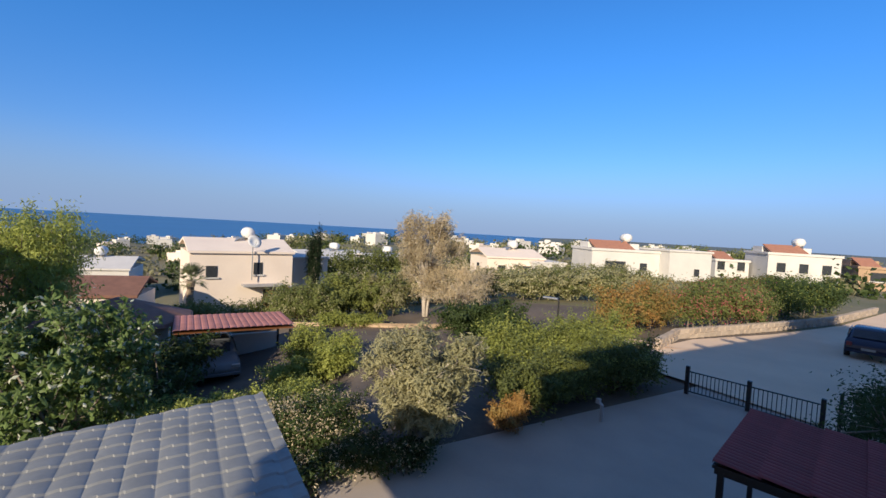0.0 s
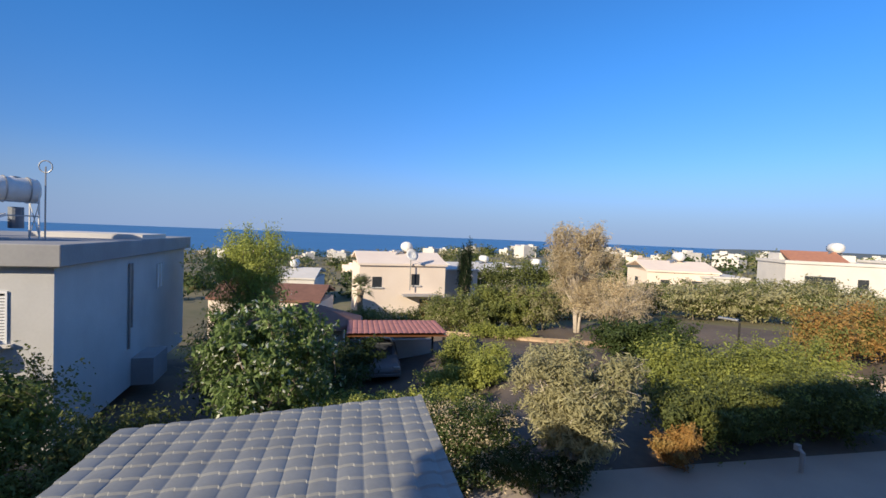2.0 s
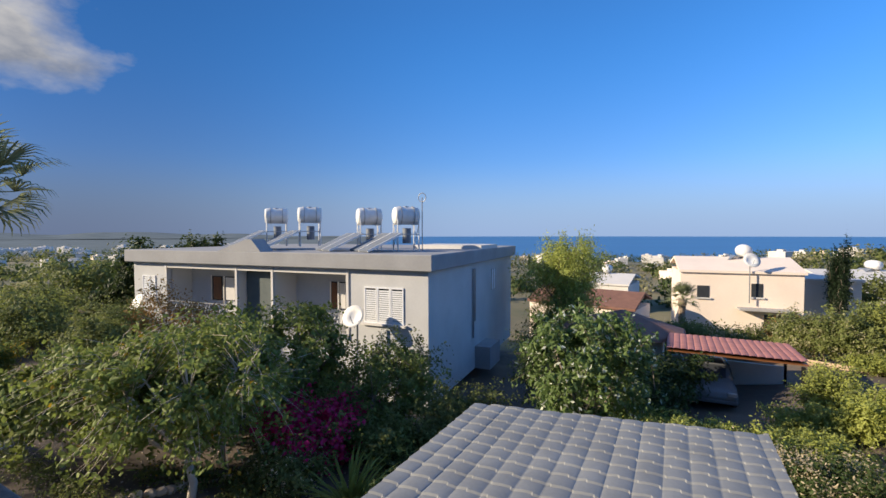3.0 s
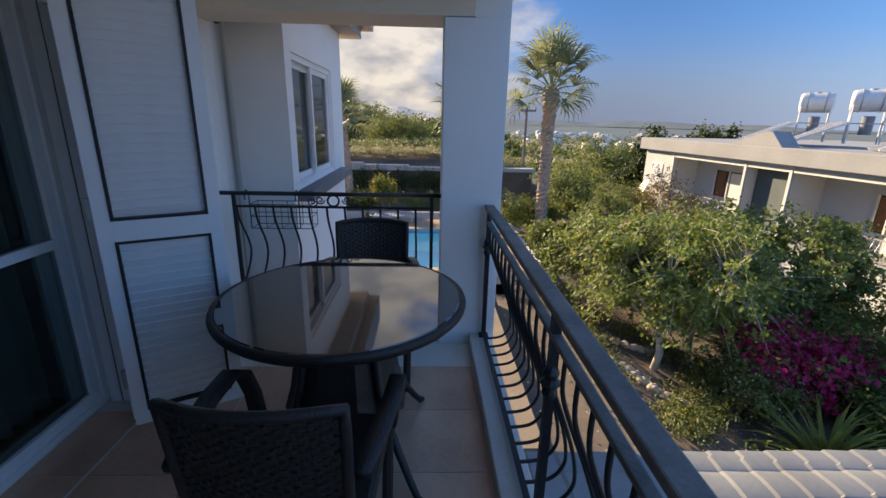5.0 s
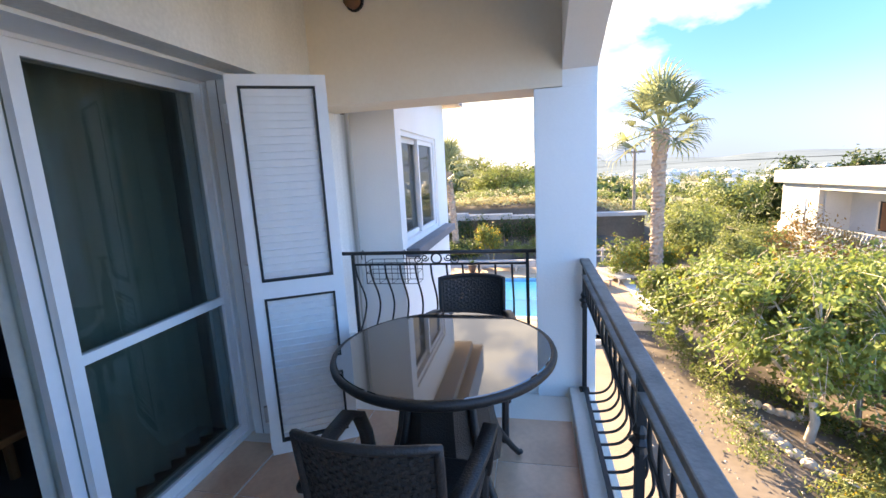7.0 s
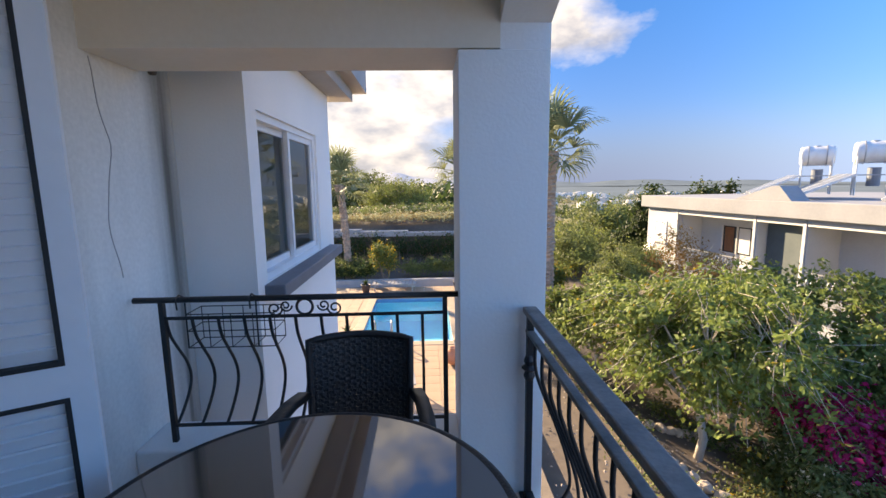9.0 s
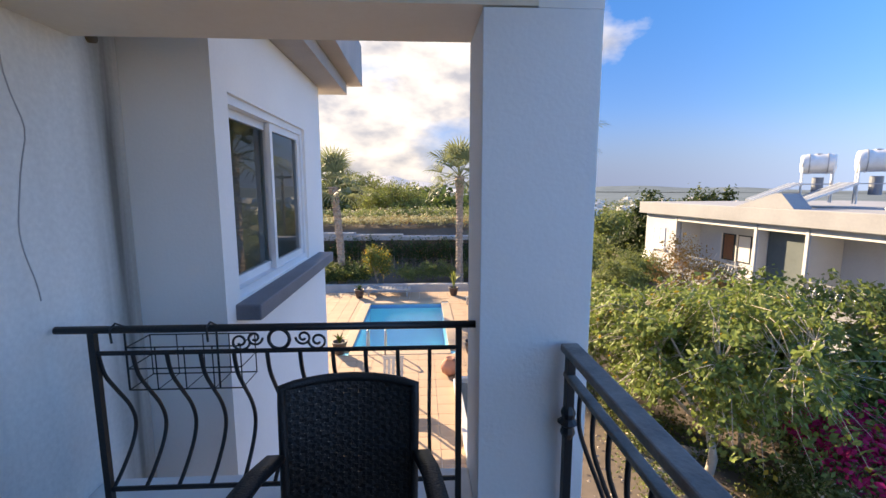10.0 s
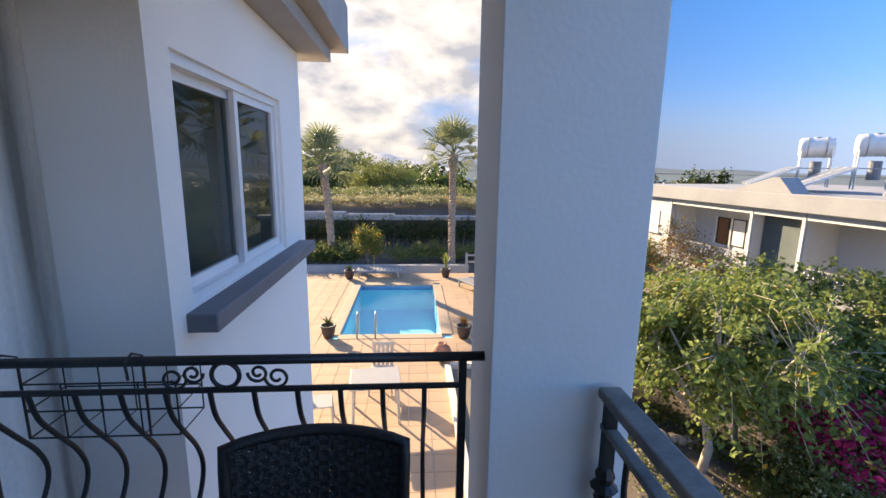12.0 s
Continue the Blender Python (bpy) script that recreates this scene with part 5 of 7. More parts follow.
# low stone wall along the road
def stone_wall(name, pts, h, label):
    e = thing(name, label, "wall", (0, 0, 0), kind="structure")
    rng = np.random.default_rng(5)
    meshes = []
    for k in range(6):
        bm = bmesh.new()
        box(bm, -0.19 - 0.04 * (k % 3), 0.19 + 0.04 * (k % 3), -0.14, 0.14, -0.11, 0.11, bev=0.03)
        for v in bm.verts:
            v.co += Vector(rng.normal(size=3) * 0.012)
        meshes.append(finish("stone", bm, "stone"))
    cnt = 0
    for a, b in zip(pts, pts[1:]):
        d = Vector(b) - Vector(a)
        n = int(d.length / 0.47)
        ang = math.degrees(math.atan2(d.y, d.x))
        part("core", boxes((0, d.length, -0.1, 0.1, -0.2, h - 0.04)), "stone", e).matrix_basis = pose(a[0], a[1], a[2], 0, 0, ang)
        for i in range(n):
            for j in range(int(h / 0.23)):
                if cnt >= 290:
                    break
                q = Vector(a) + d * ((i + 0.5 * (j % 2) + 0.25) / n)
                piece("stone", meshes[rng.integers(6)], e, pose(q.x, q.y, q.z + 0.11 + 0.23 * j, rng.uniform(-3, 3), rng.uniform(-3, 3), ang + rng.uniform(-4, 4)))
                cnt += 1


stone_wall("wall_roadside", [(10.9, -16.6, -3.1), (11.9, -19.5, -3.1), (11.2, -27.5, -3.1), (10.9, -34, -3.1), (11.8, -45, -3.1)], 0.5, "low wall of pale rough stones along the road")


# ---- street lamp, bollard, hydrant ----
def street_lamp(at, h, turn):
    e = thing("street_lamp", "thin black street lamp with a short arm", "street lamp", at, turn)
    bm = bmesh.new()
    tube(bm, [(0, 0, -0.1), (0, 0, h), (0.08, 0, h + 0.08)], 0.045, 8, 0.03)
    part("pole", bm, "iron", e)
    part("head", boxes((0.05, 0.75, -0.09, 0.09, h + 0.06, h + 0.14), bev=0.02), "steel", e)


street_lamp((14.2, -14.1, -3.3), 1.75, 25)
e = thing("gate_post", "slim dark post beside the gate", "post", (3.95, -13.3, -3.1))
bm = bmesh.new()
tube(bm, [(0, 0, 0), (0, 0, 1.05)], 0.04, 8)
part("pole", bm, "iron", e)
part("cap", boxes((-0.05, 0.05, -0.05, 0.05, 1.05, 1.08)), "iron", e)
e = thing("water_standpipe", "small pale garden standpipe by the drive", "standpipe", (6.95, -8.4, -3.1))
bm = bmesh.new()
tube(bm, [(0, 0, 0), (0, 0, 0.42), (0.1, 0, 0.47)], 0.045, 8)
part("pipe", bm, "cap", e)
part("tap", boxes((0.06, 0.16, -0.05, 0.05, 0.42, 0.55), bev=0.01), "cap", e)


# ---- vehicles ----
def car(at, turn, paint, label, s=1.0):
    e = thing("parked_car", label, "car", at, turn)
    prof = [(-2.05, 0.35), (-2.08, 0.62), (-1.95, 0.86), (-1.55, 0.95), (-1.05, 1.38), (-0.55, 1.46), (0.45, 1.42), (1.05, 0.96), (1.75, 0.84), (2.05, 0.66), (2.08, 0.35)]
    bm = bmesh.new()
    rings = []
    for y, wz in ((-0.84, 0.93), (-0.70, 1.0), (0.70, 1.0), (0.84, 0.93)):
        rings.append([bm.verts.new((x, y * (1 - 0.16 * max(0, (z - 0.9) / 0.5)), 0.35 + (z - 0.35) * (wz if z > 1 else 1))) for x, z in prof])
    for a, b in zip(rings, rings[1:]):
        for k in range(len(prof)):
            k2 = (k + 1) % len(prof)
            bm.faces.new((a[k], a[k2], b[k2], b[k]))
    bm.faces.new(rings[0])
    bm.faces.new(rings[-1])
    bmesh.ops.bevel(bm, geom=list(bm.edges), offset=0.03, segments=2, affect="EDGES")
    part("body", bm, paint, e, smooth=True)
    for sx, x0, z0, x1, z1 in ((-1, -1.50, 1.0, -1.10, 1.33), (1, 0.55, 1.36, 1.0, 1.0)):
        bm = bmesh.new()
        off = 0.035
        vs = [bm.verts.new(p) for p in ((x0 + sx * off, -0.62, z0 + 0.02), (x0 + sx * off, 0.62, z0 + 0.02), (x1 + sx * off, 0.58, z1 + 0.02), (x1 + sx * off, -0.58, z1 + 0.02))]
        bm.faces.new(vs)
        ob = part("windscreen", bm, "dark", e)
        ob.modifiers.new("thick", "SOLIDIFY").thickness = 0.01
    for sy in (-1, 1):
        bm = bmesh.new()
        vs = [bm.verts.new((x, sy * y, z)) for x, y, z in ((-1.25, 0.845, 1.0), (0.85, 0.845, 1.0), (0.4, 0.80, 1.33), (-0.9, 0.80, 1.33))]
        bm.faces.new(vs)
        ob = part("side_window", bm, "dark", e)
        ob.modifiers.new("thick", "SOLIDIFY").thickness = 0.02
        part("headlight", boxes((1.95, 2.1, sy * 0.66 - 0.14, sy * 0.66 + 0.14, 0.64, 0.76), bev=0.02), "plastic", e)
        part("tail_light", boxes((-2.11, -2.0, sy * 0.68 - 0.1, sy * 0.68 + 0.1, 0.66, 0.84), bev=0.02), "redtile", e)
        for x in (-1.3, 1.3):
            bm = bmesh.new()
            lathe(bm, [(0.18, -0.1), (0.31, -0.1), (0.33, -0.05), (0.33, 0.05), (0.31, 0.1), (0.18, 0.1)], 20)
            bmesh.ops.transform(bm, matrix=pose(x, sy * 0.78, 0.33, 90), verts=bm.verts)
            w = part("wheel", bm, "rubber", e)
            bm = bmesh.new()
            lathe(bm, [(0.04, -0.11), (0.185, -0.1), (0.185, 0.1), (0.04, 0.11)], 14)
            bmesh.ops.transform(bm, matrix=pose(x, sy * 0.78, 0.33, 90), verts=bm.verts)
            part("rim", bm, "silver", w)
    part("number_plate", boxes((-2.12, -2.09, -0.25, 0.25, 0.5, 0.61)), "plastic", e)
    for xb in (-2.13, 2.02):
        part("bumper", boxes((xb, xb + 0.11, -0.8, 0.8, 0.36, 0.48), bev=0.02), paint, e)
    e.scale = (s, s, s)
    return e


car((6.75, -25.6, -3.05), -78, "carpaint", "dark blue hatchback parked on the dusty road", 0.88)
car((20.3, -0.5, ground_z(20.3, -0.5) + 0.02), 183, "silver", "silver car parked under the shed roof")

# ---- shed with red roof ----
zs = ground_z(20.5, -1.2)
e = thing("car_shed", "open shed with a faded red tiled roof and pale back wall", "shed", (20.8, -1.3, zs), 90)
zr = -3.15 - zs
tiled_roof(e, -2.3, 2.2, -1.6, 1.6, zr, zr + 0.1, 0.25, "fadedtile")
part("wall", boxes((-2.2, 2.1, -1.5, -1.35, -0.3, zr - 0.9)), "white", e)
for x in (-2.15, 2.1):
    for y in (-1.4, 1.5):
        part("post", boxes((x - 0.05, x + 0.05, y - 0.05, y + 0.05, -0.3, zr - 0.12)), "iron", e)
e = thing("red_roof_hut", "low hut with a dark red hipped roof among bushes", "hut", (23.5, 3.0, zs - 0.2))
bm = bmesh.new()
lathe(bm, [(3.0, zr + 0.0), (2.9, zr + 0.12), (0.15, zr + 0.95)], 10)
part("roof", bm, "browntile", e)
part("wall", boxes((-1.9, 1.9, -1.9, 1.9, -0.5, zr - 0.003)), "cream", e)


# ---- far houses ----
def far_house(at, turn, w, d, h, wall, wins, label, gable="", dormer=None, tank=True):
    """w along local x, front on local -y. wins: (face, u, z, width, height)."""
    e = thing("far_house", label, "house", at, turn, group="villas on the slope")
    part("wall", boxes((-w / 2, w / 2, -d / 2, d / 2, -1.5, h)), wall, e)
    if gable == "red":
        part("parapet", boxes((-w / 2 - 0.15, w / 2 + 0.15, -d / 2 - 0.15, d / 2 + 0.15, h + 0.004, h + 0.3)), wall, e)
        bm = bmesh.new()
        box(bm, -w * 0.42, w * 0.1, -1.6, 1.6, 0, 0.18, m=pose(0, -d * 0.22, h + 0.62, 20))
        part("roof", bm, "terracotta", e, "sloping terracotta tile panel")
        part("upper_wall", boxes((-w * 0.42, w * 0.3, 0.02, d * 0.4, h + 0.303, h + 1.0)), wall, e)
    elif gable == "flat":
        part("roof", boxes((-w / 2 - 0.15, w / 2 + 0.15, -d / 2 - 0.15, d / 2 + 0.15, h + 0.004, h + 0.22)), wall, e)
    else:
        bm = bmesh.new()
        rise = 1.0
        for y0, y1, z0, z1 in ((-d / 2 - 0.2, 0.3, 0.0, rise), (0.3, d / 2 + 0.2, rise, 0.3)):
            a = [bm.verts.new((sx * (w / 2 + 0.15), y, h + z + dz)) for dz in (0.004, 0.2) for sx in (-1, 1) for y, z in ((y0, z0), (y1, z1))]
            for f in ((0, 1, 3, 2), (4, 6, 7, 5), (0, 4, 5, 1), (2, 3, 7, 6), (0, 2, 6, 4), (1, 5, 7, 3)):
                bm.faces.new([a[i] for i in f])
        part("roof", bm, "terracotta" if gable == "red" else "browntile" if gable == "dark" else wall, e)
    for face, u, z, ww, hh in wins:
        if face == "f":
            b = (u - ww / 2, u + ww / 2, -d / 2 - 0.03, -d / 2 + 0.02, z, z + hh)
            s = (u - ww / 2 - 0.12, u + ww / 2 + 0.12, -d / 2 - 0.14, -d / 2 - 0.003, z - 0.12, z - 0.003)
        else:
            sx = 1 if face == "r" else -1
            xs = sorted((sx * (w / 2 - 0.02), sx * (w / 2 + 0.03)))
            b = (xs[0], xs[1], u - ww / 2, u + ww / 2, z, z + hh)
            xs = sorted((sx * (w / 2 + 0.003), sx * (w / 2 + 0.14)))
            s = (xs[0], xs[1], u - ww / 2 - 0.12, u + ww / 2 + 0.12, z - 0.12, z - 0.003)
        wn_ = part("window", boxes(b), "dark", e)
        part("sill", boxes(s), "white", wn_)
    if tank:
        bm = bmesh.new()
        lathe(bm, [(0.01, -0.85), (0.50, -0.8), (0.56, -0.3), (0.56, 0.3), (0.50, 0.8), (0.01, 0.85)], 14)
        bmesh.ops.transform(bm, matrix=pose(w * 0.12, 0.3, h + 1.75, 90), verts=bm.verts)
        t = part("water_tank", bm, "tank", e, "white rooftop water tank", smooth=True)
        part("stand", boxes((w * 0.12 - 0.4, w * 0.12 - 0.33, -0.2, 0.8, h - 0.1, h + 1.4), (w * 0.12 + 0.33, w * 0.12 + 0.4, -0.2, 0.8, h - 0.1, h + 1.4)), "steel", t)
        bm = bmesh.new()
        box(bm, -0.9, 0.9, -1.0, 1.0, -0.03, 0.03, m=pose(w * 0.12 - 1.5, 0.3, h + 0.85, 0, -32, 0))
        part("solar_panel", bm, "solar", e)
    if dormer:
        u, ww, z = dormer
        part("awning", boxes((u - ww / 2, u + ww / 2, -d / 2 - 1.1, -d / 2 - 0.003, z, z + 0.15)), "cap", e)
    return e


far_house((46.2, -3.6, -7.3), -84, 8.6, 7.0, 5.5, "cream", [("f", 1.2, 3.6, 0.8, 1.1), ("f", -2.6, 3.4, 0.9, 1.0), ("r", 1.0, 3.0, 1.2, 1.2), ("f", 2.4, 0.6, 1.4, 1.6)], "cream two-storey villa with rooftop solar tank and panels", "", (1.6, 3.6, 2.6))
far_house((49, -9.8, -7.5), -80, 4.5, 6, 5.0, "white", [("f", 0.5, 3.2, 0.9, 1.2)], "white villa wing with a square chimney stack", "flat", None, False)
far_house((68, -18.5, -9), -75, 11, 8, 5.0, "white", [("f", -3, 3, 1, 1), ("f", 1, 3, 1, 1), ("f", 4, 3, 1, 1)], "white villa far down the slope", "")
far_house((66, -27, -9), -70, 9, 8, 4.8, "white", [("f", -2, 2.8, 1, 1), ("f", 2, 2.8, 1, 1)], "white villa beside a leafy garden", "")
far_house((47.5, -37.5, -6.9), -106, 8, 7, 5.0, "cream", [("f", -2, 3, 1, 1.1), ("f", 1.5, 3, 1, 1.1), ("l", 0, 3, 1, 1.1)], "cream villa behind the dry tree", "")
far_house((44.8, -41.2, -6.8), -108, 4.6, 6, 4.5, "white", [("f", -1.5, 2.6, 0.9, 1.1), ("f", 1.2, 2.6, 0.9, 1.1)], "white terraced villa with small windows", "flat", None, False)
far_house((38.2, -48.6, -5.6), -117, 9.6, 7, 5.5, "white", [("f", -1.8, 3.0, 2.6, 1.3), ("f", 1.8, 3.2, 0.9, 1.0), ("f", -1.5, 0.4, 2.4, 1.8)], "white villa with terracotta roof panel and large tank", "red", (-1.8, 3.2, 2.5))
far_house((33.3, -53.4, -5.2), -112, 5.6, 6, 5.5, "white", [("f", 0.9, 2.6, 0.7, 0.9)], "plain white villa block beside the red roofed one", "flat", None, False)
far_house((34.7, -67, -5), -124, 4.5, 6, 4.2, "white", [("f", -1.5, 3, 1, 1.2), ("f", 1.2, 3, 1, 1.2)], "white villa with a red roof edge", "red", None, False)
far_house((27.2, -69.6, -4.6), -134, 8, 7, 5.2, "white", [("f", -2.5, 3, 1, 1.2), ("f", 0, 3, 1, 1.2), ("f", 2.5, 3, 1, 1.2)], "white villa with terracotta roof beside the road", "red")
far_house((21.2, -76, -4.4), -142, 4, 6, 3.9, "deck", [("f", 0, 2.4, 1.6, 1.1)], "small house with an earth-red wall", "red", None, False)
far_house((62, 10, -10), -95, 9, 8, 5, "white", [("f", -2, 3, 1, 1), ("f", 2, 3, 1, 1)], "white villa between trees near the shore", "")
far_house((40, 7.5, -8), -100, 9, 5, 3.4, "cream", [("f", -2, 1.5, 1.5, 1), ("f", 2, 1.5, 1.5, 1)], "low house with a long red roof", "dark", None, False)

dish((42.4, -4.6, -0.75), 110, 0.62, "white satellite dish on the cream villa's roof")

# scattered far town: small white blocks
rng = np.random.default_rng(11)
me_town = [finish("block", boxes((-w, w, -d, d, -2, h), (-w * 0.4, w * 0.3, -d * 0.4, d * 0.4, h + 0.01, h + 1.2)), m) for w, d, h, m in ((4, 4, 5, "white"), (6, 4, 6, "white"), (5, 5, 8, "white"), (4, 5, 4, "cream"))]
town = thing("town", "scattered pale houses of the town in the distance", "town", (0, 0, 0), kind="stuff")
for i in range(230):
    az = radians(rng.uniform(-62, 18) if i < 110 else rng.uniform(48, 92))
    r = rng.uniform(110, 470) if i < 110 else rng.uniform(170, 800)
    x, y = r * math.cos(az), r * math.sin(az)
    ob = new("block", me_town[rng.integers(4)])
    ob.parent = town
    ob.matrix_basis = pose(x, y, ground_z(x, y) - 0.3, 0, 0, rng.uniform(0, 90)) @ Matrix.Scale(0.32 + r / 1100, 4)

# scrub and trees over the distance
rng = np.random.default_rng(21)
bl = []
for i in range(520):
    if i < 240:
        az, r = radians(rng.uniform(-75, 30)), rng.uniform(62, 330)
    else:
        az, r = radians(rng.uniform(50, 118)), rng.uniform(44, 420)
    x, y = r * math.cos(az), r * math.sin(az)
    q = rng.uniform(0.7, 1.3) * (1.3 + r / 130)
    bl.append((x, y, ground_z(x, y) + q * 0.45, q * 1.5, q * 1.5, q * 0.8, 170))
for nm, sl, lm in (("far_wood", 0, "L_mid"), ("far_scrub", 1, "L_olive"), ("far_grove", 2, "L_dark")):
    ob = new(nm, leaf_mesh(nm, bl[sl::3], 0.75, lm, 80 + sl, 0.7))
    tagged(ob, "distant trees and scrub scattered over the land", "woods", kind="stuff")

# hills behind the pool, plain beyond the town, both coloured as if through haze
def ridge(name, az0, az1, r, hmax, base, seed, material, label):
    bm = bmesh.new()
    n, m = 90, 7
    rows = []
    for j in range(m):
        t = j / (m - 1)
        row = []
        for i in range(n + 1):
            u = i / n
            az = radians(az0 + (az1 - az0) * u)
            env = math.sin(math.pi * u) ** 0.7
            h = hmax * env * (0.55 + 0.55 * noise.fractal((u * 5 + seed, seed, 0), 0.7, 2.0, 3))
            rr = r * (0.75 + 0.25 * t)
            row.append(bm.verts.new((rr * math.cos(az), rr * math.sin(az), base + max(0, h) * t ** 1.3 + 0.01 * hmax * t * noise.noise((u * 40, t * 4, seed)))))
        rows.append(row)
    for a, b in zip(rows, rows[1:]):
        for i in range(n):
            bm.faces.new((a[i], a[i + 1], b[i + 1], b[i]))
    solid(name, bm, material, label, "hills", kind="structure", smooth=True)


ridge("backdrop_hills", 84, 150, 2600, 190, -20, 2.3, "peak", "mountain range in the distance, haze put into its colour")
ridge("backdrop_plain", 40, 110, 3400, 60, -20, 5.1, "plain", "low hills on the horizon, haze put into their colour")

# ---- pool terrace ----
PZ = -3.0
setting("terrace", "pool terrace bed under pale pavers", "grout", (-9, 1.15, 5.85, 13.1, -3.4, PZ - 0.02), (-9, -2.95, 13.1, 18.9, -3.4, PZ - 0.02), (0.72, 3.4, 13.1, 18.9, -3.4, PZ - 0.02), (-9, 3.4, 18.9, 20.4, -3.4, PZ - 0.02))
setting("path", "beige paved path beside the house", "path", (-1.4, 1.25, 3.1, 5.55, -3.4, PZ - 0.02), (-0.3, 1.25, 0.2, 3.1, -3.4, PZ - 0.02), (0.34, 1.3, 5.55, 11.3, -3.4, PZ + 0.008))
setting("terrace_kerb", "low pale kerb between terrace and path", "kerb", (0.2, 0.336, 5.9, 11.3, -3.3, PZ + 0.13), (0.336, 1.3, 11.304, 11.42, -3.3, PZ + 0.13), bev=0.01)
px0, px1, py0, py1 = -2.5, 0.28, 13.45, 18.5
setting("pool_basin", "light blue tiled swimming pool basin", "pooltile", (px0 - 0.4, px1 + 0.4, py0 - 0.35, py1 + 0.4, PZ - 1.6, PZ - 1.0), (px0 - 0.4, px0, py0 - 0.35, py1 + 0.4, PZ - 1.4, PZ - 0.04), (px1, px1 + 0.4, py0 - 0.35, py1 + 0.4, PZ - 1.4, PZ - 0.04), (px0, px1, py0 - 0.35, py0, PZ - 1.4, PZ - 0.04), (px0, px1, py1, py1 + 0.4, PZ - 1.4, PZ - 0.04))
setting("pool_band", "dark blue tile band at the water line", "poolband", (px0 + 0.002, px0 + 0.012, py0, py1, PZ - 0.2, PZ - 0.03), (px1 - 0.012, px1 - 0.002, py0, py1, PZ - 0.2, PZ - 0.03), (px0 + 0.013, px1 - 0.013, py1 - 0.012, py1 - 0.002, PZ - 0.2, PZ - 0.03))
m = glassy("pool_water", (0.80, 0.95, 1.0), 0.04)
nt = m.node_tree
tn, bp = nt.nodes.new("ShaderNodeTexNoise"), nt.nodes.new("ShaderNodeBump")
tn.inputs["Scale"].default_value = 4.0
bp.inputs["Strength"].default_value, bp.inputs["Distance"].default_value = 0.15, 0.04
nt.links.new(tn.outputs["Fac"], bp.inputs["Height"])
for nd in nt.nodes:
    if nd.type == "FRESNEL":
        nd.inputs["IOR"].default_value = 1.22
    if nd.type == "BSDF_GLOSSY":
        nt.links.new(bp.outputs[0], nd.inputs["Normal"])
M["water"] = m
bm = bmesh.new()
bm.faces.new([bm.verts.new((x, y, PZ - 0.12)) for x, y in ((px0, py0), (px1, py0), (px1, py1), (px0, py1))])
bm.faces.ensure_lookup_table()
w = solid("pool_water", bm, "water", "clear light blue pool water", "water", kind="structure")
w.visible_shadow = False
if w.data.polygons[0].normal.z < 0:
    w.data.flip_normals()

setting("terrace_margin", "pale paving strip round the pool coping", "deck", (px0 - 0.75, px0 - 0.26, py0 - 0.75, py1 + 0.75, PZ - 0.039, PZ - 0.012), (px1 + 0.26, px1 + 0.75, py0 - 0.75, py1 + 0.75, PZ - 0.039, PZ - 0.012), (px0 - 0.26, px1 + 0.26, py0 - 0.75, py0 - 0.26, PZ - 0.039, PZ - 0.012), (px0 - 0.26, px1 + 0.26, py1 + 0.26, py1 + 0.75, PZ - 0.039, PZ - 0.012))
# coping stones
cop = bpy.data.objects["pool_basin"]
bm = bmesh.new()
box(bm, -0.235, 0.235, -0.16, 0.16, -0.06, 0.0, bev=0.012)
me = finish("coping_stone", bm, "coping")
n = 11
for k in range(n):
    y = py0 + (py1 - py0) * (k + 0.5) / n
    for x in (px0 - 0.14, px1 + 0.14):
        piece("coping_stone", me, cop, pose(x, y, PZ + 0.012, 0, 0, 90))
for k in range(6):
    x = px0 + (px1 - px0) * (k + 0.5) / 6
    for y in (py0 - 0.14, py1 + 0.14):
        piece("coping_stone", me, cop, pose(x, y, PZ + 0.012))

# pool ladder
e = thing("pool_ladder", "pair of curved steel pool ladder rails", "ladder", (-1.75, py0, PZ))
for x in (-0.24, 0.24):
    bm = bmesh.new()
    tube(bm, [(x, -0.28, 0), (x, -0.27, 0.45), (x, -0.18, 0.62), (x, -0.04, 0.66), (x, 0.10, 0.58), (x, 0.15, 0.4), (x, 0.15, -0.9)], 0.022, 8)
    part("rail", bm, "steel", e, smooth=True)
for z in (-0.35, -0.65):
    part("step", boxes((-0.24, 0.24, 0.1, 0.2, z, z + 0.03)), "steel", e)


def garden_table(at, turn):
    e = thing("garden_table", "white plastic garden table on the pool terrace", "table", at, turn)
    part("tabletop", boxes((-0.45, 0.45, -0.4, 0.4, 0.70, 0.735), bev=0.01), "plastic", e)
    for x in (-0.38, 0.38):
        for y in (-0.33, 0.33):
            bm = bmesh.new()
            tube(bm, [(x * 1.06, y * 1.06, 0), (x, y, 0.70)], 0.026, 8)
            part("leg", bm, "plastic", e)


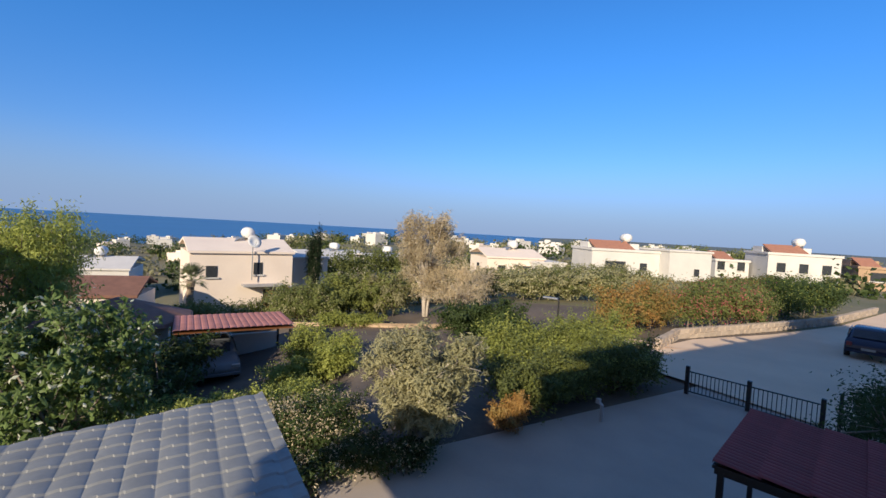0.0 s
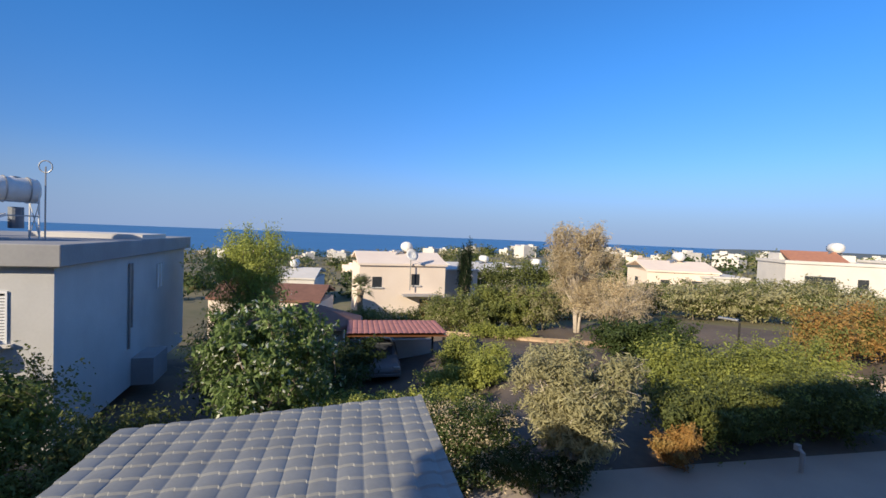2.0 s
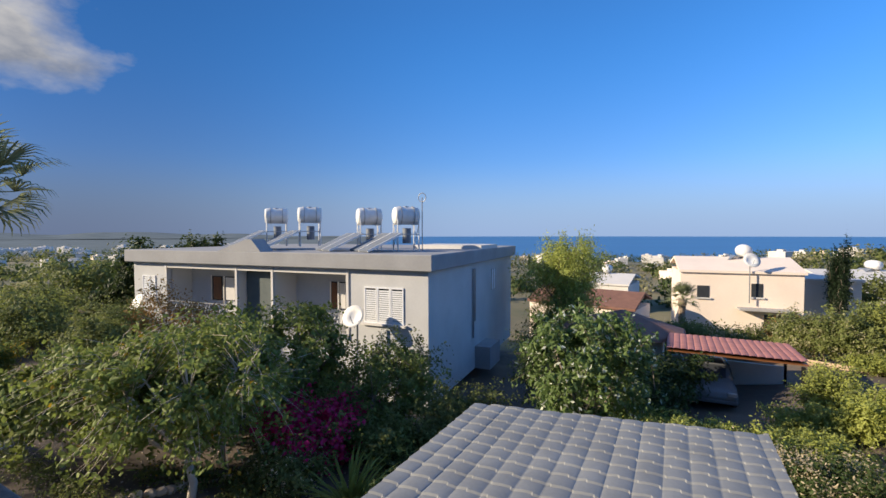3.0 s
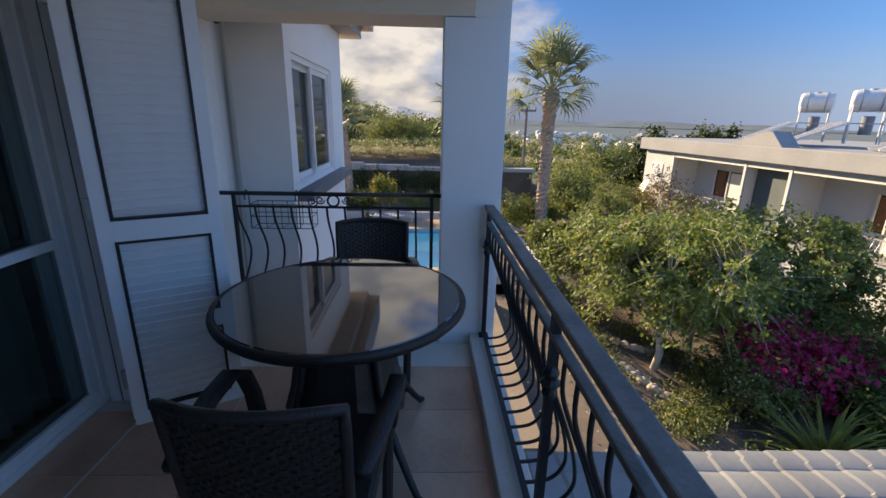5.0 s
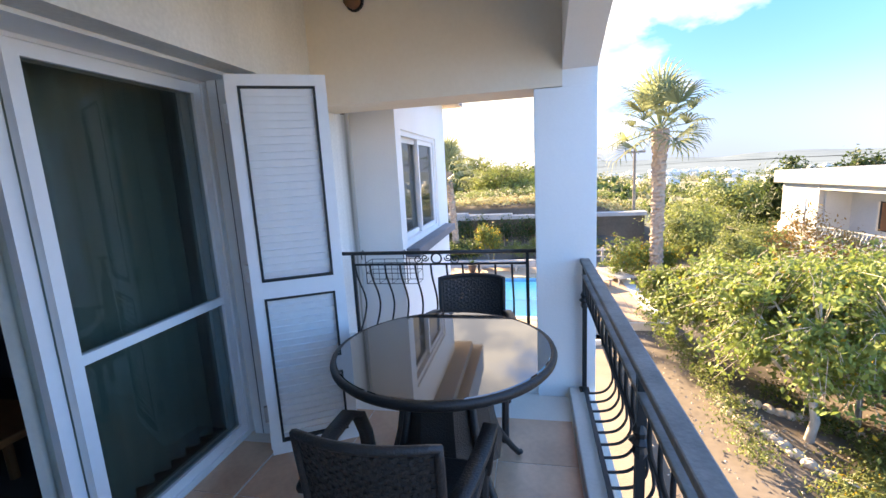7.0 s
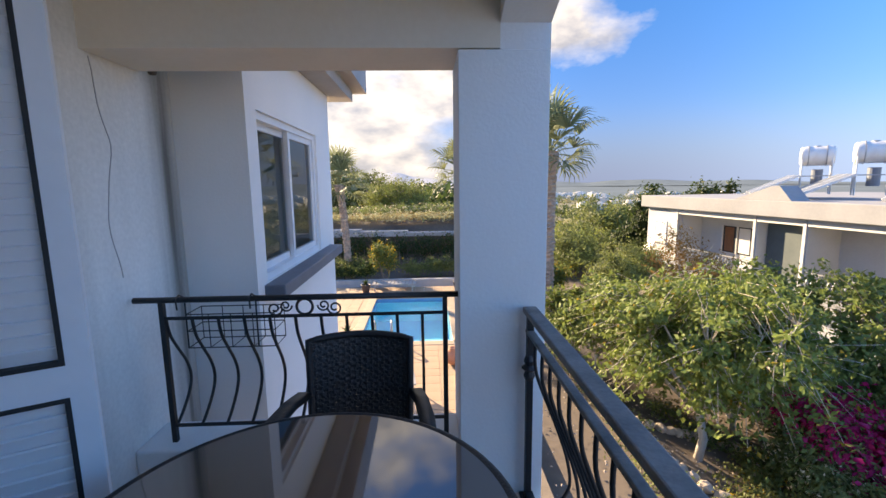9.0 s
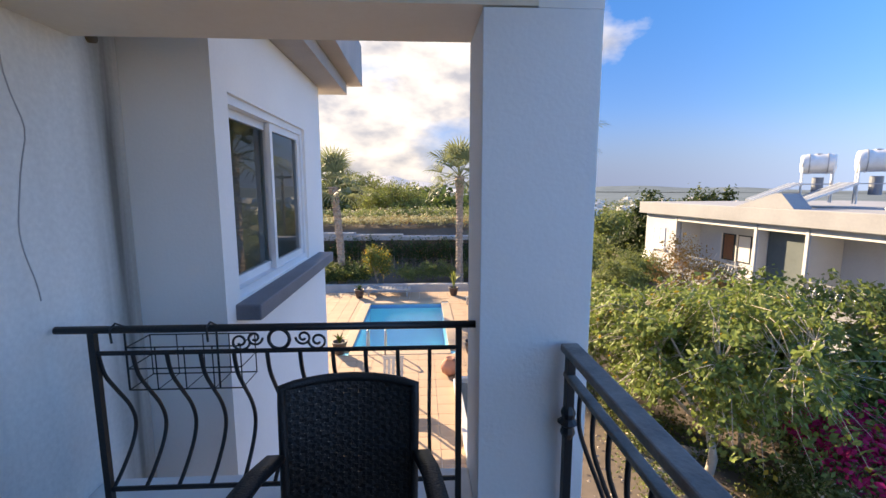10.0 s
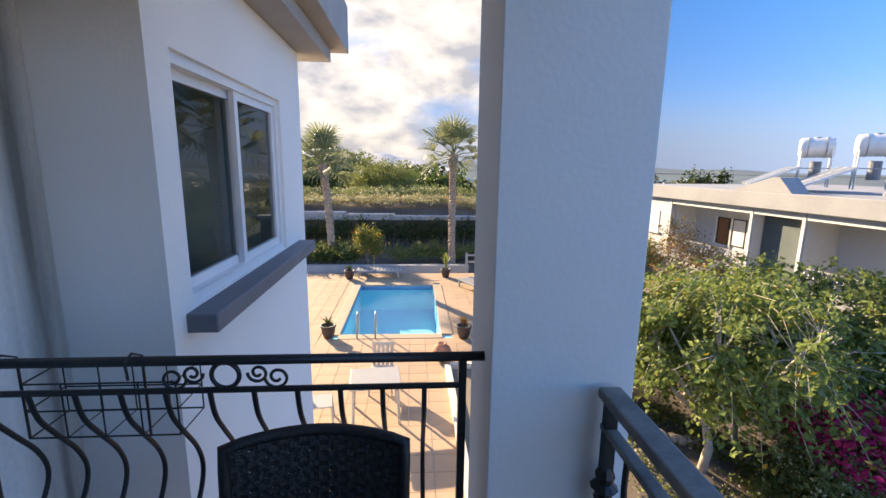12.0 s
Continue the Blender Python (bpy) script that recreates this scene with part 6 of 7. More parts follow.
def garden_chair():
    e = thing("garden_chair", "white plastic garden chair with slatted back on the terrace", "chair", group="white garden chairs")
    part("seat", boxes((-0.23, 0.23, -0.22, 0.22, 0.41, 0.44), bev=0.01), "plastic", e)
    for x in (-0.2, 0.2):
        for y in (-0.2, 0.2):
            bm = bmesh.new()
            tube(bm, [(x * 1.15, y * 1.15, 0), (x, y, 0.41)], 0.02, 6)
            part("leg", bm, "plastic", e)
    for x in (-0.18, -0.09, 0, 0.09, 0.18):
        bm = bmesh.new()
        box(bm, x - 0.03, x + 0.03, -0.012, 0.012, 0, 0.45, m=pose(0, -0.21, 0.43, 10))
        part("slat", bm, "plastic", e)
    bm = bmesh.new()
    box(bm, -0.23, 0.23, -0.016, 0.016, 0.43, 0.50, m=pose(0, -0.21, 0.43, 10))
    part("top_rail", bm, "plastic", e)
    return e


garden_table((-1.2, 9.55, PZ), 6)
gc = garden_chair()
gc.matrix_basis = pose(-1.15, 10.45, PZ, 0, 0, 176)
copy_thing(gc, pose(-2.15, 9.3, PZ, 0, 0, -80))


def lounger(at, turn):
    e = thing("sun_lounger", "white plastic sun lounger lying flat beside the pool", "sun lounger", at, turn)
    part("frame", boxes((-0.32, -0.27, -0.95, 0.95, 0.26, 0.31), (0.27, 0.32, -0.95, 0.95, 0.26, 0.31)), "plastic", e)
    for k in range(12):
        part("slat", boxes((-0.27, 0.27, -0.93 + k * 0.156, -0.81 + k * 0.156, 0.275, 0.30)), "plastic", e)
    for x in (-0.29, 0.29):
        for y in (-0.8, 0.8):
            part("leg", boxes((x - 0.025, x + 0.025, y - 0.03, y + 0.03, 0, 0.26)), "plastic", e)


lounger((1.85, 17.6, PZ), 25)
lounger((2.75, 18.0, PZ), 22)
lounger((-1.9, 19.9, PZ), 88)


def potted(at, h, label, lm, seed):
    e = thing("potted_plant", label, "potted plant", at, group="pots round the pool")
    bm = bmesh.new()
    lathe(bm, [(0.12, 0), (0.17, 0.16), (0.19, 0.3), (0.21, 0.31), (0.21, 0.35), (0.17, 0.35), (0.16, 0.3), (0.02, 0.29)], 20)
    part("pot", bm, "pot", e, "dark glazed pot", smooth=True)
    rng2 = np.random.default_rng(seed)
    bm = bmesh.new()
    for i in range(26):
        a, t = rng2.uniform(0, 6.28), rng2.uniform(0.1, 0.9)
        c, s = math.cos(a), math.sin(a)
        ps = [(0, 0.3), (t * 0.12, 0.3 + h * 0.5), (t * 0.32, 0.3 + h * (1 - 0.35 * t))]
        vs = [(bm.verts.new((r * c - s * w_, r * s + c * w_, z)), bm.verts.new((r * c + s * w_, r * s - c * w_, z))) for (r, z), w_ in zip(ps, (0.02, 0.022, 0.002))]
        for p, q in zip(vs, vs[1:]):
            bm.faces.new((p[0], p[1], q[1], q[0]))
    part("leaves", bm, lm, e)


potted((0.84, 13.14, PZ), 0.35, "dark pot with spiky leaves beside the pool", "L_rust", 3)
potted((-3.06, 19.46, PZ), 0.3, "dark pot with a small plant on the terrace", "L_dark", 4)
potted((0.84, 19.68, PZ), 0.8, "dark pot with tall pale shrub beside the pool", "L_light", 5)
potted((-2.75, 13.3, PZ), 0.3, "dark pot with a plant by the pool corner", "L_dark", 6)
e = thing("clay_urn", "round terracotta urn lying on the pavers", "urn", (0.16, 11.78, PZ))
bm = bmesh.new()
lathe(bm, [(0.08, 0), (0.2, 0.1), (0.24, 0.22), (0.19, 0.34), (0.1, 0.4), (0.12, 0.44), (0.09, 0.44), (0.02, 0.38)], 24)
part("body", bm, "terracotta", e, smooth=True)

# retaining wall behind the garden, and the planting bed
setting("wall_retaining", "dark rough retaining wall with a pale cap", "retain", (-14, 5.6, 25.6, 26.1, -3.4, -1.35))
setting("wall_cap", "pale coping along the retaining wall", "cap", (-14, -4.1, 25.5, 26.2, -1.346, -0.95), (-4.1, -1.5, 25.5, 26.2, -1.346, -1.05), (-1.5, 5.7, 25.5, 26.2, -1.346, -1.15))
setting("bed_edge", "low stone edge of the planting bed", "cap", (-8, 2.0, 21.2, 21.45, -3.3, -2.85))
e = thing("low_fence", "low grey rail fence at the end of the terrace", "fence", (2.4, 21.3, -3.05))
for x in (-0.5, 0.4, 1.3):
    part("post", boxes((x - 0.05, x + 0.05, -0.05, 0.05, 0, 0.75)), "cap", e)
for z in (0.3, 0.6):
    part("rail", boxes((-0.5, 1.3, -0.03, 0.03, z, z + 0.08)), "cap", e)

# utility pole
e = thing("utility_pole", "tall dark wooden utility pole with a short crossarm", "utility pole", (5.3, 26.9, -3.2))
bm = bmesh.new()
tube(bm, [(0, 0, -0.2), (0, 0, 5.45)], 0.10, 8, 0.075)
part("pole", bm, "bark", e)
part("crossarm", boxes((-0.55, 0.55, -0.06, 0.06, 5.2, 5.32)), "bark", e)
for x in (-0.5, 0, 0.5):
    part("insulator", boxes((x - 0.04, x + 0.04, -0.04, 0.04, 5.323, 5.48)), "steel", e)

# wood rafters of the house roof, beyond the end wall
for k, (y, z) in enumerate(((-4.8, 3.62), (-7.2, 3.66), (-8.6, 3.62))):
    solid("rafter", boxes((-2.2, 0.42 + 0.06 * k, y - 0.06, y + 0.06, z, z + 0.16), bev=0.01), "wood", "brown wooden rafter end under the house roof", "rafter")
# annex hidden behind the end wall, stretched along y so it shades the drive
setting("wall_annex", "unseen white annex wall beyond the balcony, lengthened to shade the drive", "plaster", (-2.45, -0.55, -13.8, -0.853, -3.2, 3.61))
setting("roof_annex", "unseen flat roof over the annex, lengthened to shade the drive", "plaster", (-8.6, -0.5, -13.8, -0.853, 3.785, 3.95))

# ---- trees and shrubs ----
palm((-4.3, 22.6, -3.1), 4.3, "fan palm with shaggy trunk behind the pool", 0.84, 3, 0.16, bend=-0.3)
palm((1.3, 22.2, -3.1), 4.8, "fan palm standing at the pool's far end", 0.84, 4, 0.15)
palm((4.25, 17.9, -3.3), 5.55, "tall fan palm beside the garden", 1.02, 5, 0.22)
palm((34.5, 0.2, ground_z(34.5, 0.2)), 3.5, "young palm before the cream villa", 0.62, 6, 0.2, 24)
for i, (x, y) in enumerate(((41, 9.5), (43.5, 9.0))):
    palm((x, y, ground_z(x, y)), 4.2, "brownish palm between distant gardens", 1.1, 8 + i, 0.25, 24)

branchy_tree("citrus_tree", "leafy citrus tree with pale branching trunk in the garden", (4.36, 8.45, -3.6), (2.55, 2.5, 1.5), 1.95, 0.085, 600, 0.12, "L_citrus", "palebark", 3, 26, 8, extra=("L_yellow", 0.03, 0.10), lean=(0.6, 0.9))
tree("shrub", "thin grey-brown shrub with reddish leaves behind the citrus", (7.0, 13.2, -4.0), (1.1, 1.1, 1.2), 3.1, 0.05, 5000, 0.085, "L_rust", "palebark", 7, 10, 3)
branchy_tree("citrus_tree", "dense green citrus tree below the neighbour's house", (8.4, 10.9, -4.5), (2.7, 2.4, 1.7), 2.4, 0.085, 520, 0.14, "L_citrus", "bark", 9, 26, 8, bare=0.04)
branchy_tree("citrus_tree", "rounded green citrus tree on the garden's edge", (6.5, 14.2, -4.0), (2.0, 2.0, 1.1), 1.4, 0.08, 360, 0.14, "L_citrus", "bark", 12, 24, 7, bare=0.05)
branchy_tree("citrus_tree", "spreading citrus tree with yellowing leaves", (6.0, 11.4, -3.9), (2.0, 1.8, 1.2), 1.8, 0.075, 380, 0.135, "L_citrus", "palebark", 13, 24, 7, extra=("L_yellow", 0.05, 0.10))
branchy_tree("citrus_tree", "low spreading citrus tree near the terrace", (3.7, 11.4, -3.6), (1.7, 1.6, 1.1), 1.75, 0.07, 340, 0.13, "L_citrus", "palebark", 75, 24, 7, extra=("L_mid", 0.3, 0.11))
branchy_tree("citrus_tree", "leggy citrus tree with bare inner twigs", (5.9, 9.6, -3.9), (1.5, 1.4, 1.2), 2.1, 0.06, 260, 0.11, "L_citrus", "palebark", 76, 24, 6, bare=0.3)
hedge("tangled low shrubs under the citrus trees", [(5.2, 7.0), (7.6, 9.6), (9.0, 12.4)], 0.75, 1.0, 13000, 0.08, "L_mid", 77, ("L_dry", 0.25, 0.06))
hedge("weedy dark undergrowth at the garden's low side", [(4.2, 5.2), (6.4, 5.0), (8.6, 6.6)], 0.55, 0.6, 6000, 0.075, "L_dark", 78, ("L_light", 0.15, 0.07))
hedge("sparse weeds between the tree beds", [(3.0, 7.0), (3.3, 10.2), (3.0, 14.2)], 0.45, 0.3, 2600, 0.06, "L_mid", 79, ("L_dry", 0.25, 0.05))
tree("bougainvillea", "bougainvillea with magenta flowers and dark leaves", (6.9, 7.9, -4.0), (1.5, 1.1, 0.75), 0.9, 0.04, 4500, 0.09, "L_mid", "bark", 14, 14, 3, 0.5, extra=("L_pink", 1.1, 0.12))
branchy_tree("shrub", "dark leafy shrub with scattered small leaves", (9.3, 7.6, -4.4), (1.9, 1.6, 1.4), 1.5, 0.05, 380, 0.11, "L_citrus", "bark", 15, 26, 8, bare=0.06)
tree("shrub", "dense green shrub in the shaded garden", (9.0, 5.2, -4.2), (1.6, 1.3, 0.9), 1.0, 0.04, 10000, 0.1, "L_mid", "bark", 16, 12, 4)
branchy_tree("shrub", "thin shrub with pale twigs near the house corner", (11.6, 8.4, -5.0), (1.5, 1.5, 1.6), 2.0, 0.045, 240, 0.10, "L_mid", "palebark", 17, 20, 6, bare=0.25)
tree("shrub", "low green shrub under the corrugated roof's corner", (6.3, 4.2, -3.8), (1.0, 0.9, 0.6), 0.7, 0.04, 6000, 0.085, "L_dark", "bark", 18, 9, 4)
branchy_tree("climber_tree", "tall leafy climber with pale flowers over an arch", (11.8, 2.7, -4.6), (2.0, 1.8, 1.9), 2.3, 0.07, 420, 0.17, "L_deep", "bark", 19, 26, 8, 0.5, 1.2, extra=("L_bloom", 0.12, 0.13), bare=0.03)
tree("shrub", "wide dark bush beside the hut", (15.6, 4.2, -5.0), (2.4, 2.2, 1.5), 1.7, 0.06, 9000, 0.13, "L_dark", "bark", 20, 12, 4)
tree("shrub", "dark bush in the shade under the arch", (15.0, 1.2, -4.6), (1.6, 1.3, 1.2), 1.2, 0.06, 6000, 0.13, "L_dark", "bark", 21, 10, 4)
tree("willow", "light green drooping tree behind the neighbour's house", (25.5, 6.3, -5.9), (2.8, 2.6, 2.9), 4.7, 0.15, 20000, 0.2, "L_light", "bark", 22, 14, 1, 0.3, 1.6)
tree("olive_tree", "round silver-grey olive tree with several pale stems", (8.0, -3.85, -3.2), (1.62, 1.6, 1.28), 1.55, 0.07, 30000, 0.125, "L_olive", "palebark", 24, 64, 5, 0.26, share=0.235)
tree("olive_tree", "grey-green olive bush with broad crown", (14.5, -22.5, -3.3), (2.8, 2.2, 1.2), 1.5, 0.08, 8000, 0.12, "L_olive", "bark", 25, 12, 3, 0.3)
tree("dry_tree", "tall wispy dry beige tree among green shrubs", (24.0, -12.6, -4.4), (2.6, 2.8, 3.3), 4.3, 0.10, 15000, 0.30, "L_dry", "palebark", 26, 80, 5, 0.07, share=0.17)
tree("dry_tree", "sprawling dry beige shrub below the tall one", (22.6, -13.9, -4.3), (3.0, 3.2, 2.0), 2.4, 0.1, 13000, 0.2, "L_dry", "palebark", 27, 40, 3, 0.1, share=0.26)
tree("cypress", "narrow dark cypress among the villas", (44.5, -10.6, -6.6), (0.8, 0.8, 3.7), 4.0, 0.12, 16000, 0.2, "L_cypress", "bark", 28, 30, 1, 0.3, share=0.45)
tree("willow", "large drooping green tree beside the carport", (1.35, -19.3, -3.1), (3.4, 2.8, 3.9), 4.3, 0.2, 40000, 0.22, "L_light", "bark", 30, 30, 1, 0.22, 2.2, extra=("L_mid", 0.5, 0.16), share=0.34)
tree("clipped_bush", "dense dark green bush behind the carport", (1.75, -9.4, -3.1), (1.5, 1.2, 1.3), 1.75, 0.08, 14000, 0.07, "L_dark", "bark", 31, 14, 3, category="bush")
tree("clipped_bush", "dark rounded bush near the drive's end", (2.6, -11.6, -3.1), (1.1, 1.2, 1.0), 1.0, 0.08, 9000, 0.08, "L_dark", "bark", 33, 12, 3, category="bush")


hedge("tall mixed green hedge along the drive", [(8.3, -6.4), (8.3, -12.2)], 0.85, 1.5, 30000, 0.075, "L_mid", 40, ("L_light", 0.25, 0.075))
hedge("lighter green hedge above the drive", [(10.2, -7.4), (10.4, -13.0)], 0.9, 1.85, 20000, 0.08, "L_light", 41, ("L_mid", 0.4, 0.08))
hedge("low shady shrubs with pinkish dry flowers", [(8.9, -0.3), (8.5, -1.8), (9.3, -2.6)], 0.75, 1.0, 12000, 0.06, "L_dark", 42, ("L_dry", 0.45, 0.055))
hedge("dry reddish low shrub beside the olive tree", [(7.6, -5.6), (7.4, -6.2)], 0.4, 0.8, 3500, 0.06, "L_rust", 43)
hedge("yellow-green low hedge by the garden lane", [(11.2, 1.4), (12.8, -3.0)], 0.62, 0.85, 12000, 0.075, "L_light", 44, ("L_mid", 0.5, 0.07))
hedge("clipped yellow-green hedge before the shed", [(15.4, -2.2), (14.6, -4.6)], 0.7, 1.25, 10000, 0.08, "L_light", 45)
hedge("dark green bushes behind the lane", [(26.2, -7.6), (28.5, -4.2)], 1.3, 2.4, 12000, 0.12, "L_mid", 46, ("L_olive", 0.3, 0.12))
hedge("tall green shrubs before the cream villa", [(28, -7.0), (26.5, -11.0)], 1.4, 2.8, 15000, 0.14, "L_mid", 47, ("L_light", 0.4, 0.13))
hedge("dense dark green shrub by the lane", [(16.6, -10.2), (15.2, -12.2)], 1.15, 2.0, 12000, 0.1, "L_dark", 48)
hedge("rust and green flowering hedge above the stone wall", [(13.3, -16.5), (13.9, -21.5)], 1.1, 2.2, 16000, 0.1, "L_rust", 49, ("L_mid", 0.5, 0.1))
hedge("bougainvillea hedge with coral flowers over the wall", [(12.9, -21.5), (12.2, -28.5)], 1.1, 2.3, 16000, 0.1, "L_mid", 50, ("L_coral", 0.22, 0.1))
hedge("dark shrubs along the far road wall", [(12.6, -30), (13.5, -42)], 1.4, 2.6, 12000, 0.14, "L_dark", 51, ("L_light", 0.2, 0.13))
hedge("green trees before the white villas", [(25, -20.5), (22, -26), (20, -31)], 1.7, 2.2, 20000, 0.15, "L_olive", 52, ("L_mid", 0.7, 0.15))
hedge("green and rusty bushes in front of the villas", [(17.5, -31), (18.5, -48)], 1.8, 1.9, 14000, 0.17, "L_mid", 53, ("L_rust", 0.3, 0.16))
hedge("row of dark trees below the neighbour's roof line", [(34, 5.5), (36, 11)], 1.8, 3.0, 9000, 0.17, "L_dark", 54, ("L_mid", 0.4, 0.16))
hedge("garden trees around the low red-roofed house", [(30, 3.5), (31, -1.2)], 1.4, 2.2, 8000, 0.15, "L_mid", 55)
hedge("distant green tree belt", [(58, -30), (56, -5)], 3.0, 4.0, 12000, 0.3, "L_mid", 56)
hedge("distant dark tree belt near the road", [(45, -62), (30, -80)], 3.0, 4.0, 10000, 0.3, "L_mid", 57)
hedge("yellow-green shrubs beside the palm", [(3.3, 18.2), (5.2, 19.6)], 0.9, 1.6, 8000, 0.09, "L_citrus", 58, ("L_yellow", 0.12, 0.09))
hedge("low green orchard bushes beyond the palm", [(6.2, 17.0), (9.2, 20.2)], 1.2, 1.8, 12000, 0.1, "L_mid", 59, ("L_light", 0.4, 0.1))
hedge("orchard bushes towards the far plain", [(6.5, 22.0), (9.6, 30)], 1.6, 2.2, 14000, 0.13, "L_mid", 60, ("L_light", 0.5, 0.13))
hedge("far belt of trees under the hazy plain", [(16, 44), (34, 52)], 3.0, 5.0, 12000, 0.3, "L_mid", 61)
hedge("tall dark trees behind the neighbour's house", [(15.2, 31.4), (20.0, 31.2)], 1.9, 5.9, 32000, 0.24, "L_dark", 62)
hedge("low greenery in the planting bed behind the pool", [(-6, 22.0), (-3, 22.4)], 0.8, 1.1, 7000, 0.08, "L_dark", 63, ("L_light", 0.3, 0.08))
hedge("small bushes at the foot of the retaining wall", [(-1.5, 23.0), (3.0, 23.4)], 0.6, 0.9, 6000, 0.08, "L_mid", 64)
tree("shrub", "yellow-green shrub behind the pool", (-2.5, 21.9, -3.05), (0.85, 0.8, 0.8), 1.05, 0.04, 6000, 0.08, "L_citrus", "bark", 65, 9, 3, extra=("L_yellow", 0.12, 0.08))
tree("round_bush", "large round feathery green tree above the wall", (-2.6, 34.5, -1.2), (2.7, 2.4, 1.9), 1.9, 0.12, 15000, 0.13, "L_mid", "bark", 66, 16, 3, 0.3, extra=("L_light", 0.4, 0.13))
hedge("dry grass and bushes on the bank above the wall", [(-14, 30), (6, 30)], 1.4, 0.9, 14000, 0.12, "L_mid", 67, ("L_dry", 0.25, 0.12))
hedge("dry orange grass along the top of the retaining wall", [(-13, 27.2), (-4, 27.4), (5.5, 27.4)], 0.9, 0.6, 10000, 0.09, "L_olive", 112, ("L_rust", 0.4, 0.09))
hedge("dark creeper hanging over the retaining wall", [(-13, 25.1), (-5, 25.2), (3, 25.2)], 0.45, 1.7, 9000, 0.1, "L_dark", 113, ("L_rust", 0.12, 0.08))
hedge("dark trees on the bank's low side", [(-10, 32.5), (-6.5, 33.5)], 1.6, 2.2, 9000, 0.13, "L_dark", 114, ("L_mid", 0.4, 0.12))
hedge("green trees climbing the bank", [(-12, 40), (-5, 46)], 2.5, 3.5, 12000, 0.22, "L_mid", 68)


hedge("low dark shrubs in the shade beside the olive tree", [(6.9, -0.6), (7.3, -2.0), (7.0, -3.2)], 0.6, 0.7, 9000, 0.06, "L_dark", 90, ("L_dry", 0.2, 0.05))
hedge("grassy yellow-green ground cover on the bank", [(10.4, 0.8), (11.2, -0.8), (11.6, -2.4)], 0.7, 0.5, 9000, 0.07, "L_light", 91, ("L_dry", 0.5, 0.06))
tree("shrub", "yellow-green bush at the bend of the lane", (16.6, -3.7, -4.4), (0.9, 0.9, 0.85), 1.15, 0.05, 6000, 0.09, "L_light", "bark", 92, 16, 4, extra=("L_mid", 0.4, 0.09))
tree("shrub", "rounded yellow-green bush before the lane", (15.6, -4.6, -4.2), (0.85, 0.85, 0.75), 0.9, 0.05, 5000, 0.09, "L_light", "bark", 93, 14, 4)
hedge("silvery olive shrubs behind the lane", [(28.5, -8.2), (26.0, -12.0)], 1.5, 3.0, 14000, 0.14, "L_olive", 94, ("L_mid", 0.6, 0.14))
hedge("rusty orange shrubs before the villa's terrace", [(31.5, -4.6), (29.8, -7.0)], 1.2, 2.1, 9000, 0.13, "L_rust", 95, ("L_light", 0.5, 0.12))
hedge("small clipped shrubs along the lane", [(24.6, -6.0), (22.8, -8.9)], 0.6, 0.8, 5000, 0.09, "L_light", 96)
hedge("green scrub between the lane and the far villas", [(33, -14), (29, -20), (27, -27)], 2.0, 2.1, 15000, 0.18, "L_mid", 97, ("L_dry", 0.4, 0.16))
hedge("scrub below the white villas", [(38, -20), (36, -30), (30, -40)], 2.4, 2.3, 15000, 0.22, "L_olive", 98, ("L_mid", 0.8, 0.2))
hedge("garden shrubs below the cream villa", [(38, 2.0), (37, -2.0), (36, -6.5)], 1.3, 1.5, 10000, 0.14, "L_mid", 99, ("L_light", 0.5, 0.13))
hedge("dark green bushes between hut and lane", [(18.0, 3.2), (19.2, 0.9)], 1.1, 1.5, 9000, 0.11, "L_dark", 100, ("L_mid", 0.4, 0.1))
hedge("dark shaded trees between climber and shed", [(16.5, 4.6), (17.5, 1.8), (18.2, 0.2)], 1.3, 2.3, 12000, 0.13, "L_dark", 115)
hedge("tangled scrub on the slope beyond the hut", [(28, 9), (33, 3), (34, -2.5)], 1.9, 1.9, 14000, 0.17, "L_mid", 101, ("L_dry", 0.3, 0.15))


hedge("shaded weeds and seedlings under the citrus trees", [(3.4, 6.0), (4.6, 7.0), (5.4, 8.4), (4.6, 10.0)], 0.6, 0.4, 3000, 0.07, "L_mid", 110, ("L_yellow", 0.1, 0.06))
hedge("leafy shrubs filling the garden below the house", [(7.6, 6.2), (8.8, 8.8), (10.2, 10.6)], 0.9, 1.3, 15000, 0.09, "L_mid", 111, ("L_citrus", 0.5, 0.09))


def yucca(at, seed, h=1.0):
    e = thing("yucca", "spiky green yucca rosette in the garden bed", "yucca", at)
    rng = np.random.default_rng(seed)
    blades = []
    for k in range(5):
        bm = bmesh.new()
        bend = 0.05 + 0.06 * k
        vs = [(bm.verts.new((x, w_, z)), bm.verts.new((x, 0, z - 0.012)), bm.verts.new((x, -w_, z))) for x, z, w_ in ((0, 0, 0.022), (0.5, 0.02, 0.03), (0.8, 0.02 - bend * 0.4, 0.02), (1.0, 0.02 - bend, 0.002))]
        for p, q in zip(vs, vs[1:]):
            bm.faces.new((p[0], p[1], q[1], q[0]))
            bm.faces.new((p[1], p[2], q[2], q[1]))
        blades.append(finish("blade", bm, "L_light"))
    for i in range(90):
        piece("blade", blades[i % 5], e, pose(0, 0, 0.1, 0, 0, rng.uniform(0, 360)) @ pose(0, 0, 0, 0, -rng.uniform(4, 86), 0) @ Matrix.Scale(h * rng.uniform(0.75, 1.1), 4))


yucca((5.95, 5.95, -3.85), 70, 1.15)
yucca((5.0, 16.6, -3.5), 71, 1.0)

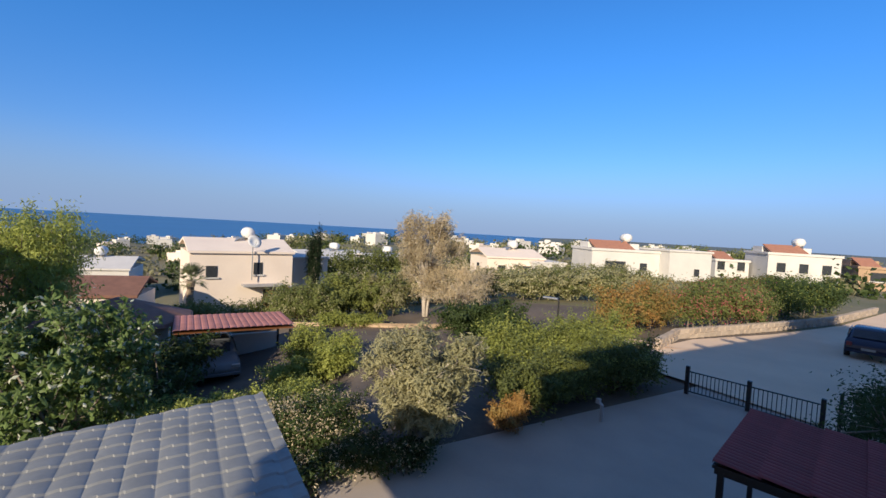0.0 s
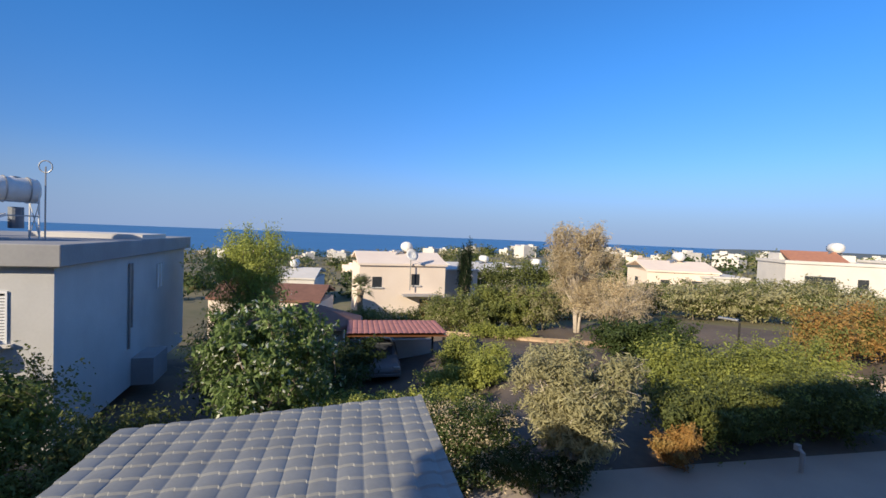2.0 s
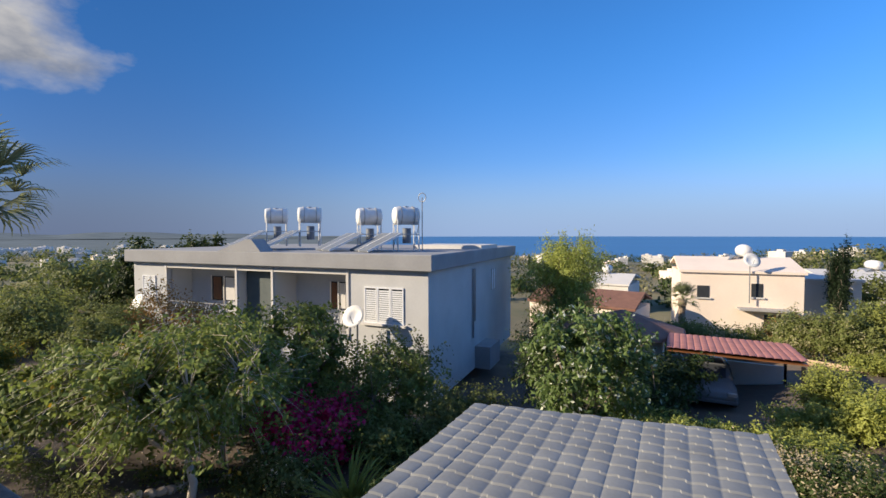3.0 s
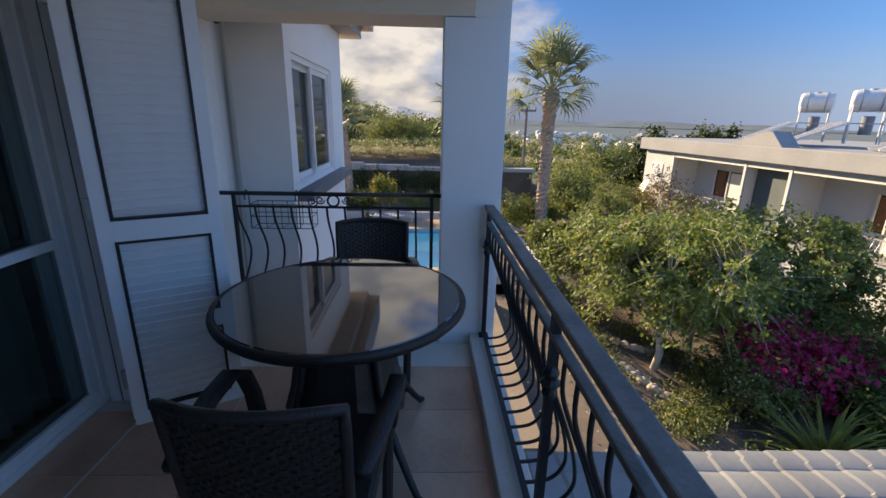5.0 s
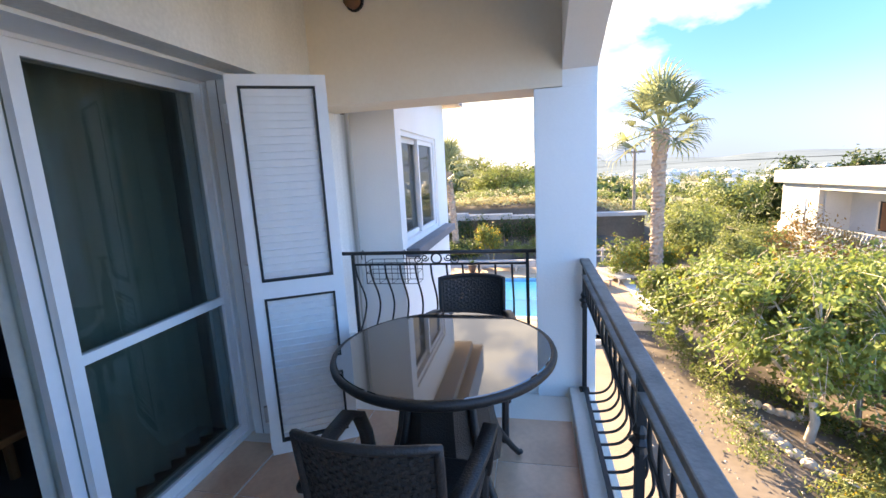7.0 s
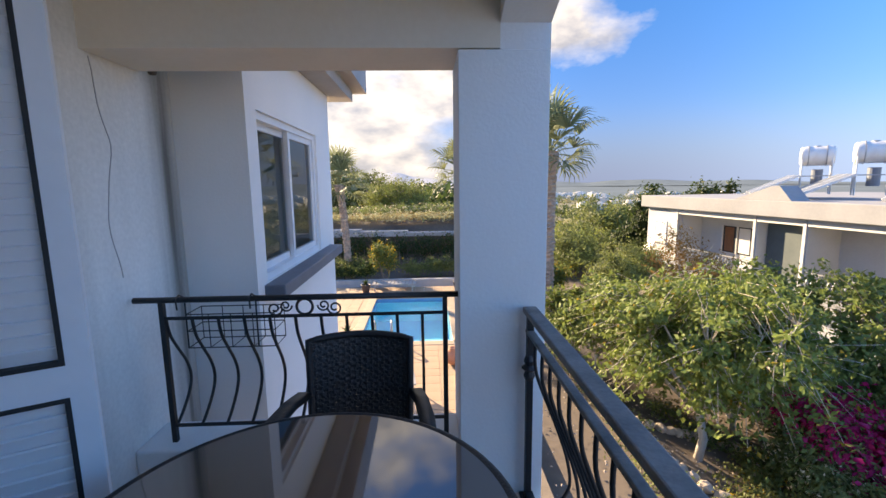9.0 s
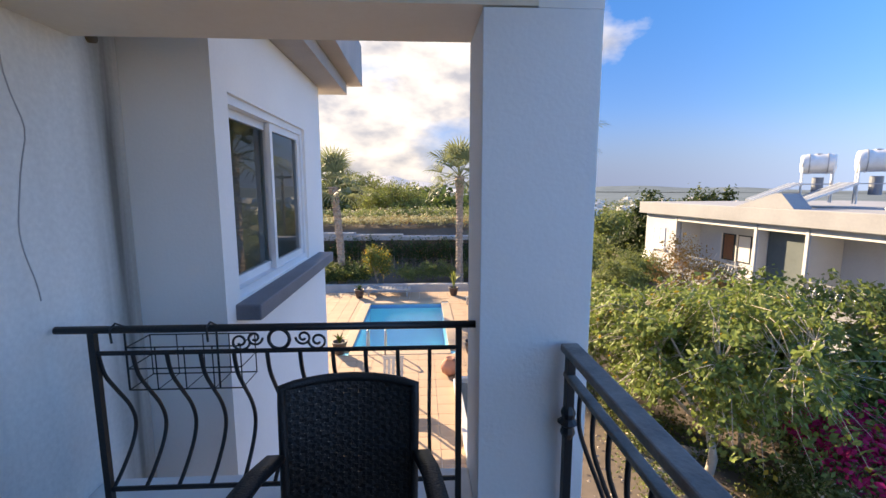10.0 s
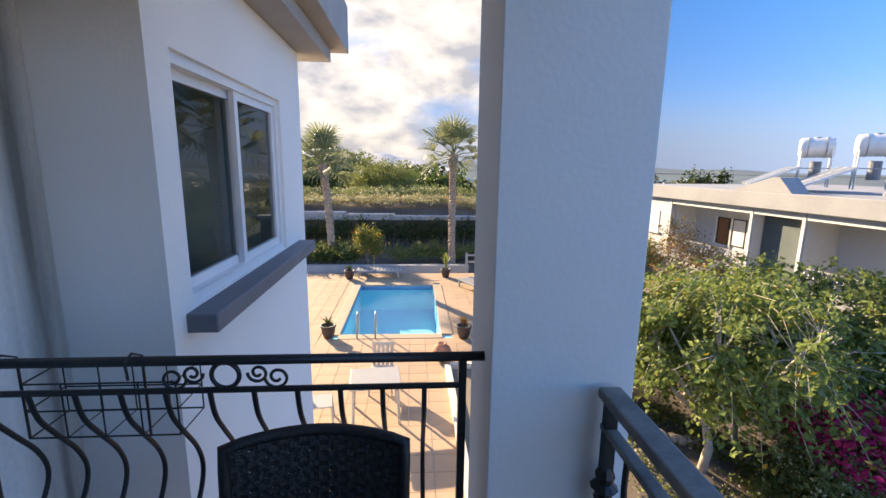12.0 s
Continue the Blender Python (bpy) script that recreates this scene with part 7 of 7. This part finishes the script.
# stones ringing the citrus tree
rng = np.random.default_rng(33)
for k in range(34):
    a = 2 * math.pi * k / 34
    r = 1.15 + 0.25 * math.sin(3 * a)
    x, y = 4.4 + r * math.cos(a), 8.4 + 0.9 * r * math.sin(a)
    bm = bmesh.new()
    bmesh.ops.create_icosphere(bm, subdivisions=2, radius=0.11)
    for v in bm.verts:
        v.co = Vector((v.co.x * 1.2, v.co.y, v.co.z * 0.8)) * (1 + 0.25 * noise.noise(v.co * 14 + Vector((k, 0, 0))))
    solid("garden_stone", bm, "stone", "rough pale stone edging the tree bed", "stone", (x, y, ground_z(x, y) + 0.06), rng.uniform(0, 360), "stones round the tree bed")

# pavers of the pool terrace
bm = bmesh.new()
box(bm, -0.196, 0.196, -0.196, 0.196, -0.02, 0.0)
me = finish("paver", bm, "deck")
ter = bpy.data.objects["terrace"]
cnt = 0
rest = []
for j in range(38):
    y = 5.75 + 0.4 * j
    for i in range(30):
        x = -8.0 + 0.4 * i
        if x > (0.95 if y < 13 else 3.2) or y > 20.2:
            continue
        if px0 - 0.5 < x < px1 + 0.5 and py0 - 0.5 < y < py1 + 0.5:
            continue
        if x < -2.6 and y < 6.1:
            continue
        if -3.4 < x < 1.0 and y < 13.1 and cnt < 290:
            piece("paver", me, ter, pose(x, y, PZ - 0.001 * ((i * 5 + j * 3) % 4)))
            cnt += 1
        else:
            rest.append((x, y))
bm = bmesh.new()
for x, y in rest:
    z = PZ - 0.001 * (int(x * 10 + y * 7) % 4)
    box(bm, x - 0.196, x + 0.196, y - 0.196, y + 0.196, z - 0.02, z)
tagged(part("pavers", bm, "deck", ter), kind="stuff")

# loose gravel and leaf litter in the garden
rng = np.random.default_rng(9)
k = 3000
vx, vy = rng.uniform(0.6, 9.0, k), rng.uniform(2.8, 20.0, k)
verts, faces = [], []
for x, y in zip(vx, vy):
    z = ground_z(x, y) + 0.03
    s = rng.uniform(0.01, 0.038)
    a = rng.uniform(0, 6.28)
    i = len(verts)
    for q in range(3):
        verts.append((x + s * math.cos(a + 2.1 * q), y + s * math.sin(a + 2.1 * q), z))
    verts.append((x, y, z + s * 0.8))
    faces += [(i, i + 1, i + 3), (i + 1, i + 2, i + 3), (i + 2, i, i + 3)]
me = bpy.data.meshes.new("gravel")
me.from_pydata(verts, [], faces)
me.materials.append(M["stone"])
tagged(new("gravel", me), "scattered pale stones and litter on the garden soil", "gravel", kind="stuff")
